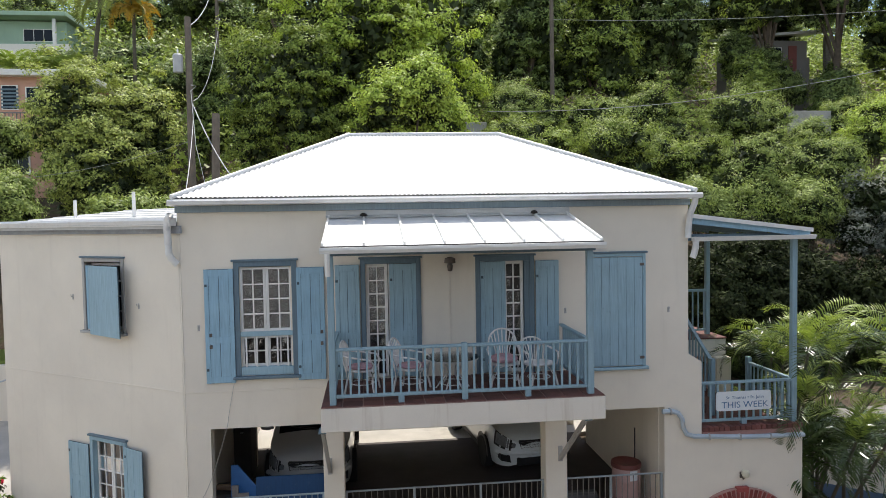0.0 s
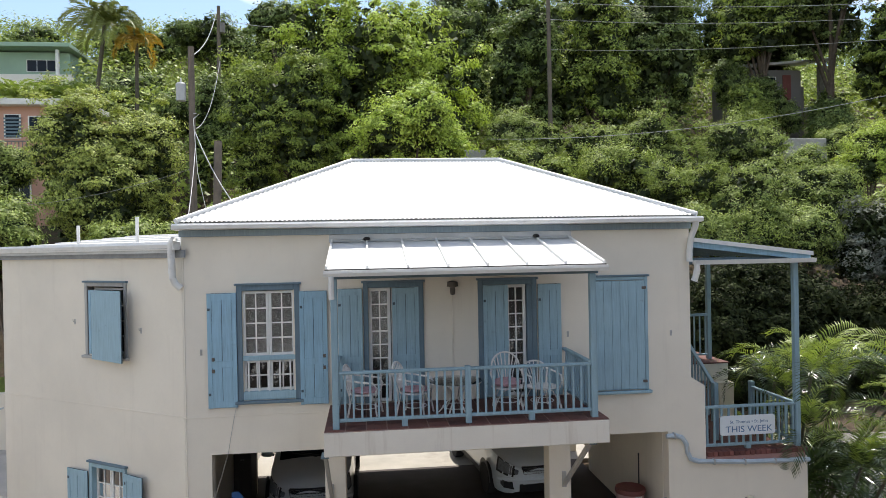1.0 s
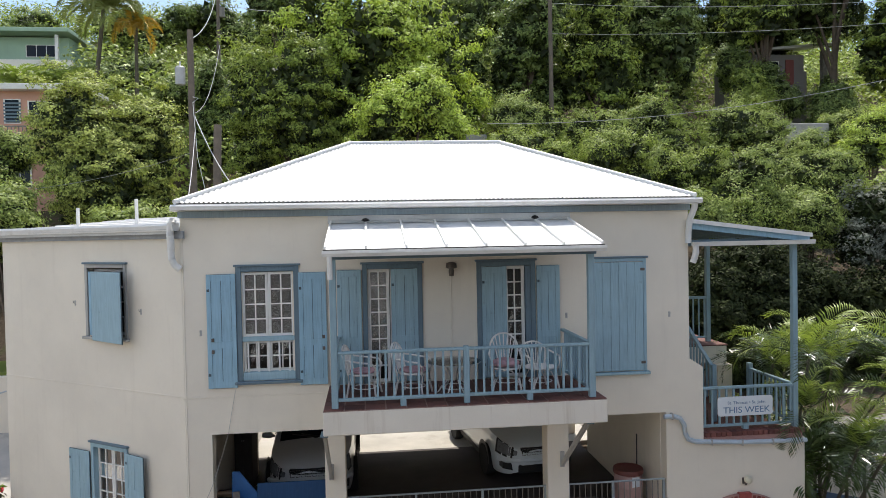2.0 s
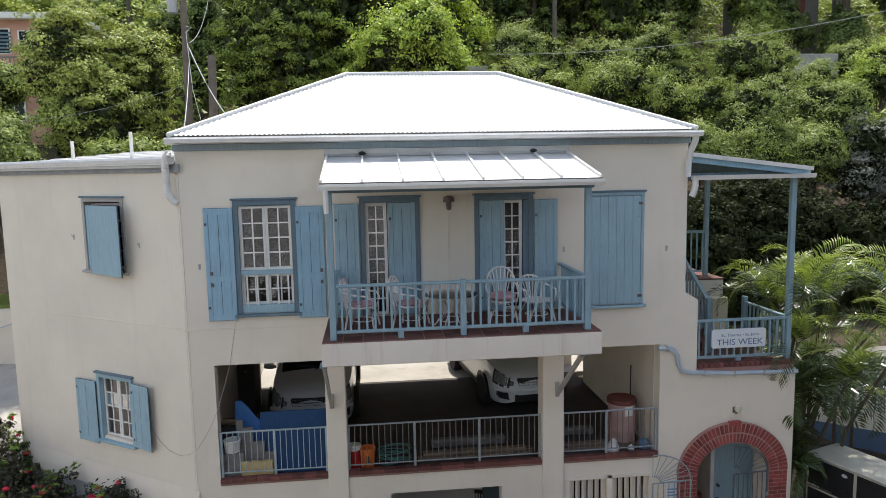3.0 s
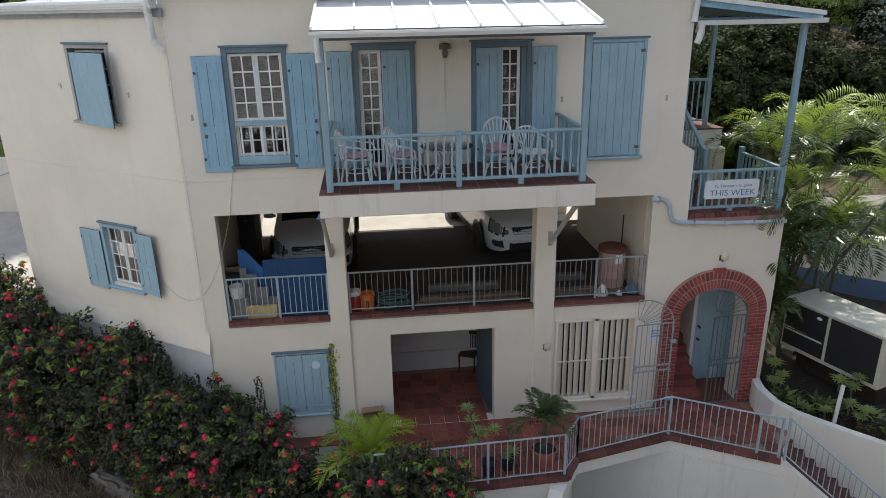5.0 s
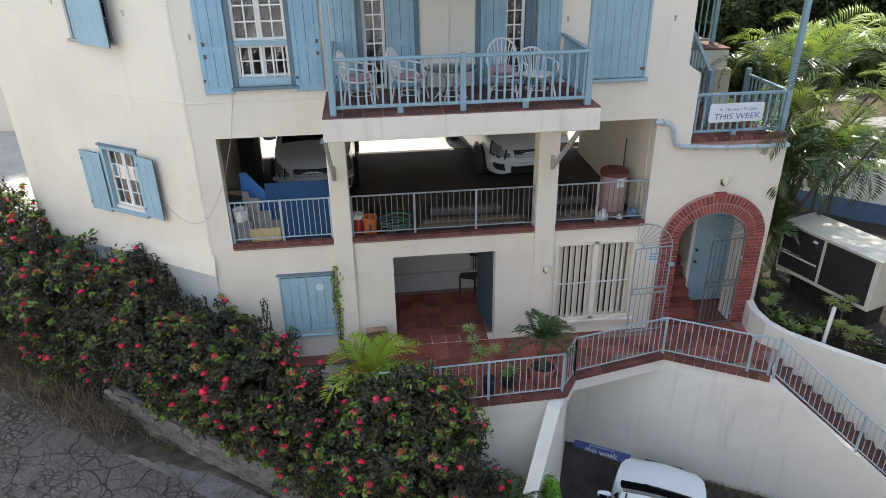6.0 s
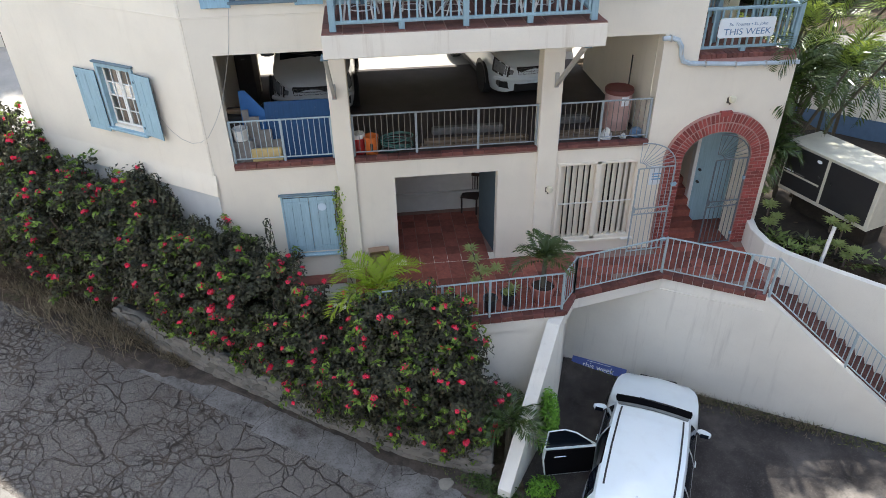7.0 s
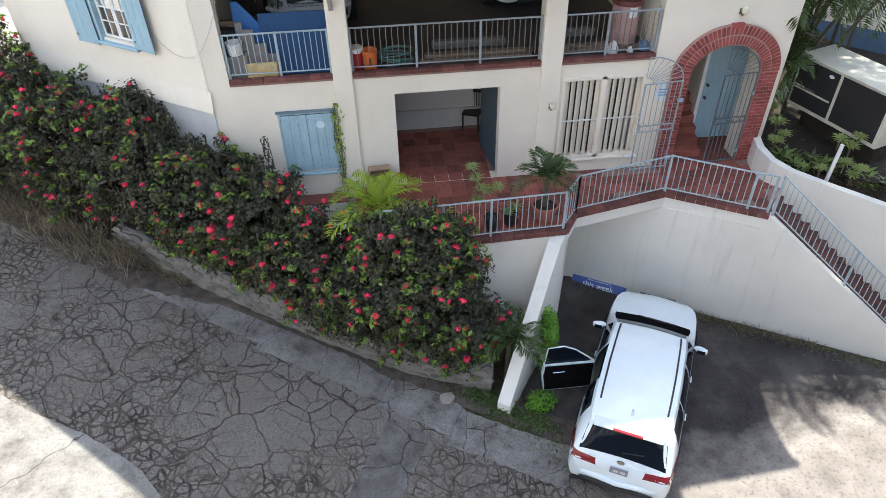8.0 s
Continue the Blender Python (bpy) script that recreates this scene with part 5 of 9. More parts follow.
for x, y in HW + [(-8.6, 0.75), (-10.0, 1.6), (-11.5, 2.6)]:
    top = hedge_wall_top(x, y) - 0.1
    yb = 0.2 if x > -4.5 else (x + 4.48) / -4.27 * 2.85 - 0.1
    yb = yb if x > -2.0 or x < -4.5 else yb
    if x > -2.0:
        yb = -2.0
    rows.append([(x, y + 0.2 + (yb - y - 0.2) * j / 6, top + 0.3 * j / 6 * (1 if x < -2 else 0.4)) for j in range(7)])
single("hedge_bed", G().grid(rows), EARTH, "earth bed of the flowering hedge", "flower bed", kind="structure", smooth=True)


# ---- foliage ----
rng = np.random.default_rng(7)
LEAF_MID = leaf_mat("leaf_green", (0.076, 0.110, 0.027), (0.35, 0.43, 0.098))
LEAF_BRIGHT = leaf_mat("leaf_bright_green", (0.125, 0.182, 0.030), (0.52, 0.63, 0.13))
LEAF_DARK = leaf_mat("leaf_dark_green", (0.060, 0.090, 0.030), (0.235, 0.305, 0.095), passing=0.18)
# near-black: the shade over the thicket is put into its leaf colour
LEAF_THICKET = leaf_mat("shaded_thicket_leaf", (0.014, 0.018, 0.010), (0.052, 0.066, 0.026), passing=0.10, spec=0.03)
# dark leaf colour that holds the shade inside the crowns
LEAF_CORE = leaf_mat("shaded_inner_leaf", (0.020, 0.028, 0.012), (0.060, 0.080, 0.030), passing=0.06)
LEAF_SHRUB = leaf_mat("shrub_leaf", (0.098, 0.138, 0.038), (0.36, 0.435, 0.125))
LEAF_ROUND = leaf_mat("fine_yellow_green_leaf", (0.095, 0.125, 0.032), (0.52, 0.58, 0.16), passing=0.15)
LEAF_SILVER = leaf_mat("silvery_leaf", (0.101, 0.115, 0.079), (0.302, 0.317, 0.252))
LEAF_HEDGE = leaf_mat("hedge_leaf", (0.030, 0.028, 0.022), (0.096, 0.098, 0.058), (0.17, 0.12, 0.075), gloss=0.42)
LEAF_PALM = leaf_mat("palm_leaf", (0.026, 0.050, 0.015), (0.30, 0.38, 0.08), gloss=0.38, passing=0.28, spec=0.35)
# darker copy of the palm leaf, with inner shade put into its colour
PALM_SHADE = leaf_mat("shade_toned_palm_leaf", (0.013, 0.028, 0.009), (0.070, 0.105, 0.030), gloss=0.24, passing=0.10, spec=0.45)
LEAF_YELLOW = leaf_mat("yellowed_palm_leaf", (0.12, 0.12, 0.03), (0.40, 0.25, 0.045), gloss=0.5)
LEAF_TIP = leaf_mat("hedge_tip_leaf", (0.045, 0.080, 0.020), (0.23, 0.33, 0.065), gloss=0.4)
LEAF_COCO = leaf_mat("coconut_leaf", (0.035, 0.055, 0.018), (0.19, 0.22, 0.065), gloss=0.45, passing=0.15)
LEAF_LIME = leaf_mat("lime_palm_leaf", (0.12, 0.20, 0.02), (0.30, 0.38, 0.04), gloss=0.35)
LEAF_VARI = leaf_mat("variegated_leaf", (0.07, 0.12, 0.03), (0.30, 0.34, 0.13), gloss=0.4)
BARK = plain("bark", (0.15, 0.115, 0.085), 0.9, var=0.4, scale=5, bump=0.8)
BARK_PALM = plain("palm_bark", (0.12, 0.105, 0.075), 0.9, var=0.35, scale=9, bump=0.8)


def leaf_quads(points, normals, size, aspect=0.5, droop=0.0):
    """Pointed leaves at the points, roughly facing along the normals."""
    n = len(points)
    ax = rng.normal(size=(n, 3))
    ax[:, 2] -= droop
    nrm = normals + 0.55 * rng.normal(size=(n, 3))
    nrm /= np.linalg.norm(nrm, axis=1, keepdims=True) + 1e-9
    t = np.cross(nrm, ax)
    t /= np.linalg.norm(t, axis=1, keepdims=True) + 1e-9
    b = np.cross(nrm, t)
    s = size * rng.uniform(0.6, 1.35, size=(n, 1))
    tip, side = b * s * 0.5, t * s * aspect * 0.5
    lift = nrm * s * 0.10
    quad = np.stack([points - tip, points - side * 1.0 + lift, points + tip, points + side * 1.0 + lift], axis=1)
    return quad.reshape(-1, 3)


def leaf_tris(points, normals, size, aspect=0.5):
    """Small three-cornered leaves, for crowns far off."""
    n = len(points)
    nrm = normals + 0.36 * rng.normal(size=(n, 3))
    nrm /= np.linalg.norm(nrm, axis=1, keepdims=True) + 1e-9
    t = np.cross(nrm, rng.normal(size=(n, 3)))
    t /= np.linalg.norm(t, axis=1, keepdims=True) + 1e-9
    b = np.cross(nrm, t)
    s = size * rng.uniform(0.6, 1.35, size=(n, 1))
    return np.stack([points - b * s * 0.4 - t * s * aspect * 0.5, points - b * s * 0.4 + t * s * aspect * 0.5, points + b * s * 0.6], axis=1).reshape(-1, 3)


def puffs(centre, radii, n_puff, n_leaf, puff_r, low=-0.55, seed_noise=0.35):
    """Leaf places: small puffs over the shell of an uneven ellipsoid, with gaps between them."""
    d = rng.normal(size=(n_puff * 3, 3))
    d /= np.linalg.norm(d, axis=1, keepdims=True)
    d = d[d[:, 2] > low][:n_puff]
    lump = np.array([1 + seed_noise * noise.noise((v[0] * 1.7 + centre[0], v[1] * 1.7 + centre[1], v[2] * 1.7)) for v in d])
    rad = lump * rng.uniform(0.62, 1.03, size=len(d))
    c = np.asarray(centre) + d * np.asarray(radii) * rad[:, None]
    e = rng.normal(size=(len(d), n_leaf, 3))
    e /= np.linalg.norm(e, axis=2, keepdims=True)
    e[:, :, 2] = np.where(e[:, :, 2] < -0.3, -0.5 * e[:, :, 2], e[:, :, 2])
    rr = puff_r * rng.uniform(0.4, 1.5, size=(len(d), 1, 1))
    stretch = rng.uniform(0.7, 1.3, size=(len(d), 1, 3))
    off = e * rr * rng.uniform(0.35, 1.15, size=(len(d), n_leaf, 1)) * stretch
    pts = (c[:, None, :] + off).reshape(-1, 3)
    nr = (e + d[:, None, :] * 0.55 + np.array([0, 0, 0.32])).reshape(-1, 3)
    return pts, nr, c


def tree(name, label, x, y, z, rx, rz, leaves, n_puff=210, n_leaf=55, size=0.2, puff_r=0.5, trunk_r=0.22, category="tree", lobes=5, aspect=0.55, group="trees on the hill", low=-0.5):
    """A tapered trunk with limbs and a crown of lobes, each made of leafy puffs."""
    base = Vector((x, y, ground_z(x, y) - 0.1))
    t = thing(name, label, category, group, at=Matrix.Translation(base))
    rx, rz = rx * 0.84, rz * 0.86
    c = Vector((x, y, z))
    P, N, tips, inner = [], [], [], []
    seats = [(0, 0, 0.15, 0.72)]
    for i in range(lobes):
        a = 2 * math.pi * i / lobes + rng.uniform(-0.5, 0.5)
        seats.append((0.52 * math.cos(a), 0.52 * math.sin(a), rng.uniform(-0.65, 0.4), rng.uniform(0.46, 0.62)))
    per = max(8, n_puff // len(seats))
    for sx, sy, sz, sr in seats:
        cc = (c.x + sx * rx, c.y + sy * rx, c.z + sz * rz)
        k = per * (2 if sr > 0.65 else 1)
        p, nr, pc = puffs(cc, (rx * sr, rx * sr, rz * sr * 1.05), k, int(n_leaf * 1.7), puff_r, low)
        P.append(p), N.append(nr), tips.append(cc)
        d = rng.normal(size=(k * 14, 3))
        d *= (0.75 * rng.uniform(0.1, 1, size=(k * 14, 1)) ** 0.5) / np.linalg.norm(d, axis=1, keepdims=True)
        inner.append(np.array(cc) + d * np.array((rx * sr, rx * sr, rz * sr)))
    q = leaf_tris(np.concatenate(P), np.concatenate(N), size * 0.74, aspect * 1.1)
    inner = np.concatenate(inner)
    # large dark leaves fill the crown, painting the shade in its gaps
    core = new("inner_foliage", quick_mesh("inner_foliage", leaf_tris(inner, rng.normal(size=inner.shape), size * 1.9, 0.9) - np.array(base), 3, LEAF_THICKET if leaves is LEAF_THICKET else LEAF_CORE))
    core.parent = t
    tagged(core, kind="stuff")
    q -= np.array(base)
    crown = new("crown", quick_mesh("crown", q, 3, leaves))
    crown.parent = t
    g = G()
    top = c - base
    g.pipe([(0, 0, -0.3), (0.1 * trunk_r, 0.05, top.z * 0.35), (top.x + rng.uniform(-0.2, 0.2), top.y, top.z * 0.75), (top.x, top.y, top.z + rz * 0.3)], [trunk_r * 1.25, trunk_r, trunk_r * 0.7, trunk_r * 0.2], 8)
    part("trunk", g, BARK, t, "", True)
    for cc in tips[1:]:
        e = Vector(cc) - base
        s = Vector((0, 0, max(0.3, min(top.z * 0.6, e.z * 0.55))))
        part("limb", G().pipe([s, s.lerp(e, 0.5) + Vector((0, 0, 0.25)), e], [trunk_r * 0.5, trunk_r * 0.35, trunk_r * 0.12], 6), BARK, t, "", True)
    return t


def bush(name, label, x, y, z, rx, rz, leaves, **kw):
    kw.setdefault("trunk_r", 0.08)
    kw.setdefault("group", "shrubs on the hill")
    kw.setdefault("category", "shrub")
    kw.setdefault("low", -0.9)
    return tree(name, label, x, y, z, rx, rz, leaves, **kw)


tree("tree", "round dense green tree beside the utility pole", -12.45, 19, 10.7, 3.45, 5.3, LEAF_ROUND, 640, 135, 0.145, 0.42, lobes=9, group="", low=-0.95)
tree("tree", "tall leafy green tree behind the house", -5.0, 22, 13.8, 3.7, 5.0, LEAF_MID, 360, 120, 0.17, 0.52, 0.3, lobes=9, group="", low=-0.9)
tree("tree", "very tall bright green tree crowning the slope", -0.9, 26, 18.0, 6.6, 6.0, LEAF_BRIGHT, 480, 110, 0.23, 0.66, 0.38, lobes=11, group="", low=-0.8)
tree("tree", "small bright yellow-green tree behind the roof", 0.66, 18, 12.9, 3.1, 2.5, LEAF_BRIGHT, 260, 90, 0.18, 0.46, 0.16, lobes=6, group="")
for x, y, z, rx, rz, lf in (
    (9.7, 34, 20.4, 3.2, 6.4, LEAF_DARK), (14.6, 34, 21.6, 3.2, 6.8, LEAF_MID), (20.3, 36, 22.6, 3.2, 6.8, LEAF_DARK),
    (29.4, 38, 26.4, 3.6, 5.0, LEAF_MID), (34.4, 37, 27.0, 4.4, 5.0, LEAF_DARK), (37.0, 33, 22.0, 3.8, 6.2, LEAF_MID),
    (18.0, 38, 22.0, 4.0, 7.0, LEAF_DARK), (25.5, 47, 28.0, 4.2, 7.0, LEAF_DARK), (4.5, 36, 20.5, 3.8, 6.4, LEAF_DARK), (12.2, 40, 23.0, 3.8, 7.0, LEAF_DARK), (7.0, 42, 24.0, 4.0, 7.0, LEAF_DARK), (16.5, 44, 25.5, 4.4, 7.0, LEAF_MID),
    (43.0, 38, 23.0, 4.0, 7.0, LEAF_MID), (27.2, 36, 17.0, 1.6, 3.2, LEAF_MID), (32.6, 35, 16.4, 1.5, 2.4, LEAF_DARK), (31.5, 44, 26.5, 4.4, 7.0, LEAF_DARK),
):
    tree("tree", "tall dark green forest tree on the hillside", x, y, z, rx, rz, lf, 200, 72, 0.28, 0.68, 0.26, lobes=8, low=-0.9)
for x, y, z, rx, rz in ((-22.4, 50, 21.6, 5.2, 2.6), (-16.5, 60, 29.0, 6.0, 3.4), (-10.7, 31, 15.6, 1.6, 4.2), (-8.8, 50, 27.4, 3.2, 3.2), (-38.5, 72, 32.4, 5.0, 2.6), (-13.0, 38, 17.5, 3.2, 2.6), (-24.5, 66, 30.2, 5.0, 3.2), (-30.0, 75, 33.0, 5.0, 2.5), (-15.5, 30, 13.2, 3.0, 2.4), (-26.5, 50, 21.0, 4.0, 2.4)):
    tree("tree", "leafy dull green hillside tree", x, y, z, rx, rz, LEAF_DARK, 190, 60, 0.30 if y > 40 else 0.24, 0.6, 0.2, lobes=7, low=-0.9)
for x, y, z, rx, rz, lf in (
    (7.1, 24, 13.6, 2.5, 2.0, LEAF_SHRUB), (10.4, 22, 12.4, 2.3, 2.2, LEAF_SHRUB), (14.1, 24, 13.4, 2.6, 2.6, LEAF_SHRUB), (18.5, 23, 12.8, 3.3, 2.8, LEAF_SHRUB),
    (5.6, 17, 11.2, 2.2, 1.6, LEAF_MID), (9.2, 17, 11.2, 2.3, 1.6, LEAF_MID), (13.1, 18, 10.0, 2.2, 2.0, LEAF_MID), (15.0, 16, 9.8, 2.2, 2.2, LEAF_SHRUB), (18.0, 16, 9.8, 2.4, 2.3, LEAF_SHRUB),
    (21.5, 21, 11.4, 2.0, 1.7, LEAF_SHRUB), (23.2, 19, 12.0, 1.8, 2.2, LEAF_BRIGHT), (21.0, 25.5, 13.6, 2.0, 1.6, LEAF_SHRUB), (27.5, 26, 13.4, 2.2, 2.2, LEAF_SHRUB),
    (11.5, 19, 10.5, 2.0, 1.7, LEAF_SHRUB), (14.2, 14.6, 8.0, 1.6, 1.7, LEAF_MID), (16.6, 14.4, 8.2, 1.7, 1.7, LEAF_SHRUB), (12.2, 14.8, 8.4, 1.5, 1.4, LEAF_SHRUB), (20.8, 15.0, 8.8, 1.9, 2.0, LEAF_MID),
):
    bush("shrub", "billowing feathery green shrub on the slope", x, y, z, rx, rz, lf, n_puff=190, n_leaf=76, size=0.15, puff_r=0.42, lobes=6, aspect=0.4)
for x, y, z, rx, rz in ((29.0, 37.2, 18.6, 1.9, 2.6), (31.0, 37.8, 17.6, 1.7, 1.8), (35.6, 38.2, 18.0, 1.6, 2.3), (27.2, 38.5, 20.2, 1.6, 2.8)):
    bush("shrub", "leafy dark shrub before the weathered house", x, y, z, rx, rz, LEAF_DARK, n_puff=150, n_leaf=60, size=0.2, puff_r=0.45, group="shrubs before the hill house")
bush("shrub", "silvery grey-green shrub beside the palms", 19.3, 14, 8.2, 2.2, 2.1, LEAF_SILVER, n_puff=200, n_leaf=50, size=0.15, puff_r=0.36, group="")
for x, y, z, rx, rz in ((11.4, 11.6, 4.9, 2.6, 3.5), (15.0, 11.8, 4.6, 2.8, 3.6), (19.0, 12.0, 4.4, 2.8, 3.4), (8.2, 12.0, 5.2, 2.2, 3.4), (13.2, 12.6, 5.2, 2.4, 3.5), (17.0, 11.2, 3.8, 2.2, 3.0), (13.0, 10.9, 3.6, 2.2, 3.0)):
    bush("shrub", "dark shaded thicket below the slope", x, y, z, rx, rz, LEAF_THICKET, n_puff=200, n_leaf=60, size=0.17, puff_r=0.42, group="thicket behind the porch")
for x, y, z, rx, rz in ((-22.1, 22, 9.6, 3.4, 2.6), (-18.5, 22.5, 9.2, 2.0, 2.7), (-19.3, 21, 8.6, 2.4, 2.0), (-14.2, 14, 8.9, 1.6, 1.5), (-19.2, 24, 12.2, 1.9, 2.0), (-16.5, 17, 8.6, 2.0, 1.7), (-9.2, 13.0, 7.9, 1.8, 1.7), (-6.0, 15, 8.6, 2.0, 2.0)):
    bush("shrub", "light green shrub below the pole", x, y, z, rx, rz, LEAF_SHRUB, n_puff=190, n_leaf=60, size=0.16, puff_r=0.4, group="shrubs near the pole")

# distant woods: a leafy cover over the whole hill
n_far = 9500
fx = rng.uniform(-95, 95, n_far)
fy = 19.5 + 68 * rng.uniform(0, 1, n_far) ** 0.8
keep = ~((abs(fx + 20) < 5.5) & (fy < 36)) & ~((fx < 2) & (fy < 27)) & ~((abs(fx + 33.5) < 6) & (fy > 46) & (fy < 66)) & ~((fx > 27) & (fx < 37) & (fy > 30) & (fy < 47))
fx, fy = fx[keep], fy[keep]
fz = np.array([ground_z(a, b) for a, b in zip(fx, fy)])
top = rng.uniform(0.6, 4.6, len(fx))
cen = np.stack([fx, fy, fz + top], axis=1)
off = rng.normal(size=(len(fx), 36, 3)) * np.array([0.62, 0.62, 0.5])
pts = (cen[:, None] + off).reshape(-1, 3)
nrm = (off * 0.6 + np.array([0, -0.3, 0.8])).reshape(-1, 3)
far = new("hill_woods", quick_mesh("hill_woods", leaf_tris(pts, nrm, 0.36, 0.65), 3, LEAF_MID))
tagged(far, "dense green woods covering the hillside", "woods", "", "stuff")


# ---- palms ----
def frond(length, lift, droop, n=26, leaf=0.5, width=0.035):
    """A feather frond from the origin along +x: an arching midrib with two rows of leaflets raised in a V."""
    g = G()
    rib = [Vector((0, 0, 0))]
    a0, bend = math.atan(1.35 * lift), 1.25 * droop
    for i in range(n):
        a = a0 - bend * ((i + 0.5) / n) ** 1.6
        rib.append(rib[-1] + Vector((math.cos(a), 0, math.sin(a))) * (length / n))
    g.v = [tuple(p) for p in rib]
    for i in range(n + 1):
        r = 0.014 * length * (1 - 0.85 * i / n)
        g.v.append((rib[i].x, 0, rib[i].z - r))
    for i in range(n):
        g.f.append((i, i + 1, n + 2 + i, n + 1 + i))
    for i in range(2, n + 1):
        p = rib[i]
        d = (rib[i] - rib[i - 1]).normalized()
        nrm = Vector((-d.z, 0, d.x))
        u = i / n
        ll = leaf * (0.40 + 0.60 * math.sin(math.pi * min(1, 0.12 + u * 0.83)))
        for s in (-1, 1):
            out = (d * (0.55 + 0.5 * u) + Vector((0, s, 0)) + nrm * 0.38 + Vector(rng.normal(size=3) * 0.06)).normalized()
            sag = Vector((0, 0, -rng.uniform(0.08, 0.30) * ll))
            m = p + out * ll * 0.5
            e = p + out * ll + sag
            wd = d * width
            k = len(g.v)
            g.v += [tuple(m - wd), tuple(e), tuple(m + wd)]
            g.f.append((i, k, k + 1, k + 2))
    return g


def palm(name, label, x, y, z0, stem, fronds, length, leaves, spread=1.0, droop=0.9, leaf=0.5, stem_r=0.06, category="palm", group="", upright=0.9, width=0.011, lean=(0, 0), n=50, angles=None, shade_leaves=None):
    t = thing(name, label, category, group, at=Matrix.Translation((x, y, z0)))
    top = Vector((lean[0], lean[1], stem))
    if stem > 0.15:
        part("trunk", G().pipe([(0, 0, -0.1), (lean[0] * 0.3, lean[1] * 0.3, stem * 0.5), top], [stem_r * 1.25, stem_r, stem_r * 0.8], 8), BARK_PALM, t, "", True)
    for i in range(fronds):
        a = 2.4 * i + rng.uniform(-0.3, 0.3)
        k = i / max(1, fronds - 1)
        lf = upright * (1.25 - 1.15 * k) + rng.uniform(-0.1, 0.1)
        if angles:
            lf = math.tan(radians(angles[0] + (angles[1] - angles[0]) * k + rng.uniform(-6, 6))) / 1.35
        g = frond(length * rng.uniform(0.8, 1.1) * (0.75 + 0.25 * k), lf, droop * rng.uniform(0.7, 1.15), n, leaf, width)
        m = Matrix.Translation(top) @ Matrix.Rotation(a, 4, "Z") @ Matrix.Rotation(rng.uniform(-0.35, 0.35), 4, "X")
        g.moved(m)
        me = bpy.data.meshes.new("frond")
        me.from_pydata(g.v, [], g.f)
        me.materials.append(shade_leaves if shade_leaves and k > 0.55 else leaves)
        f = new("frond", me)
        f.parent = t
    return t


for x, y, hub, n, ln, near in (
    (7.55, 1.1, 5.75, 12, 1.75, 0.35), (8.5, 1.6, 5.5, 11, 1.8, 0.2), (9.7, 1.7, 5.55, 12, 1.8, 0.3), (10.7, 2.2, 5.5, 11, 1.9, 0.2), (9.0, 0.5, 4.85, 11, 1.6, 0.5),
    (7.3, 0.9, 4.75, 10, 1.35, 0.3), (8.1, 0.7, 4.0, 10, 1.4, 0.3), (7.25, 1.9, 5.45, 12, 1.6, 0.1), (7.9, 2.3, 5.2, 11, 1.6, 0.2),
):
    # the outer ones lean out from the foot of the clump
    out = max(0.0, 0.85 * (x - 8.3))
    z0 = ground_z(x - out, y + 0.8)
    palm("areca_palm", "clumping feather palm with arching glossy green fronds", x - out, y + 0.8, z0, hub - 0.35 - z0, n - 2, ln * 1.12, LEAF_PALM, leaf=0.42, group="palms beside the porch", droop=1.75, stem_r=0.035, lean=(out + rng.uniform(-0.2, 0.2), -0.8 - near), width=0.017, n=32, angles=(89, 22), shade_leaves=PALM_SHADE)
# these lower palms wear the taller palms' shade in their leaf colour
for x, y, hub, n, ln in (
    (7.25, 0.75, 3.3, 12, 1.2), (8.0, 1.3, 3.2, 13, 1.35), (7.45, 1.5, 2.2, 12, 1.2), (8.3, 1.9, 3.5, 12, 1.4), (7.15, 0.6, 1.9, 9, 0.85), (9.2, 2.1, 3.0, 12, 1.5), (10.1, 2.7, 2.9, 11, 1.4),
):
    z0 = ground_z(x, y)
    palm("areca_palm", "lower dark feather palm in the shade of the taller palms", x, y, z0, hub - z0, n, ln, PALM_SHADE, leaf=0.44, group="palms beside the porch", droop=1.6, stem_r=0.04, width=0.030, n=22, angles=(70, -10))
palm("coconut_palm", "tall coconut palm with a grey curved trunk", -18.4, 33, ground_z(-18.4, 33), 22.4 - ground_z(-18.4, 33), 24, 3.4, LEAF_COCO, leaf=0.80, stem_r=0.15, group="coconut palms", droop=1.6, width=0.075, lean=(1.0, 0), n=26)
palm("coconut_palm", "coconut palm with drooping yellowed fronds", -15.9, 34, ground_z(-15.9, 34), 21.6 - ground_z(-15.9, 34), 12, 2.2, LEAF_YELLOW, leaf=0.6, stem_r=0.13, group="coconut palms", droop=1.7, width=0.06, lean=(0.1, 0), n=24)
for x, y, s in ((-21.8, 31.0, 2.3), (-20.3, 31.5, 2.0), (-19.0, 31.2, 1.9), (-22.9, 30.8, 2.0)):
    palm("garden_palm", "broad garden palm above the pink house", x, y, 16.4, 1.0, 13, s, LEAF_PALM, leaf=0.55, stem_r=0.12, group="garden palms", width=0.03)
palm("young_areca", "lime-green young palm in the hedge bed", -1.52, -1.35, -0.5, 0.88, 16, 1.22, LEAF_LIME, leaf=0.40, droop=1.1, stem_r=0.035, width=0.022, upright=1.1, n=22)
palm("wall_palm", "small dark feather palm against the sloping wall", 0.78, -3.1, -2.9, 1.2, 15, 0.92, PALM_SHADE, leaf=0.34, droop=1.1, stem_r=0.06, width=0.020, n=20)

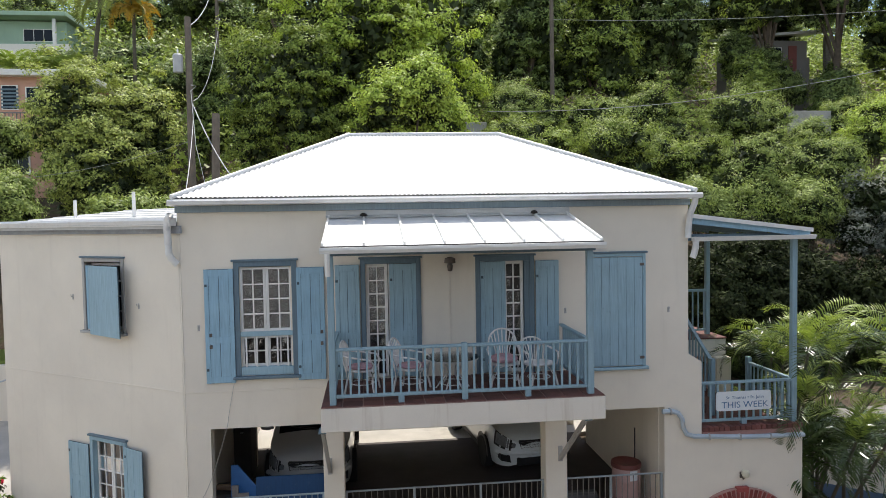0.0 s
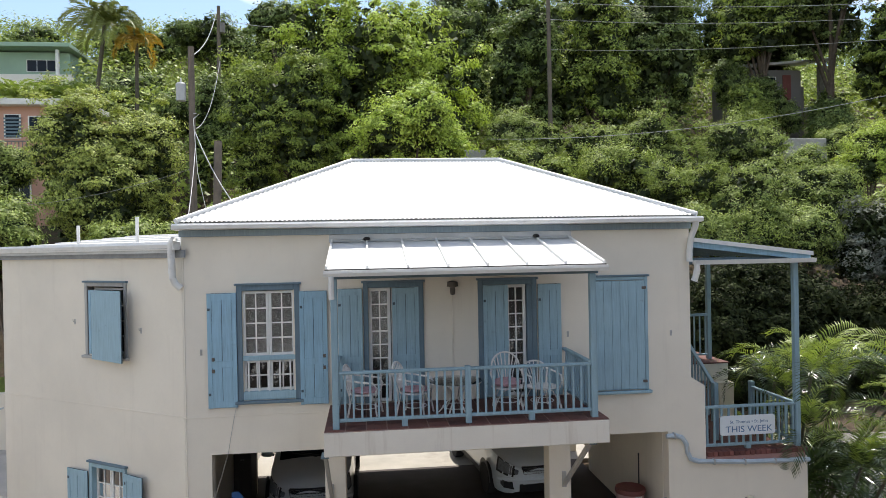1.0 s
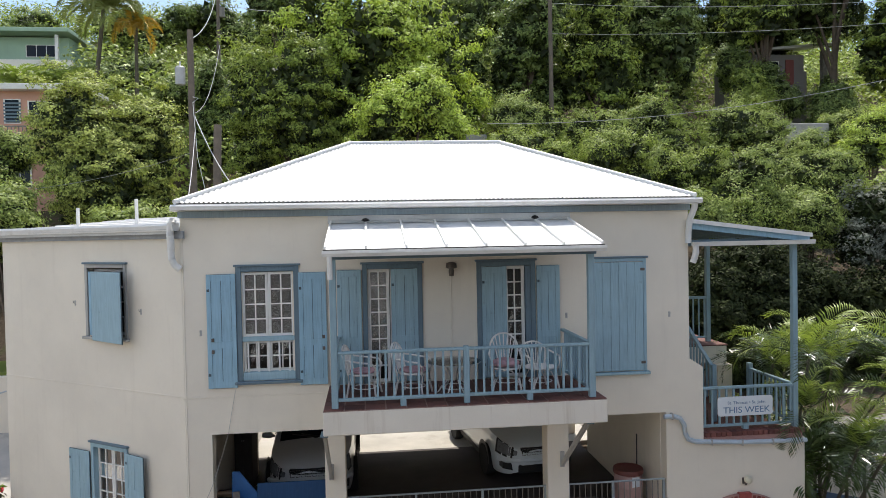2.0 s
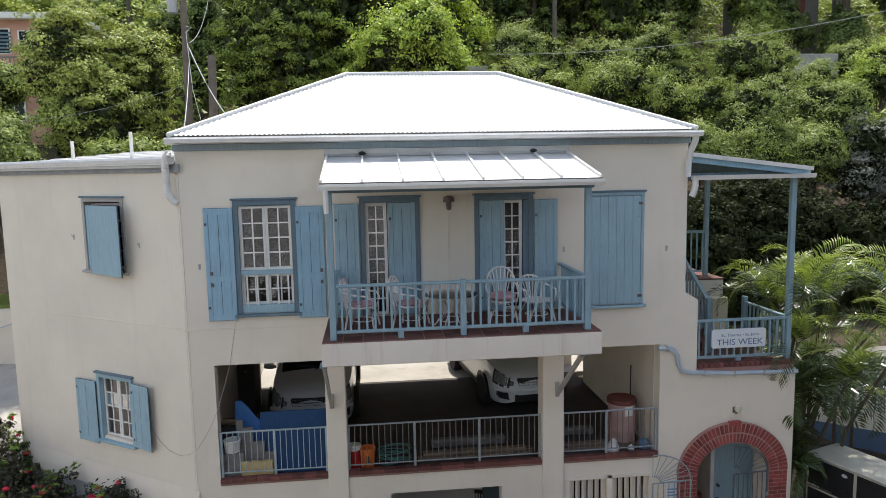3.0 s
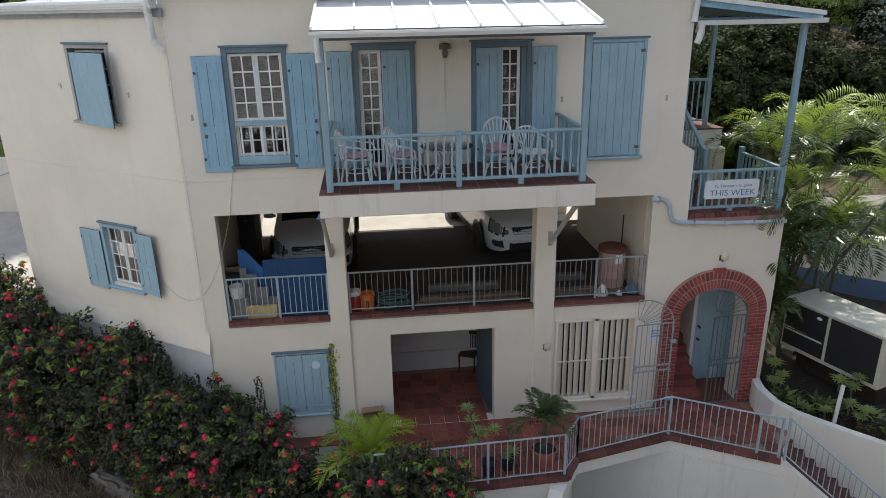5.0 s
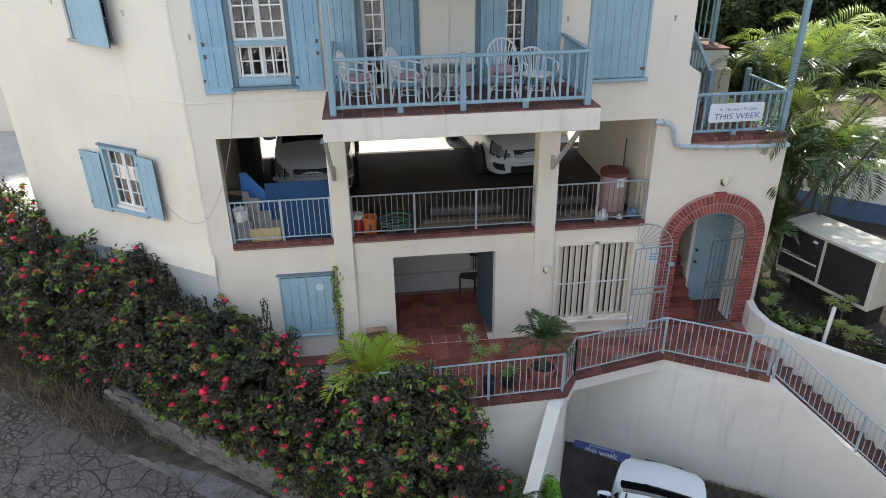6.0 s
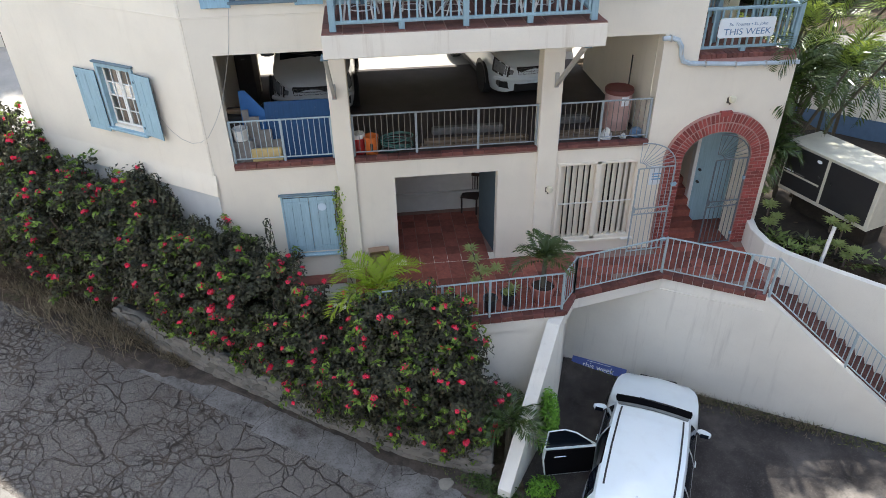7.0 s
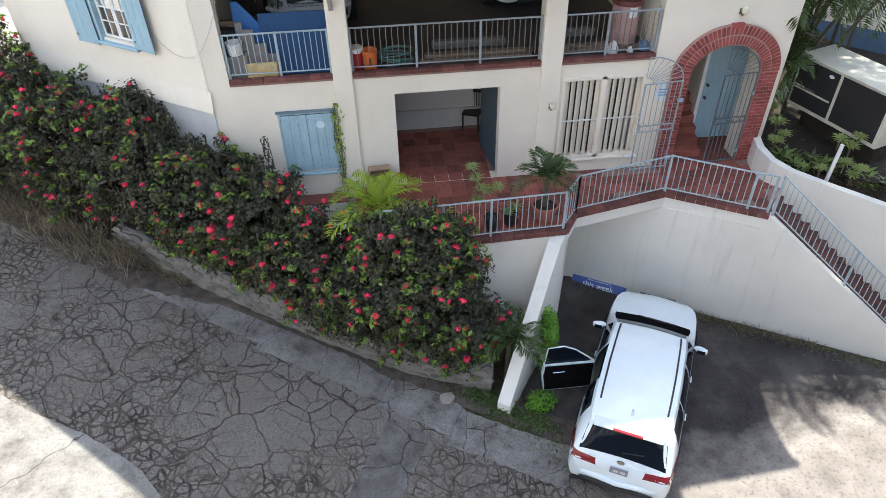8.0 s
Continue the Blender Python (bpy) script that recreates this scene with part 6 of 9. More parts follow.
# ---- the flowering hedge ----
hedge = thing("flowering_hedge", "dark green hedge dotted with red flower clusters", "hedge")
HED = [(-0.50, -2.75, -1.05, 0.90, 1.30), (-1.3, -2.42, -0.95, 0.98, 1.25), (-0.20, -2.78, -1.7, 0.75, 1.0), (-2.1, -2.05, -1.15, 0.95, 1.08), (-3.0, -1.50, -0.68, 0.94, 1.12),
       (-3.9, -0.90, -0.18, 1.03, 1.25), (-4.8, -0.38, 0.22, 1.10, 1.35), (-5.7, 0.10, 0.42, 1.15, 1.35), (-6.6, 0.60, 0.50, 1.15, 1.35), (-7.6, 1.05, 0.68, 1.15, 1.35), (-8.6, 1.6, 0.9, 1.15, 1.35),
       (-9.5, 2.5, 1.35, 1.0, 1.35), (-10.1, 3.2, 1.4, 0.8, 1.3), (-6.05, 0.80, 1.40, 0.7, 0.80), (-0.95, -2.45, 0.30, 0.54, 0.84), (-0.35, -2.48, 0.10, 0.44, 0.76), (-1.55, -2.30, 0.12, 0.46, 0.74),
       (-2.2, -2.30, -1.32, 0.36, 0.24), (-3.1, -1.84, -1.12, 0.38, 0.26), (-4.0, -1.36, -0.92, 0.38, 0.26), (-4.9, -0.88, -0.74, 0.38, 0.26), (-5.7, -0.42, -0.60, 0.38, 0.26)]
P, N, C, OWN = [], [], [], []
for cx, cy, cz, r, rz in HED:
    p, nr, pc = puffs((cx, cy, cz), (r, r * 0.9, rz), int(320 * min(1.0, r) ** 1.3), 42, 0.17, -0.8, 0.6)
    P.append(p), N.append(nr), C.append(pc)
    OWN += [(cx, cy, cz, r, rz)] * len(pc)
P, N, C = np.concatenate(P), np.concatenate(N), np.concatenate(C)
lv = new("leaves", quick_mesh("leaves", leaf_quads(P, N, 0.088, 0.5), 4, LEAF_HEDGE))
lv.parent = hedge
tagged(lv, kind="stuff")
# light young leaf clusters at the tips
P2, N2 = [], []
for i in rng.permutation(len(C))[:3000]:
    ci = OWN[i]
    v = (C[i] - np.array(ci[:3])) / np.array([ci[3], ci[3] * 0.9, ci[4]])
    if np.linalg.norm(v) < 0.75 or noise.noise((C[i][0] * 0.9, C[i][1] * 0.9, C[i][2] * 0.9)) < -0.28:
        continue
    d = rng.normal(size=(12, 3))
    d[:, 2] = abs(d[:, 2])
    d /= np.linalg.norm(d, axis=1, keepdims=True)
    P2.append(C[i] + v * 0.13 + d * 0.07)
    N2.append(d * 0.5 + np.array([0, 0, 0.9]))
tv = new("young_leaves", quick_mesh("young_leaves", leaf_quads(np.concatenate(P2), np.concatenate(N2), 0.115, 0.42), 4, LEAF_TIP))
tv.parent = hedge
tagged(tv, kind="stuff")
# upright shoots that stand out of the hedge
shoots = [(-8.3, 2.0, 2.35), (-8.0, 1.8, 2.4), (-7.6, 1.7, 2.2), (-7.2, 1.35, 2.05), (-8.6, 2.1, 2.5), (-9.2, 2.8, 3.0), (-9.0, 2.6, 2.8), (-9.6, 3.2, 3.2), (-4.0, -0.4, 1.3), (-0.3, -2.3, 0.75), (-6.9, 1.3, 2.1), (-0.55, -2.3, 1.25), (-1.15, -2.35, 1.1), (0.05, -2.35, 0.95), (-0.85, -2.3, 1.15), (-3.58, -0.45, 1.62), (-3.7, -0.5, 1.25)]
crest = [o for o in OWN if o[3] > 0.45]
for k in range(70):
    o = crest[int(rng.uniform(0, len(crest)))]
    a = rng.uniform(0, 6.28)
    q = rng.uniform(0, 0.75)
    shoots.append((o[0] + o[3] * q * math.cos(a), o[1] + 0.9 * o[3] * q * math.sin(a), o[2] + o[4] * math.sqrt(1 - q * q) + rng.uniform(0.08, 0.30)))
for x, y, z in shoots:
    P, N = [], []
    for k in range(26):
        h = k / 26
        for s in range(4):
            a = k * 1.7 + s * 1.57
            P.append((x + 0.06 * math.cos(a) + 0.05 * math.sin(z * 9 + h), y + 0.06 * math.sin(a), z - 0.8 * (1 - h)))
            N.append((math.cos(a), math.sin(a), 0.8))
    sh = new("shoot", quick_mesh("shoot", leaf_quads(np.array(P), np.array(N), 0.085, 0.45), 4, LEAF_HEDGE))
    sh.parent = hedge
    tagged(sh, kind="stuff")
g = G()
for i in range(170):
    cx, cy, cz, r, rz = HED[i % len(HED)]
    a = rng.uniform(0, 6.28)
    e = (cx + 0.7 * r * math.cos(a), cy + 0.6 * r * math.sin(a), cz + rng.uniform(-0.2, 0.7) * rz)
    b = (cx + rng.uniform(-0.3, 0.3), cy + rng.uniform(-0.3, 0.3), hedge_wall_top(cx, cy) - 0.3)
    g.pipe([b, tuple((p + q) / 2 + rng.uniform(-0.1, 0.1) for p, q in zip(b, e)), e], [0.02, 0.014, 0.006], 5)
part("stem_tangle", g, BARK, hedge, "", False, "stuff")
PETAL = leaf_mat("red_petal", (0.70, 0.030, 0.070), (0.88, 0.11, 0.20), gloss=0.5, passing=0.25)
flower_me = []
for var in range(3):
    d = rng.normal(size=(110, 3))
    d[:, 2] = abs(d[:, 2]) * 0.9 - 0.25
    d /= np.linalg.norm(d, axis=1, keepdims=True) * rng.uniform(1.0, 1.9, size=(110, 1))
    flower_me.append(quick_mesh("flower", leaf_quads(d * np.array([0.085, 0.085, 0.065]), d * 3, 0.044, 0.8), 4, PETAL))
picks = rng.permutation(len(C))
made = 0
for i in picks:
    cx, cy, cz = C[i]
    ci = OWN[i]
    v = np.array([cx - ci[0], cy - ci[1], cz - ci[2]]) / np.array([ci[3], ci[3] * 0.9, ci[4]])
    if np.linalg.norm(v) < 0.9 or v[1] > 0.4 or (v[1] > 0.1 and v[2] < 0.4) or v[2] < -0.45:
        continue
    # not inside a neighbouring part of the hedge
    if any(((cx - o[0]) / o[3]) ** 2 + ((cy - o[1]) / (0.9 * o[3])) ** 2 + ((cz - o[2]) / o[4]) ** 2 < 0.75 for o in HED if o != ci):
        continue
    f = new("flower", flower_me[made % 3])
    f.parent = hedge
    f.location = (cx + v[0] * 0.09, cy + v[1] * 0.09, cz + v[2] * 0.08 + 0.05)
    s = rng.uniform(0.5, 1.0)
    f.scale = (s, s, s)
    f.rotation_euler = (rng.uniform(-0.5, 0.5), rng.uniform(-0.5, 0.5), rng.uniform(0, 6))
    made += 1
    if made >= 298:
        break


# ---- cars ----
def car_paint(name, c):
    m = Mat(name)
    col = m.mix(m.math("MULTIPLY", m.mask(m.noise(3, 6, 0.65), 0.5, 0.8), 0.12), c, (0.35, 0.32, 0.28))
    m.color(col).set(rough=0.28, coat=0.8)
    m.b.inputs["Coat Roughness"].default_value = 0.05
    return m.m


CAR_WHITE = car_paint("white_car_paint", (0.73, 0.79, 0.80))
CAR_SILVER = car_paint("silver_car_paint", (0.60, 0.61, 0.60))
CAR_GLASS = Mat("tinted_glass").color((0.008, 0.012, 0.018)).set(rough=0.04, spec=0.22).m
CAR_TRIM = plain("black_trim", (0.02, 0.02, 0.02), 0.5, var=0.2)
CAR_RED = plain("red_lens", (0.22, 0.01, 0.018), 0.15, var=0.1, bump=0.0)
CAR_CLEAR = plain("headlight_lens", (0.35, 0.37, 0.38), 0.1, 0.3, var=0.4, scale=20, bump=0.1)
CHROME = plain("chrome", (0.7, 0.7, 0.7), 0.15, 1.0, var=0.05, bump=0.0)
TYRE = plain("tyre_rubber", (0.025, 0.025, 0.025), 0.85)
LINING = Mat("matt_black").color((0.008, 0.008, 0.009)).set(rough=1.0, spec=0.0).m
SEATS = plain("dark_upholstery", (0.025, 0.022, 0.022), 0.85)

# stations: x, sill z, sill half-width, waist half-width, waist z, belt half-width, belt z, roof half-width, top z
SUV = [
    (2.42, 0.38, 0.32, 0.40, 0.55, 0.36, 0.73, 0.28, 0.78), (2.37, 0.31, 0.50, 0.57, 0.55, 0.52, 0.80, 0.42, 0.85), (2.28, 0.26, 0.65, 0.72, 0.55, 0.66, 0.87, 0.55, 0.92),
    (2.14, 0.24, 0.77, 0.83, 0.57, 0.77, 0.92, 0.65, 0.97), (1.95, 0.23, 0.85, 0.90, 0.59, 0.84, 0.97, 0.72, 1.02), (1.65, 0.23, 0.88, 0.94, 0.62, 0.88, 1.01, 0.76, 1.07),
    (1.32, 0.23, 0.88, 0.945, 0.65, 0.89, 1.04, 0.77, 1.12), (1.10, 0.23, 0.88, 0.945, 0.65, 0.90, 1.05, 0.77, 1.25),
    (0.55, 0.23, 0.88, 0.945, 0.65, 0.90, 1.07, 0.69, 1.57), (0.20, 0.23, 0.88, 0.945, 0.65, 0.90, 1.07, 0.70, 1.65),
    (-0.6, 0.23, 0.88, 0.945, 0.65, 0.90, 1.07, 0.71, 1.69), (-1.3, 0.23, 0.88, 0.945, 0.66, 0.90, 1.08, 0.70, 1.67),
    (-1.80, 0.24, 0.87, 0.94, 0.68, 0.89, 1.08, 0.68, 1.61), (-1.98, 0.26, 0.86, 0.93, 0.70, 0.88, 1.06, 0.65, 1.56),
    (-2.27, 0.30, 0.84, 0.90, 0.68, 0.85, 0.98, 0.74, 1.08), (-2.37, 0.34, 0.80, 0.86, 0.64, 0.82, 0.86, 0.74, 0.95),
    (-2.42, 0.42, 0.70, 0.76, 0.58, 0.74, 0.72, 0.66, 0.78),
]


def car_section(x, st):
    st = sorted(st)
    for a, b in zip(st[:-1], st[1:]):
        if a[0] <= x <= b[0]:
            k = (x - a[0]) / (b[0] - a[0])
            return [p + (q - p) * k for p, q in zip(a, b)]
    return list(st[0] if x < st[0][0] else st[-1])


def car_point(x, v, st, side=1, lift=0.0):
    """A point of the shell: v runs 0 at the sill, 1 at the waist, 2 at the belt, 3 at the roof's edge, 4 at its middle line."""
    _, zb, ws, wm, zm, wb, zl, wr, zt = car_section(x, st)
    crown = 0.055
    key = [(ws, zb), (wm, zm), (wb, zl), (wr, zt - crown), (0, zt)]
    i = min(3, int(v))
    k = v - i
    (y0, z0), (y1, z1) = key[i], key[i + 1]
    y, z = y0 + (y1 - y0) * k, z0 + (z1 - z0) * k
    if i == 0:
        y += 0.03 * math.sin(math.pi * k)
    elif i == 1:
        y += 0.012 * math.sin(math.pi * k)
    elif i == 2:
        y += 0.035 * math.sin(math.pi * k)
    else:
        z = z0 + (z1 - z0) * math.sin(k * math.pi / 2)
        z += 0.0
    ny, nz = (1, 0.2) if i < 2 else ((0.8, 0.6) if i == 2 else (0.1, 1))
    return (x, side * (y + lift * ny), z + lift * nz)


def shell_patch(st, xs, vs, side, lift, skew=None):
    rows = []
    for v in vs:
        rows.append([car_point(x + (skew(x, v) if skew else 0), v, st, side, lift) for x in xs])
    return G().grid(rows)


def wheel(parent, x, y, r=0.36, rim=CHROME):
    s = 1 if y > 0 else -1
    w = part("wheel", G().lathe([(r - 0.1, -0.1), (r - 0.02, -0.11), (r, -0.07), (r, 0.07), (r - 0.02, 0.11), (r - 0.1, 0.1)], 28).moved(Matrix.Translation((x, y, r)) @ Matrix.Rotation(radians(90), 4, "X")), TYRE, parent, "", True)
    part("rim", G().lathe([(0.02, 0.09), (0.06, 0.095), (0.08, 0.07), (r - 0.12, 0.06), (r - 0.1, 0.10), (r - 0.12, 0.0)], 24).moved(Matrix.Translation((x, y, r)) @ Matrix.Rotation(radians(-90 * s), 4, "X")), rim, w, "", True)
    for k in range(5):
        a = 2 * math.pi * k / 5
        m = Matrix.Translation((x, y + s * 0.075, r)) @ Matrix.Rotation(a, 4, "Y")
        part("spoke", G().box(-0.03, 0.03, -0.015, 0.015, 0.03, r - 0.1, 0.008).moved(m), rim, w)


def make_car(name, label, paint, st, at, open_door=False, front="bars", rails=True, plate=True):
    car = thing(name, label, "car", at=at)
    xs = sorted({round(s[0], 3) for s in st} | {round(-2.4 + 0.12 * i, 3) for i in range(41) if st[-1][0] < -2.4 + 0.12 * i < st[0][0]} | ({-0.16, -1.08} if open_door else set()))
    vs = [0, 0.3, 0.6, 0.85, 1, 1.3, 1.6, 1.85, 2, 2.25, 2.5, 2.75, 3, 3.1, 3.25, 3.45, 3.7, 4]
    g = G()
    idx = {}
    for si, side in enumerate((1, -1)):
        for j, v in enumerate(vs):
            for i, x in enumerate(xs):
                if v == 4 and side == -1:
                    idx[si, j, i] = idx[0, j, i]
                    continue
                idx[si, j, i] = len(g.v)
                g.v.append(car_point(x, v, st, side))
        for j in range(len(vs) - 1):
            for i in range(len(xs) - 1):
                cx = (xs[i] + xs[i + 1]) / 2
                cv = (vs[j] + vs[j + 1]) / 2
                if open_door and side == 1 and -1.08 < cx < -0.16 and 0.3 < cv < 2.9:
                    continue
                g.f.append((idx[si, j, i], idx[si, j, i + 1], idx[si, j + 1, i + 1], idx[si, j + 1, i]))
    for end in (0, len(xs) - 1):
        g.f.append(tuple([idx[0, j, end] for j in range(len(vs))] + [idx[1, j, end] for j in range(len(vs) - 2, -1, -1)]))
    g.f.append(tuple([idx[0, 0, i] for i in range(len(xs))] + [idx[1, 0, i] for i in range(len(xs) - 1, -1, -1)]))
    part("body", g, paint, car, "", True)
    # glass
    def span(xa, xb, va, vb, nx=10, nv=6):
        rows = []
        for i in range(nx + 1):
            x = xa + (xb - xa) * i / nx
            left = [car_point(x, va + (vb - va) * j / nv, st, 1, 0.006) for j in range(nv + 1)]
            right = [car_point(x, vb + (va - vb) * j / nv, st, -1, 0.006) for j in range(1, nv + 1)]
            rows.append(left + right)
        return G().grid(rows)
    part("windscreen", span(1.29, 0.58, 3.04, 4.0), CAR_GLASS, car, "tinted windscreen", True)
    if open_door:
        part("black_band", span(1.33, 0.80, 3.0, 4.0).moved(Matrix.Translation((0, 0, 0.004))), LINING, car, "black band across the front of the windscreen", True)
        # grey strip paints the retaining wall's reflection on the glass
        part("glass_reflection", span(0.79, 0.58, 3.04, 4.0).moved(Matrix.Translation((0, 0, 0.006))), plain("grey_reflection", (0.20, 0.215, 0.21), 0.7, var=0.3), car, "grey reflection painted on the windscreen", True)
    part("rear_window", span(-2.0, -2.262, 2.93, 4.0), CAR_GLASS, car, "tinted rear window", True)
    for side in (1, -1):
        for xa, xb in ((0.72, -0.10), (-0.18, -1.02), (-1.08, -1.72)):
            if open_door and side == 1 and -0.5 < xa < 0:
                continue
            sk = lambda x, v: -0.18 * (v - 2.4) if x > 0.5 else (0.1 * (v - 2.4) if x < -1.6 else 0.0)
            part("side_window", shell_patch(st, [xa + (xb - xa) * i / 8 for i in range(9)], [2.14, 2.35, 2.6, 2.86], side, 0.006, sk), CAR_GLASS, car, "", True)
        part("sill_trim", shell_patch(st, [1.3 - 2.7 * i / 14 for i in range(15)], [0.02, 0.3, 0.42], side, 0.008), CAR_TRIM, car)
        for x in (1.42, -1.40):
            ring = [[(x + r * math.cos(math.pi * k / 16), side * (0.955 + 0.004), 0.36 + r * math.sin(math.pi * k / 16)) for k in range(17)] for r in (0.30, 0.44)]
            part("wheel_arch", G().grid(ring), CAR_TRIM, car)
            wheel(car, x, side * 0.86)
        m = part("mirror", G().lathe([(0.02, -0.14), (0.06, -0.12), (0.075, -0.03), (0.07, 0.07), (0.03, 0.13)], 12).moved(Matrix.Translation((0.80, side * 1.03, 1.10)) @ Matrix.Rotation(radians(side * 14), 4, "Z") @ Matrix.Rotation(radians(90 * side), 4, "X") @ Matrix.Diagonal((0.95, 0.85, 1, 1))), paint, car, "", True)
        part("mirror_glass", G().box(0.715, 0.725, min(side * 0.96, side * 1.12), max(side * 0.96, side * 1.12), 1.05, 1.15, 0.004), CAR_GLASS, m)
        part("mirror_arm", G().box(0.76, 0.84, side * 0.88, side * 0.98, 1.06, 1.10, 0.01), CAR_TRIM, m)
        if rails:
            part("roof_strip", shell_patch(st, [0.52 - 2.05 * i / 14 for i in range(15)], [3.12, 3.145, 3.17], side, 0.008), CAR_TRIM, car, "thin black roof strip", True)
        part("tail_light", shell_patch(st, [-1.86, -2.0, -2.16, -2.34], [1.62, 1.78, 1.92, 2.02], side, 0.012), CAR_RED, car, "red tail light", True)
        part("tail_light", G().grid([[car_point(-2.24 - 0.10 * (v - 2.0) / 1.4 - w_ * (0.11 - 0.055 * (v - 2.0) / 1.4), v, st, side, 0.012) for w_ in (0.0, 0.33, 0.66, 1.0)] for v in (2.0, 2.3, 2.6, 2.9, 3.08, 3.26, 3.42)]), CAR_RED, car, "red wrap-round tail light", True)
        part("headlight", shell_patch(st, [2.31, 2.24, 2.12, 2.0], [1.35, 1.6, 1.8, 1.95], side, 0.012), CAR_CLEAR, car, "clear headlight", True)
        part("fog_light", G().box(2.27, 2.33, side * 0.52, side * 0.66, 0.44, 0.52, 0.01), CAR_TRIM, car)
        part("door_handle", G().box(0.02, 0.18, side * 0.935, side * 0.96, 0.93, 0.96, 0.008), paint, car)
        if not (open_door and side == 1):
            part("door_handle", G().box(-0.95, -0.79, side * 0.935, side * 0.96, 0.94, 0.97, 0.008), paint, car)
    # nose
    if front == "bars":
        part("grille", G().box(2.24, 2.412, -0.40, 0.40, 0.655, 0.835, 0.02), CAR_TRIM, car, "black grille")
        for k in range(7):
            y = -0.33 + 0.66 * k / 6
            part("grille_slot", G().pipe([(2.416, y - 0.038, 0.68), (2.416, y - 0.038, 0.81), (2.416, y + 0.038, 0.81), (2.416, y + 0.038, 0.68), (2.416, y - 0.038, 0.68)], 0.008, 5), CHROME, car)
        for side in (1, -1):
            part("lamp_surround", shell_patch(st, [2.34, 2.24, 2.10, 1.94], [1.22, 1.5, 1.8, 2.02], side, 0.009), CAR_TRIM, car, "dark headlight surround", True)
            part("lamp_surround", G().box(2.16, 2.365, side * 0.44, side * 0.60, 0.66, 0.80, 0.03), CAR_TRIM, car)
            part("headlight", G().tube((2.364, side * 0.52, 0.735), (2.38, side * 0.52, 0.735), 0.055, 14), CAR_CLEAR, car, "clear headlight", True)
    for side in (1, -1):
        if front == "bars" and not open_door:
            part("fog_surround", G().prism([(side * 0.50, 0.33), (side * 0.80, 0.42), (side * 0.80, 0.55), (side * 0.62, 0.50), (side * 0.50, 0.42)], "x", 2.10, 2.335), CAR_TRIM, car, "black fog light surround")
    part("lower_grille", G().box(2.26, 2.425, -0.46, 0.46, 0.28, 0.49, 0.03), CAR_TRIM, car)
    part("front_bumper", G().pipe([(2.10, -0.84, 0.56), (2.26, -0.70, 0.56), (2.37, -0.45, 0.56), (2.42, 0, 0.56), (2.37, 0.45, 0.56), (2.26, 0.70, 0.56), (2.10, 0.84, 0.56)], 0.05, 8), paint, car, "", True)
    # tail
    part("rear_bumper", G().pipe([(-2.25, -0.86, 0.62), (-2.40, -0.6, 0.60), (-2.46, 0, 0.60), (-2.40, 0.6, 0.60), (-2.25, 0.86, 0.62)], 0.06, 8), paint, car, "", True)
    part("bumper_trim", G().pipe([(-2.27, -0.86, 0.46), (-2.42, -0.6, 0.45), (-2.47, 0, 0.45), (-2.42, 0.6, 0.45), (-2.27, 0.86, 0.46)], 0.04, 8), CAR_TRIM, car, "black bumper trim", True)
    part("spoiler", G().box(-2.10, -1.90, -0.60, 0.60, 1.535, 1.578, 0.014), paint, car)
    part("brake_light", G().box(-2.115, -2.06, -0.26, 0.26, 1.548, 1.582, 0.006), CAR_RED, car, "high red brake light")
    part("badge", G().lathe([(0.005, 0.0), (0.07, 0.0), (0.07, 0.012), (0.005, 0.014)], 16).moved(Matrix.Translation((-2.32, 0, 1.03)) @ Matrix.Rotation(radians(-60), 4, "Y") @ Matrix.Diagonal((0.55, 1, 1, 1))), CHROME, car, "plain oval badge", True)
    if plate:
        pl = part("number_plate", G().box(-2.415, -2.385, -0.16, 0.16, 0.80, 0.95, 0.004).moved(Matrix.Translation((0, 0, 0))), plain("plate", (0.28, 0.25, 0.30), 0.4), car, "grey-blue number plate")
        for y in (-0.07, 0.05):
            part("plate_bar", G().box(-2.42, -2.416, y - 0.045, y + 0.05, 0.85, 0.91), plain("plate_mark", (0.6, 0.6, 0.62), 0.4), pl)
    part("wiper", G().pipe([(-2.235, 0.02, 1.19), (-2.20, -0.35, 1.24)], 0.012, 5), CAR_TRIM, car)
    part("aerial", G().prism([(-1.75, 1.64), (-1.60, 1.64), (-1.72, 1.70)], "y", -0.02, 0.02), paint, car)
    for side in (1, -1):
        part("wiper", G().pipe([(1.31, side * 0.1 + 0.2, 1.14), (1.20, side * 0.1 - 0.35, 1.21)], 0.012, 5), CAR_TRIM, car)
    # cabin
    part("cabin_floor", G().box(-1.6, 1.05, -0.80, 0.80, 0.30, 0.36), SEATS, car)
    part("dashboard", G().box(0.85, 1.25, -0.78, 0.78, 0.36, 1.02, 0.06), SEATS, car)
    for y in (-0.38, 0.38):
        s = part("car_seat", G().box(-0.15, 0.40, y - 0.26, y + 0.26, 0.36, 0.62, 0.06), SEATS, car)
        part("seat_back", G().box(-0.12, 0.06, y - 0.25, y + 0.25, 0.60, 1.30, 0.06), SEATS, s)
    part("rear_seat", G().box(-1.05, -0.50, -0.72, 0.72, 0.36, 0.66, 0.06), SEATS, car)
    part("headlining", G().box(-1.7, 0.15, -0.56, 0.56, 1.54, 1.56), SEATS, car)
    part("cabin_side", G().box(-1.7, 0.9, -0.83, -0.81, 0.3, 1.05), SEATS, car)
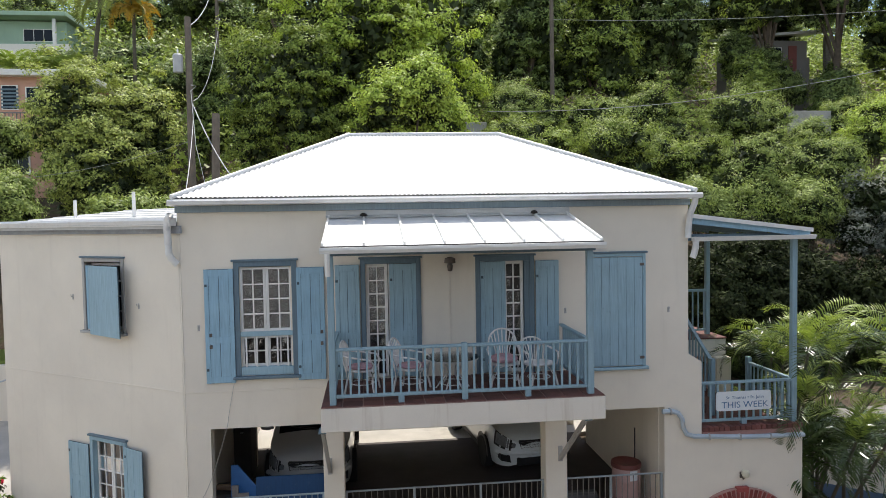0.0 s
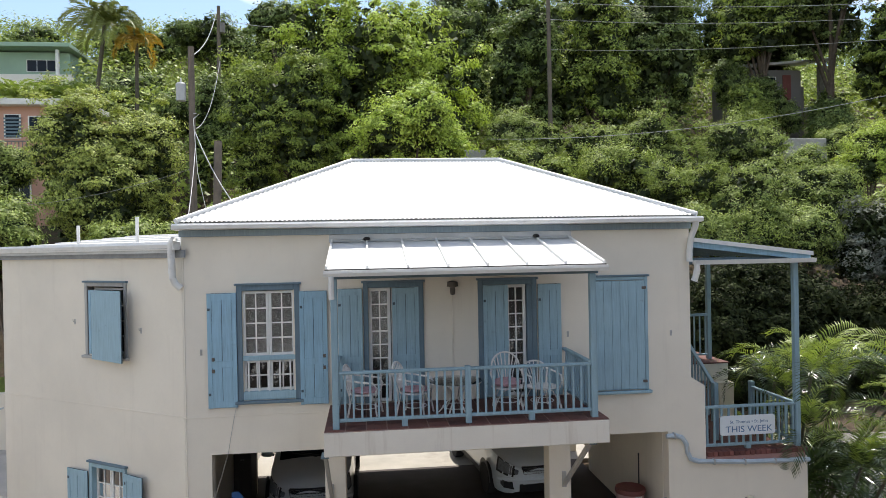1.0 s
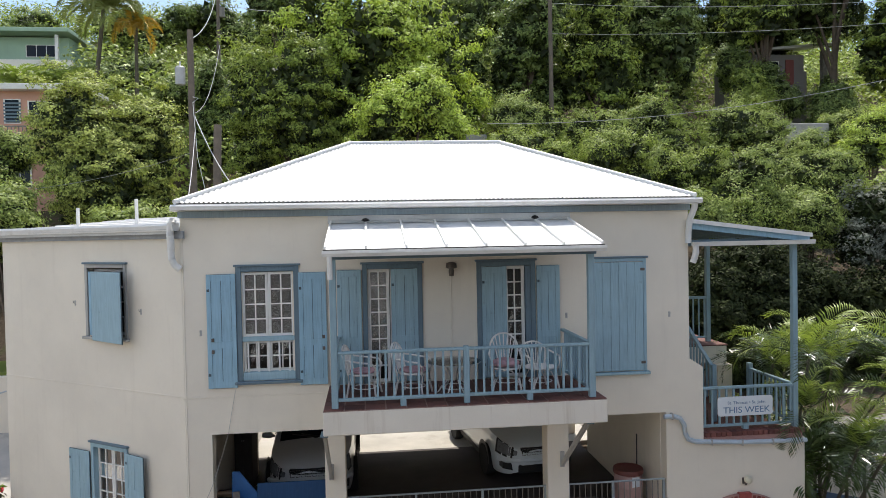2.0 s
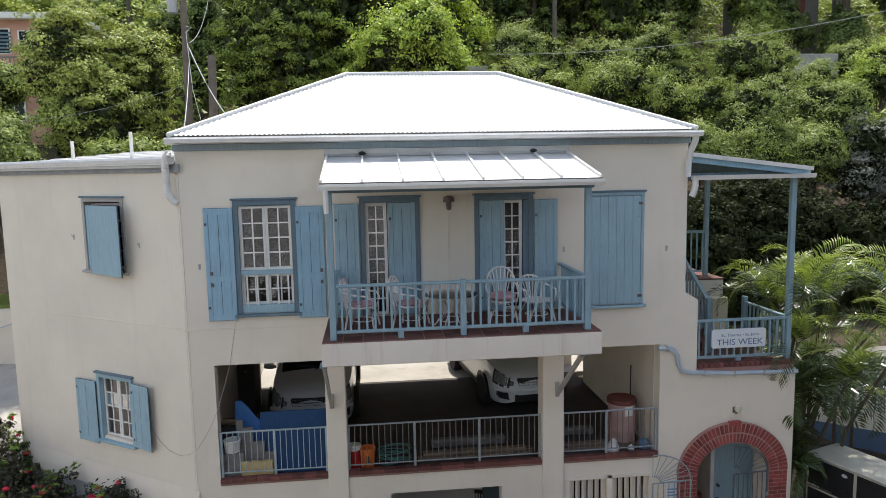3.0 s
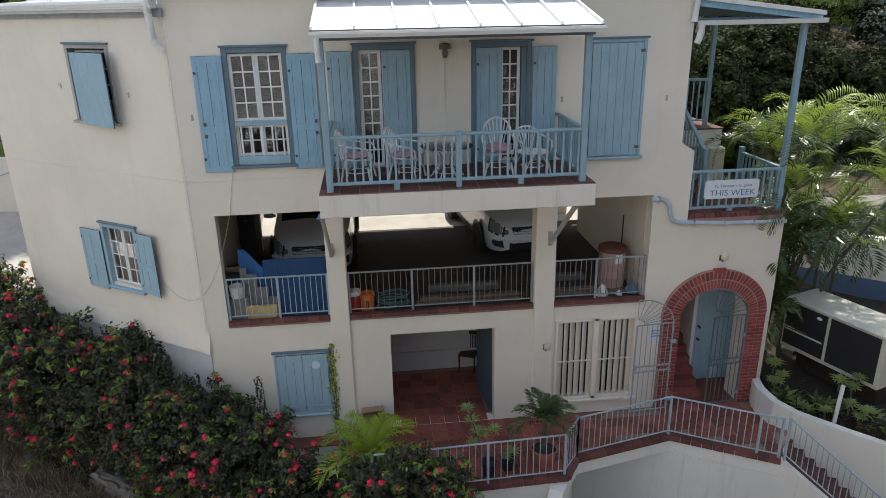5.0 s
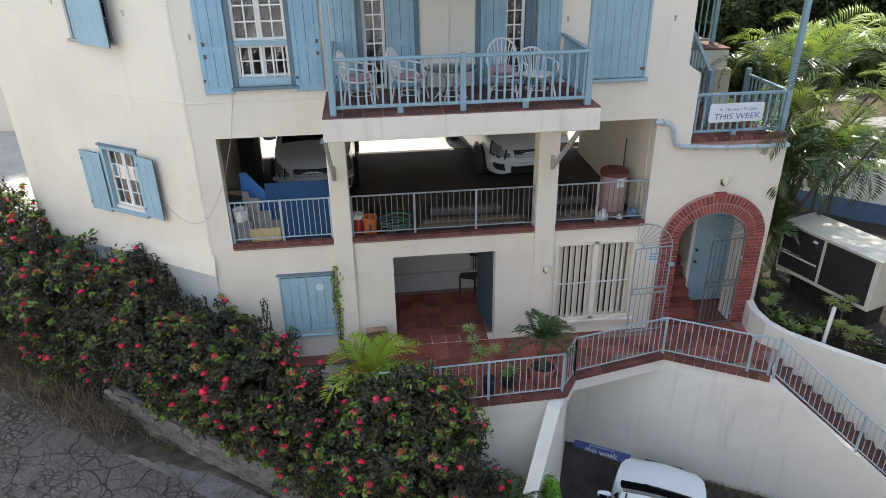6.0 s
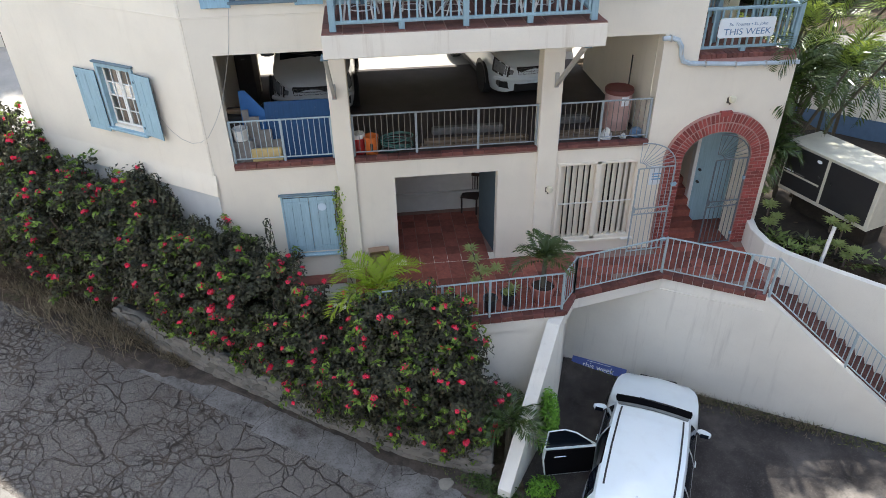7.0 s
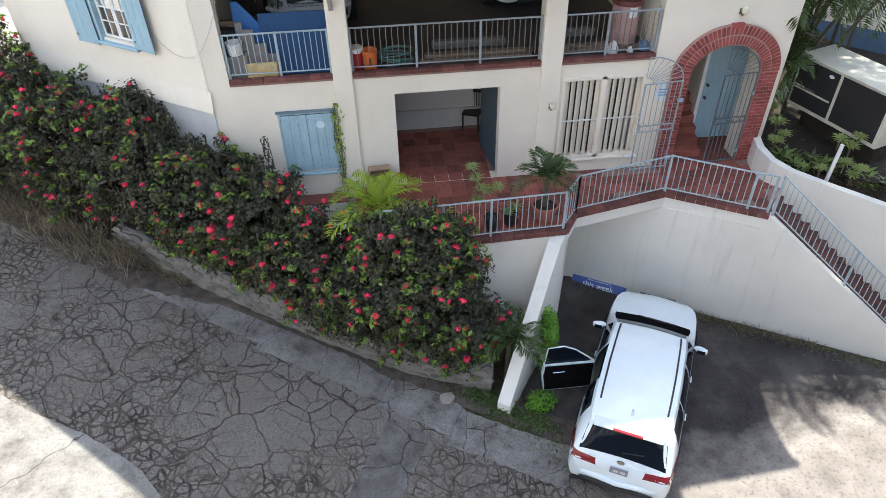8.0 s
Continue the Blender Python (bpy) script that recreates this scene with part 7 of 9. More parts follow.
    if open_door:
        dm = Matrix.Translation((-0.16, 0.93, 0)) @ Matrix.Rotation(radians(-62), 4, "Z")
        pts = [(0, 0.30), (-1.0, 0.30), (-1.06, 0.75), (-1.03, 1.05), (-0.98, 1.52), (-0.62, 1.50), (-0.12, 1.10), (0, 1.0)]
        low = [(0, 0.30), (-1.0, 0.30), (-1.06, 0.75), (-1.03, 1.05), (0, 1.03)]
        door = part("open_door", G().prism(low, "y", -0.05, 0.05).moved(dm), paint, car, "rear door standing open", False)
        inner = [(-0.02, 0.33), (-0.98, 0.33), (-1.035, 0.75), (-1.01, 1.035), (-0.02, 1.015)]
        part("door_lining", G().prism(inner, "y", -0.065, -0.051).moved(dm), LINING, door, "dark door lining")
        part("window_surround", G().pipe([(0, 0, 1.03), (-0.42, 0, 1.40), (-0.66, 0, 1.52), (-0.98, 0, 1.50), (-1.03, 0, 1.05)], 0.015, 6).moved(dm), paint, door, "", True)
        part("door_glass", G().add([(-0.05, 0, 1.03), (-0.42, 0, 1.38), (-0.66, 0, 1.50), (-0.97, 0, 1.48), (-1.02, 0, 1.05)], [(0, 1, 2, 3, 4)]).moved(dm), CAR_GLASS, door)
        part("pull_handle", G().box(-0.85, -0.6, -0.10, -0.066, 0.85, 0.88, 0.01).moved(dm), CHROME, door)
    return car


make_car("suv", "white sport utility car parked with a rear door open", CAR_WHITE, SUV, Matrix.Translation((3.22, -3.90, -2.975)) @ Matrix.Rotation(radians(61.8), 4, "Z") @ Matrix.Diagonal((0.96, 0.96, 0.98, 1)), open_door=True)
OLD = [(x, zb, ws * 0.95, wm * 0.93, zm, wb * 0.94, zl + 0.02, wr * 0.95, zt + (0.04 if zt > 1.3 else 0.0)) for x, zb, ws, wm, zm, wb, zl, wr, zt in SUV]
make_car("suv", "silver sport utility car parked in the shaded carport", CAR_SILVER, OLD, Matrix.Translation((-2.62, 4.35, 2.50)) @ Matrix.Rotation(radians(-90), 4, "Z"), front="bars", plate=False)
make_car("suv", "white compact sport utility car parked in the shaded carport", CAR_WHITE, OLD, Matrix.Translation((1.98, 4.92, 2.50)) @ Matrix.Rotation(radians(-83), 4, "Z"), front="bars", plate=False)


# ---- iron railings ----
def railing(name, label, pts, base, top, paint, bar_r=0.008, bar_paint=None, gap=0.105, post_r=0.022, posts=None, group="iron railings", low=0.08):
    """A welded railing along the points: top and bottom rails, posts at the points, thin upright bars."""
    t = thing(name, label, "railing", group)
    P = [Vector(p) for p in pts]
    for a, b in zip(P[:-1], P[1:]):
        d = b - a
        for h, r in ((top, 0.017), (low, 0.013)):
            part("top_rail" if h == top else "bottom_rail", G().tube(a + Vector((0, 0, h)), b + Vector((0, 0, h)), r, 6), paint, t)
        n = max(1, round(d.length / gap))
        for i in range(1, n):
            p = a + d * i / n
            part("bar", G().box(p.x - bar_r, p.x + bar_r, p.y - bar_r, p.y + bar_r, p.z + low, p.z + top), bar_paint or paint, t)
    for p in P if posts is None else [Vector(q) for q in posts]:
        part("post", G().box(p.x - post_r, p.x + post_r, p.y - post_r, p.y + post_r, p.z + base, p.z + top + 0.015, 0.005), paint, t)
    return t


railing("carport_railing", "pale blue iron railing on the brick carport edge", [(-4.03, 0.06, 2.588), (-3.10, 0.06, 2.588), (-2.18, 0.06, 2.588)], 0, 0.83, RAIL_PALE, bar_r=0.0065, group="carport railings")
CARPORT_BAR = paint_mat("rusted_rail_paint", (0.17, 0.155, 0.14), (0.07, 0.045, 0.035), 1.0)
RUSTY_RAIL = paint_mat("rusted_post_paint", (0.29, 0.325, 0.34), (0.10, 0.07, 0.05), 0.8)
railing("carport_railing", "rusty pale iron railing on the brick carport edge", [(-1.78, 0.06, 2.588), (-0.58, 0.06, 2.588), (0.62, 0.06, 2.588), (1.77, 0.06, 2.588)], 0, 0.83, RUSTY_RAIL, bar_r=0.0065, bar_paint=CARPORT_BAR, group="carport railings")
railing("carport_railing", "rusty pale iron railing on the brick carport edge", [(2.21, 0.06, 2.588), (3.05, 0.06, 2.588), (4.02, 0.06, 2.588)], 0, 0.83, RUSTY_RAIL, bar_r=0.0065, bar_paint=CARPORT_BAR, group="carport railings")
railing("terrace_railing", "pale blue iron railing along the terrace edge", [(-1.5, -2.05, 0), (-0.35, -2.02, 0), (0.55, -1.98, 0), (1.98, -1.92, 0), (2.36, -1.43, 0)], -0.02, 0.85, RAIL_PALE, bar_r=0.0065, gap=0.12, group="terrace railings")
railing("terrace_railing", "pale blue iron railing along the terrace edge", [(2.36, -1.43, 0), (4.36, -0.98, 0), (5.75, -1.80, 0), (6.08, -1.98, 0)], -0.02, 0.85, RAIL_PALE, bar_r=0.0065, gap=0.12, group="terrace railings")
pr = [s0 + sd * (0.03 + 0.0) + sn * 0.08]
pr = [Vector((p.x, p.y, z)) for p, z in ((s0 + sd * 0.05 + sn * 0.08, 0.0), (s0 + sd * 1.75 + sn * 0.08, -1.31), (s0 + sd * 3.45 + sn * 0.08, -2.59))]
railing("stair_railing", "pale blue iron railing beside the outside stair", pr, -0.06, 0.86, RAIL_PALE, bar_r=0.0065, gap=0.13, group="terrace railings")

# ---- balcony furniture ----
RATTAN = plain("white_rattan", (0.80, 0.77, 0.73), 0.5, var=0.12, scale=15, bump=0.2)
PINK = plain("faded_pink_cloth", (0.58, 0.35, 0.37), 0.9, var=0.35, scale=14, fine=35, bump=0.3)


def arc(c, r0, r1, a0, a1, n, ax, ay):
    return [Vector(c) + Vector(ax) * (r0 * math.cos(a0 + (a1 - a0) * i / n)) + Vector(ay) * (r1 * math.sin(a0 + (a1 - a0) * i / n)) for i in range(n + 1)]


def rattan_chair(at, high=0.92, first=None):
    c = thing("rattan_chair", "white rattan armchair with fan-shaped back on the balcony", "chair", "balcony chairs", at=at)
    r = 0.017
    part("seat_frame", G().pipe(arc((0, 0, 0.42), 0.25, 0.24, 0, 2 * math.pi, 20, (1, 0, 0), (0, 1, 0)), r, 6), RATTAN, c, "", True)
    part("seat", G().lathe([(0.02, 0.0), (0.235, 0.0), (0.24, 0.012), (0.02, 0.018)], 20, (0, 0, 0.42)), RATTAN, c, "", True)
    for x, y in ((-0.21, -0.21), (0.21, -0.21), (-0.20, 0.22), (0.20, 0.22)):
        part("leg", G().pipe([(x * 1.12, y * 1.12, 0), (x * 0.95, y * 0.95, 0.25), (x, y, 0.44)], r, 6), RATTAN, c, "", True)
        part("leg_bow", G().pipe([(x * 1.05, y * 1.05, 0.10), (x * 0.5, y * 0.9, 0.36), (0, y, 0.41)], 0.009, 5), RATTAN, c, "", True)
    part("stretcher", G().pipe(arc((0, 0, 0.16), 0.19, 0.19, 0, 2 * math.pi, 14, (1, 0, 0), (0, 1, 0)), 0.010, 5), RATTAN, c, "", True)
    tilt = Vector((0, 0.22, 1)).normalized()
    bc = Vector((0, 0.22, 0.42))
    bh = high - 0.42
    hoop = [bc + Vector((-0.19, 0, 0))] + [bc + Vector((-0.235 * math.cos(math.pi * k / 12), 0, 0)) + tilt * (bh * (0.55 + 0.45 * math.sin(math.pi * k / 12))) for k in range(13)] + [bc + Vector((0.19, 0, 0))]
    part("back_hoop", G().pipe(hoop, r, 6), RATTAN, c, "", True)
    for k in range(-3, 4):
        a = k * 0.26
        e = bc + Vector((0.215 * math.sin(a * 1.35), 0, 0)) + tilt * (bh * (0.55 + 0.43 * math.cos(a * 1.35)))
        part("back_spindle", G().pipe([bc + Vector((0.03 * k, 0, 0)), bc.lerp(e, 0.5) + Vector((0.012 * k, 0, 0)), e], 0.010, 5), RATTAN, c, "", True)
    for s in (-1, 1):
        part("arm", G().pipe([(s * 0.235, 0.26, 0.70), (s * 0.27, 0.05, 0.665), (s * 0.265, -0.18, 0.64), (s * 0.24, -0.24, 0.55), (s * 0.225, -0.21, 0.42)], r, 6), RATTAN, c, "", True)
    return c


def cushion(at, thick=0.06):
    g = G()
    rows = []
    prof = [(0.05, thick), (0.16, thick), (0.215, thick * 0.8), (0.235, thick * 0.5), (0.215, thick * 0.15), (0.1, 0.0)]
    g.lathe(prof[::-1], 18)
    return single("seat_cushion", g, PINK, "faded pink seat cushion on a rattan chair", "cushion", "balcony cushions", smooth=True, at=at)


DECK = 5.432
for x, y, rot, hi in ((-1.44, -0.86, 78, 0.94), (-0.64, -0.92, 66, 0.96), (0.90, -0.84, -6, 1.02), (1.46, -0.95, 12, 0.86)):
    m = Matrix.Translation((x, y, DECK)) @ Matrix.Rotation(radians(rot), 4, "Z")
    m = m @ Matrix.Diagonal((1, 1, 0.88, 1))
    rattan_chair(m, hi)
    if x < 1.2:
        cushion(m @ Matrix.Translation((0, 0, 0.438)), 0.06 if x < 0.5 else 0.13)
tb = thing("balcony_table", "round glass-topped white rattan table", "table", at=Matrix.Translation((0.03, -0.86, DECK)) @ Matrix.Diagonal((1, 1, 0.70, 1)))
part("tabletop", G().lathe([(0.02, 0.72), (0.44, 0.72), (0.45, 0.726), (0.44, 0.732), (0.02, 0.732)], 32), GLASS, tb, "round glass top", True)
part("top_ring", G().pipe(arc((0, 0, 0.705), 0.43, 0.43, 0, 2 * math.pi, 28, (1, 0, 0), (0, 1, 0)), 0.013, 6), RATTAN, tb, "", True)
for k in range(6):
    a = k * math.pi / 3
    u = Vector((math.cos(a), math.sin(a), 0))
    part("leg", G().pipe([u * 0.28, u * 0.10 + Vector((0, 0, 0.3)), u * 0.13 + Vector((0, 0, 0.45)), u * 0.36 + Vector((0, 0, 0.70))], 0.013, 6), RATTAN, tb, "", True)
part("ring", G().pipe(arc((0, 0, 0.12), 0.22, 0.22, 0, 2 * math.pi, 18, (1, 0, 0), (0, 1, 0)), 0.011, 5), RATTAN, tb, "", True)

# ---- lamps ----
GLOBE = plain("milky_glass", (0.72, 0.68, 0.52), 0.3, var=0.1, bump=0.0)


def globe_lamp(x, y, z, s=1.0):
    l = thing("wall_lamp", "milky globe lamp on a dark bracket, unlit", "lamp", "globe wall lamps", at=Matrix.Translation((x, y, z)) @ Matrix.Scale(0.72, 4))
    part("back_plate", G().box(-0.05, 0.05, -0.03, 0.0, -0.10, 0.06, 0.008), RUST, l)
    part("bracket", G().pipe([(0, -0.02, -0.05), (0, -0.10, -0.10), (0.02, -0.14, -0.04)], 0.018, 6), RUST, l, "", True)
    part("globe", G().lathe([(0.03, -0.10), (0.08, -0.07), (0.105, 0), (0.08, 0.075), (0.03, 0.10)], 16, (0.04 * s, -0.14, 0.05)), GLOBE, l, "", True)
    return l


globe_lamp(5.56, 0.0, 3.33)
globe_lamp(2.03, -0.07, 1.66)
bl = thing("bulkhead_lamp", "rusty wall lamp between the balcony doors", "lamp", at=Matrix.Translation((0.11, 0, 7.44)))
part("canopy", G().lathe([(0.02, 0.10), (0.09, 0.08), (0.10, 0.0), (0.03, -0.02)], 14, (0, -0.10, 0.0)), RUST, bl, "", True)
part("shade", G().lathe([(0.03, 0.0), (0.05, -0.05), (0.04, -0.14), (0.01, -0.15)], 12, (0, -0.10, 0.0)), RUST, bl, "", True)
part("conduit", G().tube((0, -0.012, -0.1), (0, -0.012, -1.9), 0.009, 6), CREAM, bl, "painted conduit")
part("arm", G().tube((0, -0.002, 0.05), (0, -0.10, 0.05), 0.015, 6), RUST, bl)

# ---- signs ----
def lettering(text, size, material, parent, at, name="lettering"):
    cu = bpy.data.curves.new(name, "FONT")
    cu.body, cu.size, cu.align_x, cu.align_y, cu.extrude = text, size, "CENTER", "CENTER", 0.0015
    ob = bpy.data.objects.new("tmp", cu)
    scene.collection.objects.link(ob)
    me = bpy.data.meshes.new_from_object(ob.evaluated_get(bpy.context.evaluated_depsgraph_get()))
    bpy.data.objects.remove(ob)
    me.transform(at)
    me.materials.clear()
    me.materials.append(material)
    t = new(name, me)
    t.parent = parent
    return t


SIGN_WHITE = plain("sign_white", (0.76, 0.80, 0.82), 0.4, var=0.06, bump=0.02)
SIGN_INK = plain("sign_blue_ink", (0.10, 0.20, 0.34), 0.5, var=0.1, bump=0.0)
sg = thing("porch_sign", "white rounded sign with blue lettering tied to the porch railing", "sign")
pts = []
for cx, cz, a0 in ((6.11, 4.84, 0), (5.13, 4.84, 90), (5.13, 4.58, 180), (6.11, 4.58, 270)):
    pts += [(cx + 0.05 * math.cos(radians(a0 + 15 * k)), cz + 0.05 * math.sin(radians(a0 + 15 * k))) for k in range(7)]
part("board", G().prism(pts, "y", 0.02, 0.045), SIGN_WHITE, sg)
up = Matrix.Rotation(radians(90), 4, "X")
lettering("THIS WEEK", 0.165, SIGN_INK, sg, Matrix.Translation((5.64, 0.017, 4.635)) @ up @ Matrix.Diagonal((1.12, 1, 1, 1)))
lettering("St. Thomas \u2022 St. John", 0.080, SIGN_INK, sg, Matrix.Translation((5.64, 0.017, 4.775)) @ up @ Matrix.Diagonal((1.1, 1, 1, 1)))

BANNER = plain("blue_banner", (0.055, 0.10, 0.34), 0.5, var=0.2, scale=3, bump=0.05)
bn = thing("banner_board", "weathered blue banner board leaning on the retaining wall", "sign", at=Matrix.Translation((2.86, -0.36, -2.985)) @ Matrix.Rotation(math.atan2(-0.60, 1), 4, "Z") @ Matrix.Rotation(radians(-38), 4, "X"))
part("board", G().box(0.0, 1.28, -0.012, 0.012, 0.0, 0.235, 0.005), BANNER, bn)
lettering("this week", 0.19, SIGN_WHITE, bn, Matrix.Translation((0.64, -0.014, 0.092)) @ up)
part("line_bar", G().box(0.36, 0.92, -0.016, -0.013, 0.196, 0.206), SIGN_WHITE, bn)
part("border", G().box(0.0, 1.28, -0.015, -0.0125, 0.0, 0.014), SIGN_WHITE, bn)

# ---- conduit pipe below the porch ----
PIPE = plain("painted_pipe", (0.50, 0.58, 0.64), 0.5, var=0.2)
pc = thing("wall_conduit", "pale blue painted pipe clipped along the wall", "pipe")
part("pipe", G().pipe([(4.00, -0.05, 4.60), (4.18, -0.05, 4.60), (4.30, -0.05, 4.56), (4.38, -0.05, 4.44), (4.40, -0.05, 4.28), (4.46, -0.05, 4.16), (4.6, -0.05, 4.11), (5.6, -0.05, 4.05), (6.78, -0.05, 4.03)], 0.045, 8), PIPE, pc, "", True)
for x, z in ((4.15, 4.60), (4.40, 4.35), (4.9, 4.09), (5.5, 4.055), (6.1, 4.04), (6.6, 4.03)):
    part("clip", G().box(x - 0.015, x + 0.015, -0.10, -0.001, z - 0.055, z + 0.055, 0.004), STEEL, pc)

# ---- loose cable on the wing wall ----
cb = [(-3.62, -0.012, 5.52), (-3.66, -0.012, 5.36), (-3.72, -0.014, 5.05), (-3.78, -0.014, 4.70), (-3.90, -0.018, 4.30), (-4.04, -0.018, 3.87), (-4.15, -0.02, 3.62), (-4.26, -0.02, 3.42), (-4.42, -0.02, 3.18)]
for u, z in ((0.12, 3.06), (0.35, 3.00), (0.60, 3.04), (0.85, 3.18), (1.05, 3.40)):
    p = annex_pt(u, 0.02, z)
    cb.append((p.x, p.y, p.z))
single("cable", G().pipe(cb, 0.004, 5), plain("grey_cable", (0.45, 0.44, 0.42), 0.6), "thin white cable hanging along the wall", "cable")

# ---- inside the arched entrance ----
for i in range(6):
    z = 0.17 * (i + 1)
    y0 = 0.20 + 0.20 * i
    s = part("step", G().box(4.60, 5.58, y0, y0 + 0.24 if i < 5 else 2.4, z - 0.17, z, 0.008), TILE, house, "red-tiled entrance step")

# ---- iron gate, both leaves open ----
GATE = paint_mat("gate_paint", (0.33, 0.38, 0.40), (0.22, 0.16, 0.12), 0.5)


GATE_DULL = paint_mat("dull_gate_paint", (0.115, 0.135, 0.15), (0.14, 0.10, 0.08), 0.7)


def gate_leaf(at, w=0.66, h=1.98, label="", paint=GATE):
    """A leaf in the plane y = 0: hinge at x = 0, the fan's centre at the hinge side's far end."""
    t = thing("gate_leaf", label, "gate", "iron gate leaves", at=at)
    for x in (0.0, w):
        part("stile", G().box(x - 0.014, x + 0.014, -0.014, 0.014, 0.02, h if x else h + 0.02, 0.003), paint, t)
    for z in (0.04, 0.95, 1.08, h):
        part("rail", G().box(0, w, -0.012, 0.012, z - 0.012, z + 0.012, 0.003), paint, t)
    for i in range(1, 7):
        x = w * i / 7
        part("bar", G().box(x - 0.006, x + 0.006, -0.006, 0.006, 0.05, 0.94), paint, t)
        part("bar", G().box(x - 0.006, x + 0.006, -0.006, 0.006, 1.09, h - 0.012), paint, t)
    for i in range(5):
        x = w * (i + 0.5) / 5
        part("ring", G().pipe(arc((x, 0, 1.015), 0.055, 0.055, 0, 2 * math.pi, 12, (1, 0, 0), (0, 0, 1)), 0.006, 5), paint, t, "", True)
    b = 0.56
    part("arch_bar", G().pipe(arc((w, 0, h), w, b, math.pi / 2, math.pi, 14, (1, 0, 0), (0, 0, 1)), 0.013, 6), paint, t, "", True)
    part("hub", G().pipe(arc((w, 0, h), 0.16, 0.14, math.pi / 2, math.pi, 8, (1, 0, 0), (0, 0, 1)), 0.010, 5), paint, t, "", True)
    for k in range(9):
        a = math.pi / 2 + (math.pi / 2) * k / 8
        u, v = math.cos(a), math.sin(a)
        part("ray", G().tube((w + 0.16 * u, 0, h + 0.14 * v), (w + w * u, 0, h + b * v), 0.007, 5), paint, t)
    for z in (0.25, 1.6):
        part("hinge", G().box(-0.09, 0.02, -0.03, 0.03, z - 0.035, z + 0.035, 0.006), BLUE_LIGHT, t)
    part("lock_box", G().box(w - 0.05, w + 0.01, -0.025, 0.025, 1.0, 1.12, 0.005), paint, t)
    return t


gate_leaf(Matrix.Translation((6.25, -0.05, 0.0)) @ Matrix.Rotation(radians(184), 4, "Z"), w=0.71, h=2.06, label="grey-blue iron gate leaf with sunburst top, ajar", paint=GATE_DULL)
gate_leaf(Matrix.Translation((4.66, -0.12, 0.0)) @ Matrix.Rotation(radians(184), 4, "Z"), w=0.78, h=2.02, label="grey-blue iron gate leaf folded back against the wall")
ns = thing("notice", "small white notice with blue print on the wall", "notice")
part("sheet", G().box(4.20, 4.50, -0.012, -0.002, 1.55, 1.98, 0.002), SIGN_WHITE, ns)
for z, w in ((1.80, 0.2), (1.74, 0.16), (1.68, 0.2)):
    part("print_bar", G().box(4.25, 4.25 + w, -0.014, -0.012, z - 0.012, z + 0.018), plain("blue_print", (0.2, 0.45, 0.7), 0.5), ns)

# ---- things in the carport ----
BOARD_BLUE = paint_mat("blue_board", (0.011, 0.060, 0.155), (0.2, 0.25, 0.3), 0.2)
YELLOW = plain("yellow_plastic", (0.66, 0.50, 0.22), 0.55, var=0.25)
GREYB = plain("grey_board", (0.26, 0.245, 0.225), 0.85, var=0.4, dirt=((0.12, 0.10, 0.08), 0.6))
F = 2.505
single("blue_board", G().box(-0.66, 0.66, -0.02, 0.02, 0, 1.12, 0.006), BOARD_BLUE, "large blue painted board leaning in the carport", "board", at=Matrix.Translation((-2.75, 0.30, F)) @ Matrix.Rotation(radians(-12), 4, "X"))
tri = [(-0.58, 0.0), (0.36, 0.0), (0.36, 0.36), (-0.46, 1.42), (-0.58, 1.42)]
single("blue_offcut", G().prism(tri, "y", -0.02, 0.02), plain("bright_blue_board", (0.030, 0.150, 0.40), 0.6, var=0.2), "bright blue slanted board leaning behind the railing", "board", at=Matrix.Translation((-3.28, 0.42, F - 0.0)) @ Matrix.Rotation(radians(-8), 4, "X") @ Matrix.Diagonal((1, 1, 0.93, 1)))
stp = [(-0.34, 0.0), (0.30, 0.0), (0.30, 0.42), (0.10, 0.42), (0.10, 0.62), (-0.10, 0.62), (-0.10, 0.88), (-0.28, 0.88), (-0.28, 1.02), (-0.40, 1.02)]
single("stepped_board", G().prism(stp, "y", -0.02, 0.02), GREYB, "grey stepped board leaning behind the railing", "board", at=Matrix.Translation((-3.42, 0.28, F)) @ Matrix.Rotation(radians(-6), 4, "X"))
single("yellow_crate", G().box(-0.30, 0.30, -0.03, 0.05, 0, 0.30, 0.015), YELLOW, "yellow plastic panel standing behind the railing", "panel", at=Matrix.Translation((-3.44, 0.16, F)) @ Matrix.Diagonal((0.95, 1, 1.05, 1)))
single("grey_box", G().box(-0.22, 0.20, -0.12, 0.16, 0, 0.48, 0.015), GREYB, "grey box behind the carport railing", "box", at=Matrix.Translation((-3.87, 0.27, F)))
pl = thing("paint_bucket", "white plastic bucket on a grey box", "bucket", at=Matrix.Translation((-3.88, 0.24, F + 0.482)))
part("bucket", G().lathe([(0.10, 0), (0.13, 0.01), (0.15, 0.22), (0.155, 0.23), (0.14, 0.235), (0.12, 0.03)], 18), WHITE_PAINT, pl, "", True)
part("handle", G().pipe(arc((0, 0, 0.22), 0.15, 0.12, 0, math.pi, 10, (1, 0, 0), (0, -1, 0)), 0.005, 5), STEEL, pl)
for x, z, r in ((-3.98, 0.80, -12), (-3.7, 0.86, 6)):
    single("timber_offcut", G().box(-0.3, 0.3, -0.04, 0.04, 0, 0.05, 0.006), plain("raw_timber", (0.36, 0.24, 0.15), 0.8), "short timber offcut among carport clutter", "timber", at=Matrix.Translation((-3.86, 0.75, F + z)) @ Matrix.Rotation(radians(r), 4, "Z"))
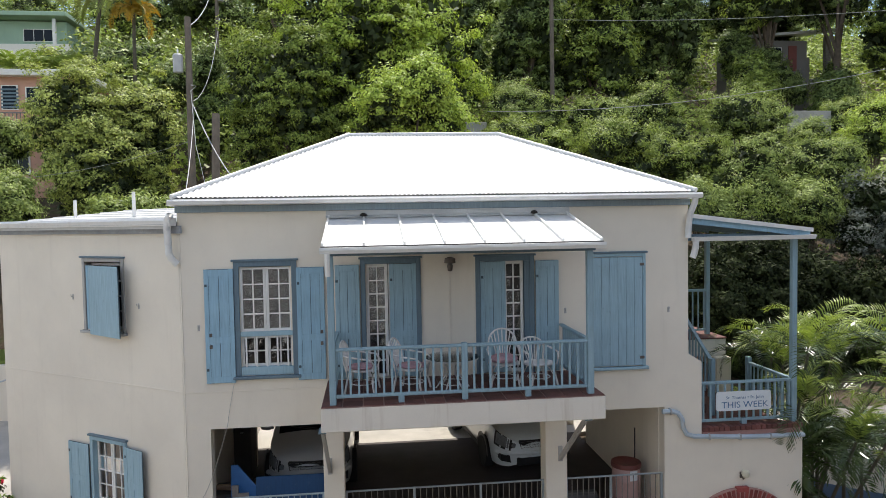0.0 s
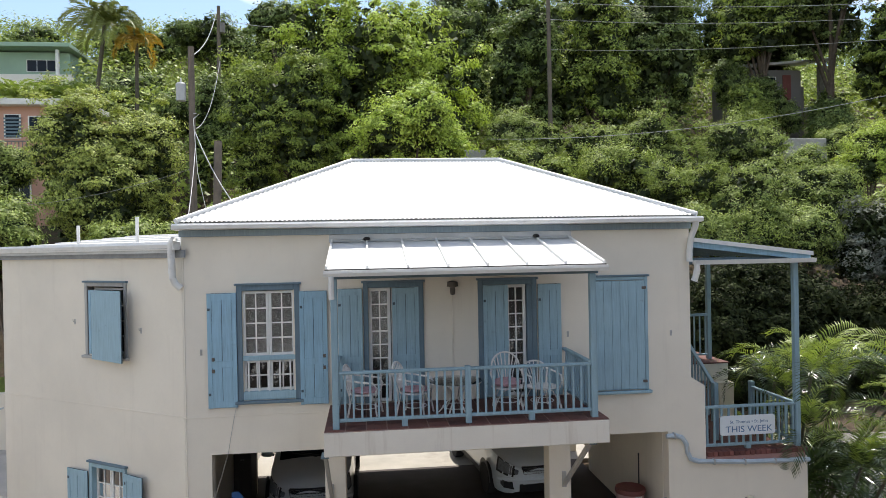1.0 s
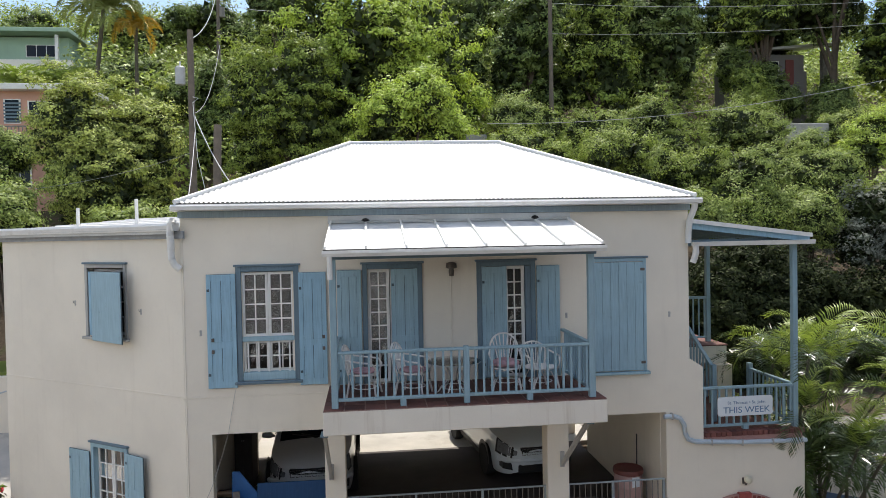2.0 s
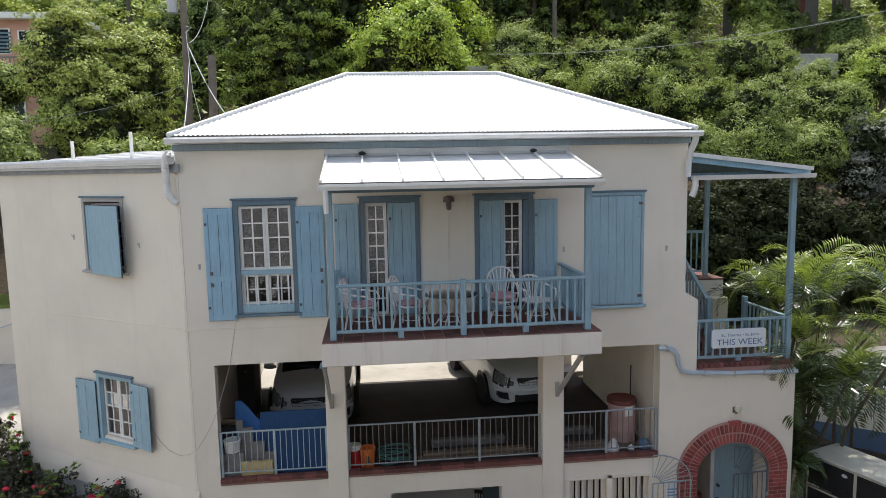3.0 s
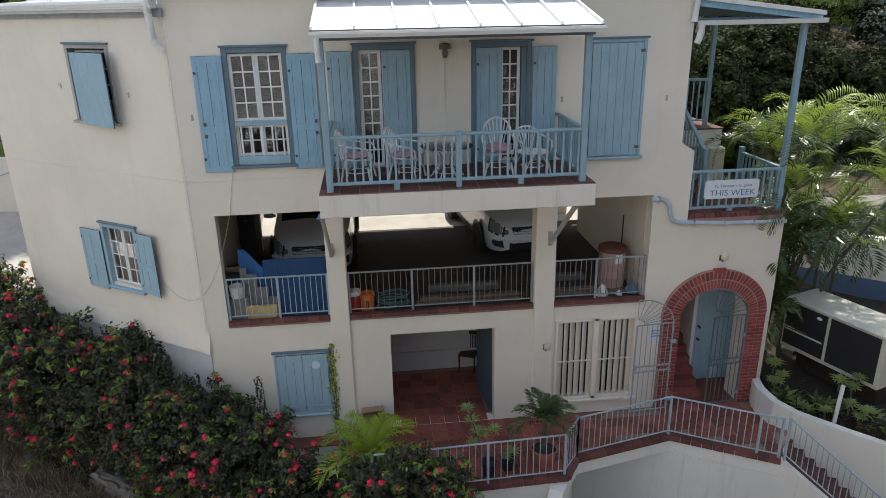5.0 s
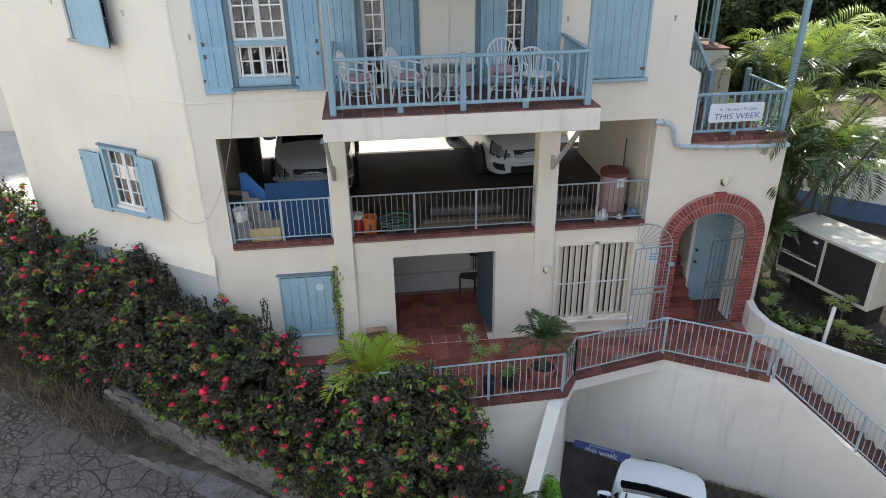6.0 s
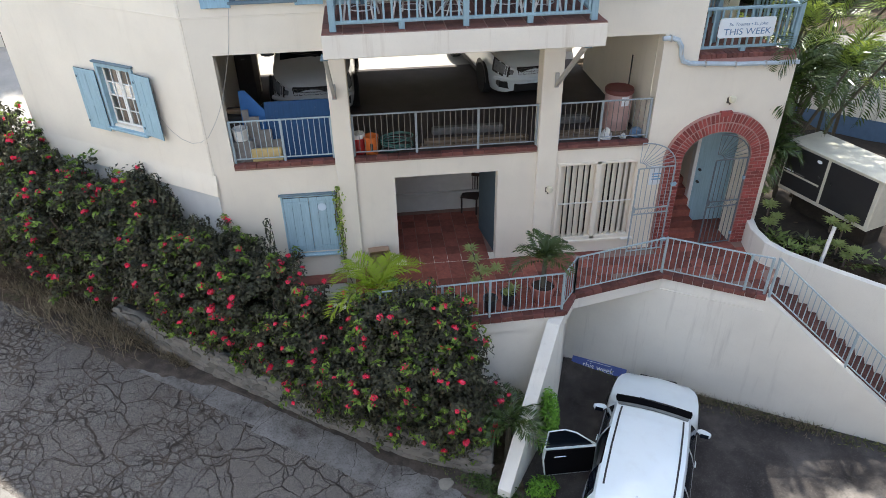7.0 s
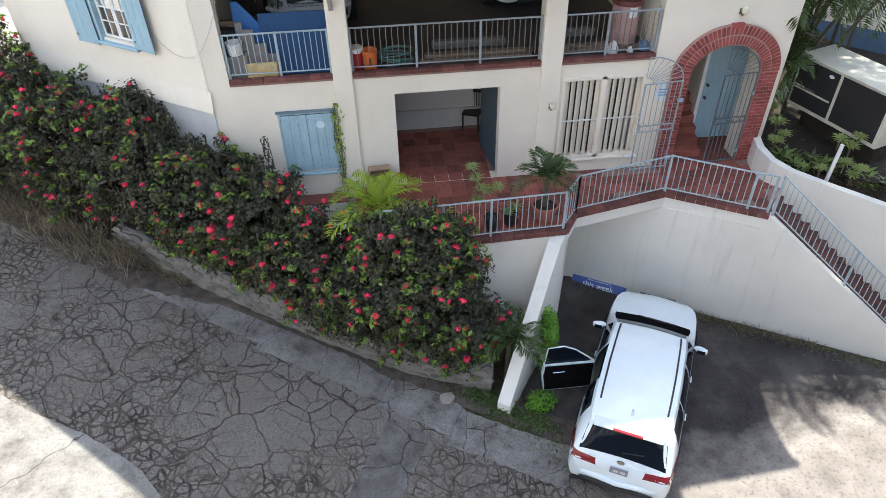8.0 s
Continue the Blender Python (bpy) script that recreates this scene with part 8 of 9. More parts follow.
single("timber_crate", G().box(-0.25, 0.32, -0.3, 0.3, 0, 0.80, 0.02), plain("dark_crate", (0.05, 0.045, 0.04), 0.8), "dark crate holding timber offcuts", "crate", at=Matrix.Translation((-3.98, 0.85, F)))
tc = thing("tall_cabinet", "tall dark brown cupboard at the back of the carport", "cupboard", at=Matrix.Translation((-4.18, 3.70, F)))
DARK_BROWN = plain("dark_brown_board", (0.075, 0.062, 0.054), 0.7, var=0.3)
part("body", G().box(-0.18, 0.20, -0.30, 0.38, 0, 2.12, 0.01), DARK_BROWN, tc)
for k in range(2):
    d_ = part("door", G().box(-0.17 + 0.185 * k, 0.005 + 0.185 * k, -0.32, -0.301, 0.05, 2.08, 0.006), DARK_BROWN, tc)
    part("knob", G().tube((-0.01 + 0.04 * k, -0.321, 1.05), (-0.01 + 0.04 * k, -0.345, 1.05), 0.012, 8), STEEL, d_)
# crumpled dark sheet
rows = []
for j in range(14):
    rows.append([(-0.8 + 1.6 * i / 19, -0.35 + 0.7 * j / 13, 0.25 + 0.62 * math.sin(math.pi * (j + 0.6) / 14.2) * math.sin(math.pi * (i + 0.6) / 20.2) + 0.12 * noise.noise((i * 0.6, j * 0.6, 4))) for i in range(20)])
single("tarpaulin", G().grid(rows), plain("black_sheet", (0.018, 0.018, 0.02), 0.35, bump=0.2), "crumpled black plastic sheet over stored things", "tarpaulin", smooth=True, at=Matrix.Translation((-3.4, 1.15, F - 0.02)))
RED_P, ORANGE_P = plain("red_plastic", (0.45, 0.03, 0.03), 0.4), plain("orange_plastic", (0.70, 0.17, 0.03), 0.45)
ck = thing("drink_cooler", "red drink cooler with a white lid in the carport", "cooler", at=Matrix.Translation((-1.70, 0.34, F)) @ Matrix.Diagonal((0.82, 0.82, 0.95, 1)))
part("body", G().lathe([(0.13, 0), (0.15, 0.02), (0.15, 0.36), (0.13, 0.37)], 20), RED_P, ck, "", True)
part("lid", G().lathe([(0.155, 0.37), (0.16, 0.40), (0.155, 0.46), (0.12, 0.47)], 20), WHITE_PAINT, ck, "white lid", True)
ob_ = thing("orange_bucket", "orange plastic bucket with dark print in the carport", "bucket", at=Matrix.Translation((-1.45, 0.30, F)) @ Matrix.Diagonal((0.86, 0.86, 0.97, 1)))
part("bucket", G().lathe([(0.12, 0), (0.14, 0.01), (0.165, 0.36), (0.175, 0.37), (0.17, 0.40), (0.15, 0.39), (0.13, 0.04)], 22), ORANGE_P, ob_, "", True)
part("print_bar", G().box(-0.03, 0.03, -0.165, -0.155, 0.12, 0.28), BLACK, ob_)
part("handle", G().pipe(arc((0, 0, 0.36), 0.17, 0.14, 0, math.pi, 10, (1, 0, 0), (0, -0.8, -0.6)), 0.005, 5), STEEL, ob_)
HOSE = plain("green_hose", (0.03, 0.12, 0.10), 0.4)
hp = []
for k in range(140):
    a = k * 0.33
    hp.append((0.30 * math.cos(a) * (1 + 0.08 * math.sin(k * 0.7)), 0.18 * math.sin(a), 0.06 + 0.20 * abs(math.sin(k * 0.045)) + 0.08 * math.sin(a * 0.5 + 1)))
single("garden_hose", G().pipe(hp, 0.013, 6), HOSE, "tangled green garden hose on the carport floor", "hose", smooth=True, at=Matrix.Translation((-0.95, 0.36, F)))
WOOD = plain("weathered_planks", (0.22, 0.165, 0.115), 0.85, var=0.35, scale=5, bump=0.4)
for i, (x0, x1, y, z) in enumerate(((-0.5, 1.7, 0.45, 0.0), (-0.3, 1.75, 0.62, 0.0), (-0.4, 1.6, 0.53, 0.065), (2.25, 3.9, 0.50, 0.0), (2.3, 3.85, 0.68, 0.0))):
    single("timber_plank", G().box(x0, x1, -0.07, 0.07, 0, 0.06, 0.008), WOOD, "weathered timber plank lying on the carport floor", "plank", "planks in the carport", at=Matrix.Translation((0, y, F + z)))
for x0, x1, y in ((-0.2, 1.3, 1.05), (2.3, 3.2, 1.25)):
    single("parking_kerb", G().box(x0, x1, -0.1, 0.1, 0, 0.16, 0.04), plain("grimy_concrete", (0.17, 0.165, 0.155), 0.9, var=0.35), "grimy concrete wheel stop on the carport floor", "wheel stop", "wheel stops", at=Matrix.Translation((0, y, F)))
BARREL = plain("pink_plastic", (0.52, 0.335, 0.305), 0.55, var=0.25, scale=3)
LID = plain("brown_lid", (0.16, 0.045, 0.035), 0.55)
ba = thing("plastic_barrel", "pink plastic barrel with a brown lid and white label", "barrel", at=Matrix.Translation((3.62, 0.78, F)) @ Matrix.Diagonal((0.93, 0.93, 0.97, 1)))
part("drum", G().lathe([(0.25, 0), (0.28, 0.03), (0.29, 0.25), (0.30, 0.28), (0.29, 0.31), (0.295, 0.55), (0.305, 0.58), (0.295, 0.61), (0.285, 0.84), (0.27, 0.86)], 28), BARREL, ba, "", True)
part("lid", G().lathe([(0.31, 0.84), (0.315, 0.90), (0.30, 0.93), (0.26, 0.91), (0.02, 0.915)], 28), LID, ba, "brown lid", True)
lab = [[(0.30 * math.sin(a), -0.30 * math.cos(a), z) for a in np.linspace(-0.1, 0.5, 7)] for z in (0.62, 0.82)]
part("label", G().grid(lab), SIGN_WHITE, ba, "white paper label")
single("broom_pole", G().tube((3.88, 1.0, F), (3.93, 1.1, F + 1.45), 0.014, 6), BLACK, "dark pole leaning on the carport wall", "pole")
for x, y, s in ((3.28, 0.30, 0.13), (3.62, 0.26, 0.07)):
    d = rng.normal(size=(60, 3)) * s * 0.5
    g = G().lathe([(s * 0.3, 0), (s, 0.03), (s * 0.9, s * 0.8), (s * 0.5, s * 1.5), (s * 0.15, s * 1.9)], 9)
    g.v = [(a + 0.03 * noise.noise((a * 20, b * 20, c * 20)), b + 0.03 * noise.noise((b * 20, c * 20, a * 20)), c) for a, b, c in g.v]
    single("white_bag", g, WHITE_PAINT, "crumpled white plastic bag by the railing", "bag", "plastic bags", smooth=True, at=Matrix.Translation((x, y, F)))
single("blue_bag", G().lathe([(0.05, 0), (0.13, 0.03), (0.12, 0.14), (0.05, 0.2)], 9), plain("blue_sheet", (0.12, 0.22, 0.36), 0.5), "small blue bag on the carport floor", "bag", at=Matrix.Translation((3.92, 0.35, F)))

# ---- the tiled room ----
DARKWOOD = plain("dark_wood", (0.05, 0.03, 0.022), 0.5, var=0.3)
rc = thing("wooden_chair", "dark wooden slat-back chair in the tiled room", "chair", at=Matrix.Translation((0.80, 2.12, 0.012)) @ Matrix.Rotation(radians(-22), 4, "Z") @ Matrix.Scale(0.95, 4))
part("seat", G().box(-0.22, 0.22, -0.22, 0.20, 0.43, 0.47, 0.012), DARKWOOD, rc)
for x, y, h in ((-0.19, -0.19, 0.43), (0.19, -0.19, 0.43), (-0.19, 0.19, 0.95), (0.19, 0.19, 0.95)):
    part("leg", G().box(x - 0.02, x + 0.02, y - 0.02, y + 0.02, 0, h, 0.006), DARKWOOD, rc)
for k in range(5):
    x = -0.12 + 0.06 * k
    part("back_slat", G().box(x - 0.012, x + 0.012, 0.18, 0.20, 0.50, 0.90, 0.003), DARKWOOD, rc)
part("back_rail", G().box(-0.21, 0.21, 0.17, 0.205, 0.88, 0.97, 0.008), DARKWOOD, rc)

# ---- pots and plants on the terrace ----
POT = plain("terracotta_pot", (0.38, 0.13, 0.10), 0.8, var=0.2, bump=0.3)
POT_DARK = plain("black_pot", (0.025, 0.025, 0.028), 0.5)
SOIL = plain("soil", (0.05, 0.035, 0.025), 0.95)


def pot(x, y, z, r, h, material, label):
    t = thing("plant_pot", label, "pot", "terrace pots", at=Matrix.Translation((x, y, z)))
    part("bowl", G().lathe([(r * 0.68, 0), (r * 0.72, 0.01), (r * 0.96, h * 0.85), (r * 1.05, h * 0.87), (r * 1.05, h), (r * 0.92, h), (r * 0.88, h * 0.8)], 22), material, t, "", True)
    part("soil", G().lathe([(0.01, h * 0.82), (r * 0.88, h * 0.82), (r * 0.88, h * 0.8), (0.01, h * 0.8)], 18), SOIL, t)
    return t


pot(1.68, -1.55, 0.006, 0.26, 0.36, POT, "large terracotta pot on the terrace")
palm("potted_palm", "dark green palm growing from a terracotta pot", 1.68, -1.55, 0.3, 0.62, 13, 0.74, PALM_SHADE, leaf=0.27, droop=1.15, stem_r=0.05, width=0.020, n=20, angles=(88, 28))
pot(0.98, -1.62, 0.006, 0.15, 0.28, POT_DARK, "black plastic plant pot on the terrace")
pot(0.60, -1.76, 0.006, 0.14, 0.30, POT_DARK, "black plastic plant pot on the terrace")
pot(-0.15, -1.55, 0.006, 0.17, 0.26, POT, "terracotta pot on the terrace")


def rosette(name, label, x, y, z, r, n, leaves, group="", up=0.6, w=0.10, stem=0.0):
    """Strap leaves from one point."""
    t = thing(name, label, "plant", group, at=Matrix.Translation((x, y, z)))
    g = G()
    if stem > 0:
        part("stem", G().tube((0, 0, 0), (0, 0, stem), 0.02, 6), BARK, t)
    g.v.append((0, 0, stem))
    for i in range(n):
        a = 2.4 * i
        k = i / n
        e = up * (1.1 - k)
        L1 = r * rng.uniform(0.75, 1.1)
        u = Vector((math.cos(a), math.sin(a), 0))
        sd_ = Vector((-u.y, u.x, 0)) * (w * r * 0.5)
        m1 = u * L1 * 0.5 + Vector((0, 0, stem + L1 * 0.5 * e))
        m2 = u * L1 + Vector((0, 0, stem + L1 * (0.75 * e - 0.15)))
        k0 = len(g.v)
        g.v += [tuple(m1 - sd_), tuple(m2), tuple(m1 + sd_)]
        g.f.append((0, k0, k0 + 1, k0 + 2))
    me = bpy.data.meshes.new("leaves")
    me.from_pydata(g.v, [], g.f)
    me.materials.append(leaves)
    ob = new("leaf_rosette", me)
    ob.parent = t
    return t


for x, y, z in ((0.98, -1.62, 0.25), (0.22, -1.70, 1.40), (0.40, -1.70, 0.92), (0.73, -1.68, 0.90), (0.34, -1.70, 0.66), (0.30, -1.70, 1.15), (0.52, -1.70, 0.85), (1.10, -1.55, 0.30)):
    rosette("variegated_plant", "pale variegated strap-leaved plant in a pot", x, y, z, 0.17, 26, LEAF_VARI, "variegated plants", 0.9, 0.22)
single("plant_stake", G().pipe([(0.60, -1.76, 0.26), (0.42, -1.71, 0.75), (0.32, -1.70, 1.1), (0.22, -1.70, 1.44)], 0.010, 5), BARK, "thin bare stem of a potted plant", "plant stem")
crt = thing("storage_box", "brown cardboard box against the pillar", "box", at=Matrix.Translation((-1.46, -0.30, 0.004)) @ Matrix.Rotation(radians(5), 4, "Z"))
CARD = plain("brown_cardboard", (0.34, 0.225, 0.15), 0.9, var=0.25)
part("box", G().box(-0.21, 0.21, -0.14, 0.14, 0.0, 0.62, 0.006), CARD, crt)
part("flap", G().box(-0.205, 0.205, -0.004, 0.004, 0, 0.15, 0.002).moved(Matrix.Translation((0, -0.138, 0.622)) @ Matrix.Rotation(radians(38), 4, "X")), CARD, crt)

# ledge and slab beside the hedge
single("wall_ledge", G().box(-3.95, -2.17, -0.32, -0.005, -0.9, -0.11, 0.012), WHITE_WALL, "low painted ledge at the foot of the wall", "ledge", kind="structure")
single("ledge_tiles", G().box(-3.95, -2.17, -0.34, -0.004, -0.108, -0.075, 0.006), BRICK_DARK, "red tile capping on the ledge", "capping", kind="structure")
single("white_slab", G().box(-2.9, -2.2, -1.15, -0.55, -0.62, -0.42, 0.015), WHITE_WALL, "small white slab behind the hedge", "slab", kind="structure")

# vine by the blue shutters
vn = thing("climbing_vine", "green vine climbing beside the blue shutters", "vine")
stem_pts = [(-2.12, -0.06, -0.2), (-2.2, -0.05, 0.4), (-2.16, -0.05, 0.9), (-2.24, -0.05, 1.4), (-2.2, -0.05, 1.95)]
part("stem", G().pipe(stem_pts, 0.012, 5), BARK, vn)
for k in range(5):
    part("twig", G().pipe([(x_ + 0.05 * math.sin(k * 2.1 + i), y_ - 0.01 - 0.008 * k, z_ - 0.1 * (k % 3)) for i, (x_, y_, z_) in enumerate(stem_pts)], 0.006, 4), BARK, vn)
P, N = [], []
for k in range(230):
    h = rng.uniform(0, 1) ** 0.8
    z = 0.1 + 1.95 * h
    s = 0.04 + 0.09 * abs(noise.noise((0, 0, z * 2.5)))
    P.append((-2.19 + rng.normal() * s, -0.06 - abs(rng.normal()) * 0.05, z))
    N.append((0, -1, 0.4))
part_v = new("leaves", quick_mesh("leaves", leaf_quads(np.array(P), np.array(N), 0.06, 0.6), 4, LEAF_MID))
part_v.parent = vn
tagged(part_v, kind="stuff")

# ---- fern and weeds by the flank wall ----
fr = thing("fern_clump", "bright green ferny plant beside the sloping wall", "fern")
P, N = [], []
for c, r, n in (((1.58, -3.0, -2.0), (0.20, 0.34, 0.98), 1900), ((1.30, -3.9, -2.72), (0.34, 0.25, 0.22), 520)):
    d = rng.normal(size=(n, 3))
    d /= np.linalg.norm(d, axis=1, keepdims=True)
    P.append(np.array(c) + d * np.array(r) * rng.uniform(0.5, 1.0, size=(n, 1)))
    N.append(d + np.array([0, 0, 0.6]))
fl = new("leaves", quick_mesh("leaves", leaf_quads(np.concatenate(P), np.concatenate(N), 0.11, 0.25), 4, leaf_mat("fern_leaf", (0.07, 0.18, 0.02), (0.18, 0.36, 0.05))))
fl.parent = fr
tagged(fl, kind="stuff")
P, N = [], []
for sc_, vc_, n_ in ((5.2, 0.75, 260), (4.4, 0.70, 300), (3.1, 0.72, 220), (0.1, 0.62, 500), (-0.4, 0.55, 500), (-1.0, 0.5, 400), (7.4, 0.75, 420)):
    for k in range(n_):
        s_, v_ = sc_ + rng.normal() * 0.22, vc_ + rng.normal() * 0.12
        x, y = -0.88 * s_ + 0.47 * v_, -4.2 + 0.47 * s_ + 0.88 * v_
        P.append((x, y, road_z(x, y) + 0.03 + abs(rng.normal()) * 0.06))
        N.append((0, -0.2, 1.0))
wg = new("green_weeds", quick_mesh("green_weeds", leaf_quads(np.array(P), np.array(N), 0.075, 0.35), 4, leaf_mat("low_weed_leaf", (0.03, 0.05, 0.018), (0.10, 0.15, 0.045), passing=0.15)))
tagged(wg, "low green weeds growing along the gutter", "weeds", "", "stuff")
P = []
for k in range(2600):
    if k < 900:
        x = rng.uniform(3.2, 9.0)
        p = (x, WY(x) - abs(rng.normal()) * 0.18 - 0.05, -2.97)
    elif k < 1800:
        p = (rng.uniform(0.0, 1.6), 0, -2.97)
        p = (p[0], -4.2 - 0.35 * p[0] + rng.normal() * 0.28, -2.96)
    else:
        s = rng.uniform(0.3, 9.5)
        v = 0.45 + abs(rng.normal()) * 0.12 + 0.05 * s
        x, y = -0.88 * s + 0.47 * v, -4.2 + 0.47 * s + 0.88 * v
        p = (x, y, road_z(x, y) + 0.03)
    P.append(p)
P = np.array(P)
wd = new("weeds", quick_mesh("weeds", leaf_quads(P + rng.normal(size=P.shape) * np.array([0.02, 0.02, 0.03]), np.tile([0, -0.3, 1.0], (len(P), 1)), 0.09, 0.22), 4, leaf_mat("weed_leaf", (0.05, 0.07, 0.02), (0.16, 0.17, 0.06))))
tagged(wd, "dry weeds and grass along wall feet and gutter", "weeds", "", "stuff")


def blades(spots, height, wide):
    """Thin upright blades at the spots, leaning at random."""
    p = np.asarray(spots)
    n = len(p)
    h = height * rng.uniform(0.5, 1.3, size=(n, 1))
    lean_ = rng.normal(size=(n, 3)) * np.array([0.35, 0.35, 0.1]) + np.array([0, 0, 1.0])
    a = rng.uniform(0, 6.28, n)
    side = np.stack([np.cos(a), np.sin(a), 0 * a], axis=1) * wide
    mid = p + lean_ * h * 0.55
    tip = p + lean_ * h + rng.normal(size=(n, 3)) * h * np.array([0.35, 0.35, 0.05]) - np.array([0, 0, 0.1]) * h
    return np.stack([p - side * 0.5, mid - side * 0.5, tip, mid + side * 0.5], axis=1).reshape(-1, 3)


DRY = leaf_mat("dry_grass", (0.07, 0.060, 0.042), (0.30, 0.25, 0.175), (0.13, 0.14, 0.06), gloss=0.8, passing=0.25)
P = []
for k in range(3800):
    s = 6.6 + 6.5 * rng.uniform() ** 1.3
    v = 0.25 + abs(rng.normal()) * 0.35 + 0.03 * max(0, s - 8)
    if noise.noise((s * 1.3, v * 2.0, 4.0)) < -0.15:
        continue
    x, y = -0.88 * s + 0.47 * v, -4.2 + 0.47 * s + 0.88 * v
    P.append((x, y, max(road_z(x, y), ground_z(x, y)) - 0.02))
dg = new("dry_grass", quick_mesh("dry_grass", blades(P, 0.28, 0.013), 4, DRY))
tagged(dg, "dry brown grass on the earth bank by the street", "grass", "", "stuff")
P = []
for k in range(1300):
    c = ((-7.45, 0.02, 0.5), (-7.0, -0.25, 0.35), (-8.2, 0.45, 0.6))[k % 3]
    x, y = c[0] + rng.normal() * c[2], c[1] + rng.normal() * 0.22
    P.append((x, y, road_z(x, y) + rng.uniform(0.0, 0.35)))
db = new("dry_grass", quick_mesh("dry_grass", blades(P, 0.40, 0.016), 4, DRY))
tagged(db, "tangled dry brush over the end of the stone wall", "grass", "", "stuff")
P = []
for k in range(1500):
    c = ((5.35, -2.0), (4.6, -1.5), (6.3, -2.4), (7.2, -3.0))[k % 4]
    x = c[0] + rng.normal() * (0.28 if k % 4 else 0.20)
    P.append((x, WY(x) - 0.08 - abs(rng.normal()) * 0.16, -2.99))
dh = new("dry_grass", quick_mesh("dry_grass", blades(P, 0.16, 0.010), 4, DRY))
tagged(dh, "cut dry grass lying along the driveway wall", "grass", "", "stuff")
g = G().lathe([(0.05, 0), (0.2, 0.02), (0.22, 0.14), (0.15, 0.26), (0.04, 0.29)], 10)
g.v = [(a * 1.1 + 0.06 * noise.noise((a * 6, b * 6, c * 6)), b + 0.06 * noise.noise((b * 6, c * 6, a * 6)), c) for a, b, c in g.v]
single("boulder", g, plain("grey_stone", (0.32, 0.29, 0.24), 0.9, var=0.3, bump=0.6), "grey boulder at the end of the stone wall", "rock", smooth=True, at=Matrix.Translation((-0.55, -3.55, -2.98)))

# ---- generator and planter ----
GEN = plain("cream_sheet_metal", (0.60, 0.57, 0.47), 0.45, var=0.1, bump=0.05, dirt=((0.3, 0.27, 0.2), 0.3))
gn = thing("generator", "cream metal generator cabinet with black panels", "generator", at=Matrix.Translation((7.66, 0.80, 0.90)) @ Matrix.Rotation(-1.24, 4, "Z") @ Matrix.Diagonal((0.95, 1, 1.03, 1)))
# the base takes a dark colour for the shade beneath the cabinet
part("base", G().box(0.15, 2.15, 0.42, 0.93, -0.95, -0.062, 0.02), LITTER, gn, "base darkened for the shade under the cabinet")
part("cabinet", G().box(0, 2.36, 0, 0.95, -0.06, 1.02, 0.015), GEN, gn)
part("lid", G().box(-0.03, 2.40, -0.03, 0.98, 1.021, 1.06, 0.012), GEN, gn, "cream lid")
for a, b in ((0.05, 1.07), (1.14, 2.27)):
    p = part("panel", G().box(a, b, -0.012, -0.001, 0.03, 0.99, 0.008), BLACK, gn, "black door panel")
    part("latch", G().tube((b - 0.12 if a < 1 else a + 0.12, -0.013, 0.55), (b - 0.12 if a < 1 else a + 0.12, -0.03, 0.55), 0.035, 12), BLACK, p)
part("trim_strip", G().box(0.07, 1.02, -0.02, -0.013, 0.36, 0.40, 0.002), GEN, gn)
part("print_bar", G().box(0.07, 0.32, -0.016, -0.0125, 0.42, 0.445), SIGN_WHITE, gn)
part("print_bar", G().box(0.36, 0.62, -0.016, -0.0125, 0.42, 0.44), GREYB, gn)
part("oval_sticker", G().lathe([(0.005, 0), (0.05, 0), (0.05, 0.003), (0.005, 0.003)], 14).moved(Matrix.Translation((0.88, -0.016, 0.88)) @ Matrix.Rotation(radians(90), 4, "X") @ Matrix.Diagonal((1.3, 0.7, 1, 1))), SIGN_WHITE, gn)
single("planter_pipe", G().tube((7.6, -1.35, 0.2), (7.72, -1.25, 0.98), 0.04, 10), WHITE_PAINT, "white plastic pipe standing in the planter", "pipe", smooth=True)
for x, y, z, r in ((6.85, -0.42, 0.72, 0.22), (6.95, -0.15, 0.98, 0.22), (6.88, 0.10, 1.20, 0.20), (7.05, -0.35, 0.80, 0.18), (7.9, -1.30, 0.62, 0.20), (8.05, -1.10, 0.88, 0.20), (7.85, -0.98, 0.98, 0.20), (8.15, -1.45, 0.55, 0.20), (7.45, -1.25, 0.50, 0.16), (8.2, -1.05, 1.05, 0.18), (8.0, -1.5, 0.45, 0.18)):
    rosette("variegated_plant", "pale variegated rosette plant in the planter", x, y, z - 0.3, r, 34, LEAF_VARI, "planter rosettes", 0.7, 0.24, 0.25)
prng = random.Random(5)
for k in range(44):
    x = 6.95 + 2.6 * (k / 43) + prng.uniform(-0.1, 0.1)
    y = -0.55 - 0.57 * (x - 6.95) + prng.uniform(-0.22, 0.28)
    rosette("planter_plant", "dark green foliage plant in the planter", x, y, 0.10 if x < 8 else -0.02, prng.uniform(0.18, 0.30), 20, LEAF_DARK if k % 3 else LEAF_HEDGE, "planter foliage", 1.3, 0.32, 0.12)


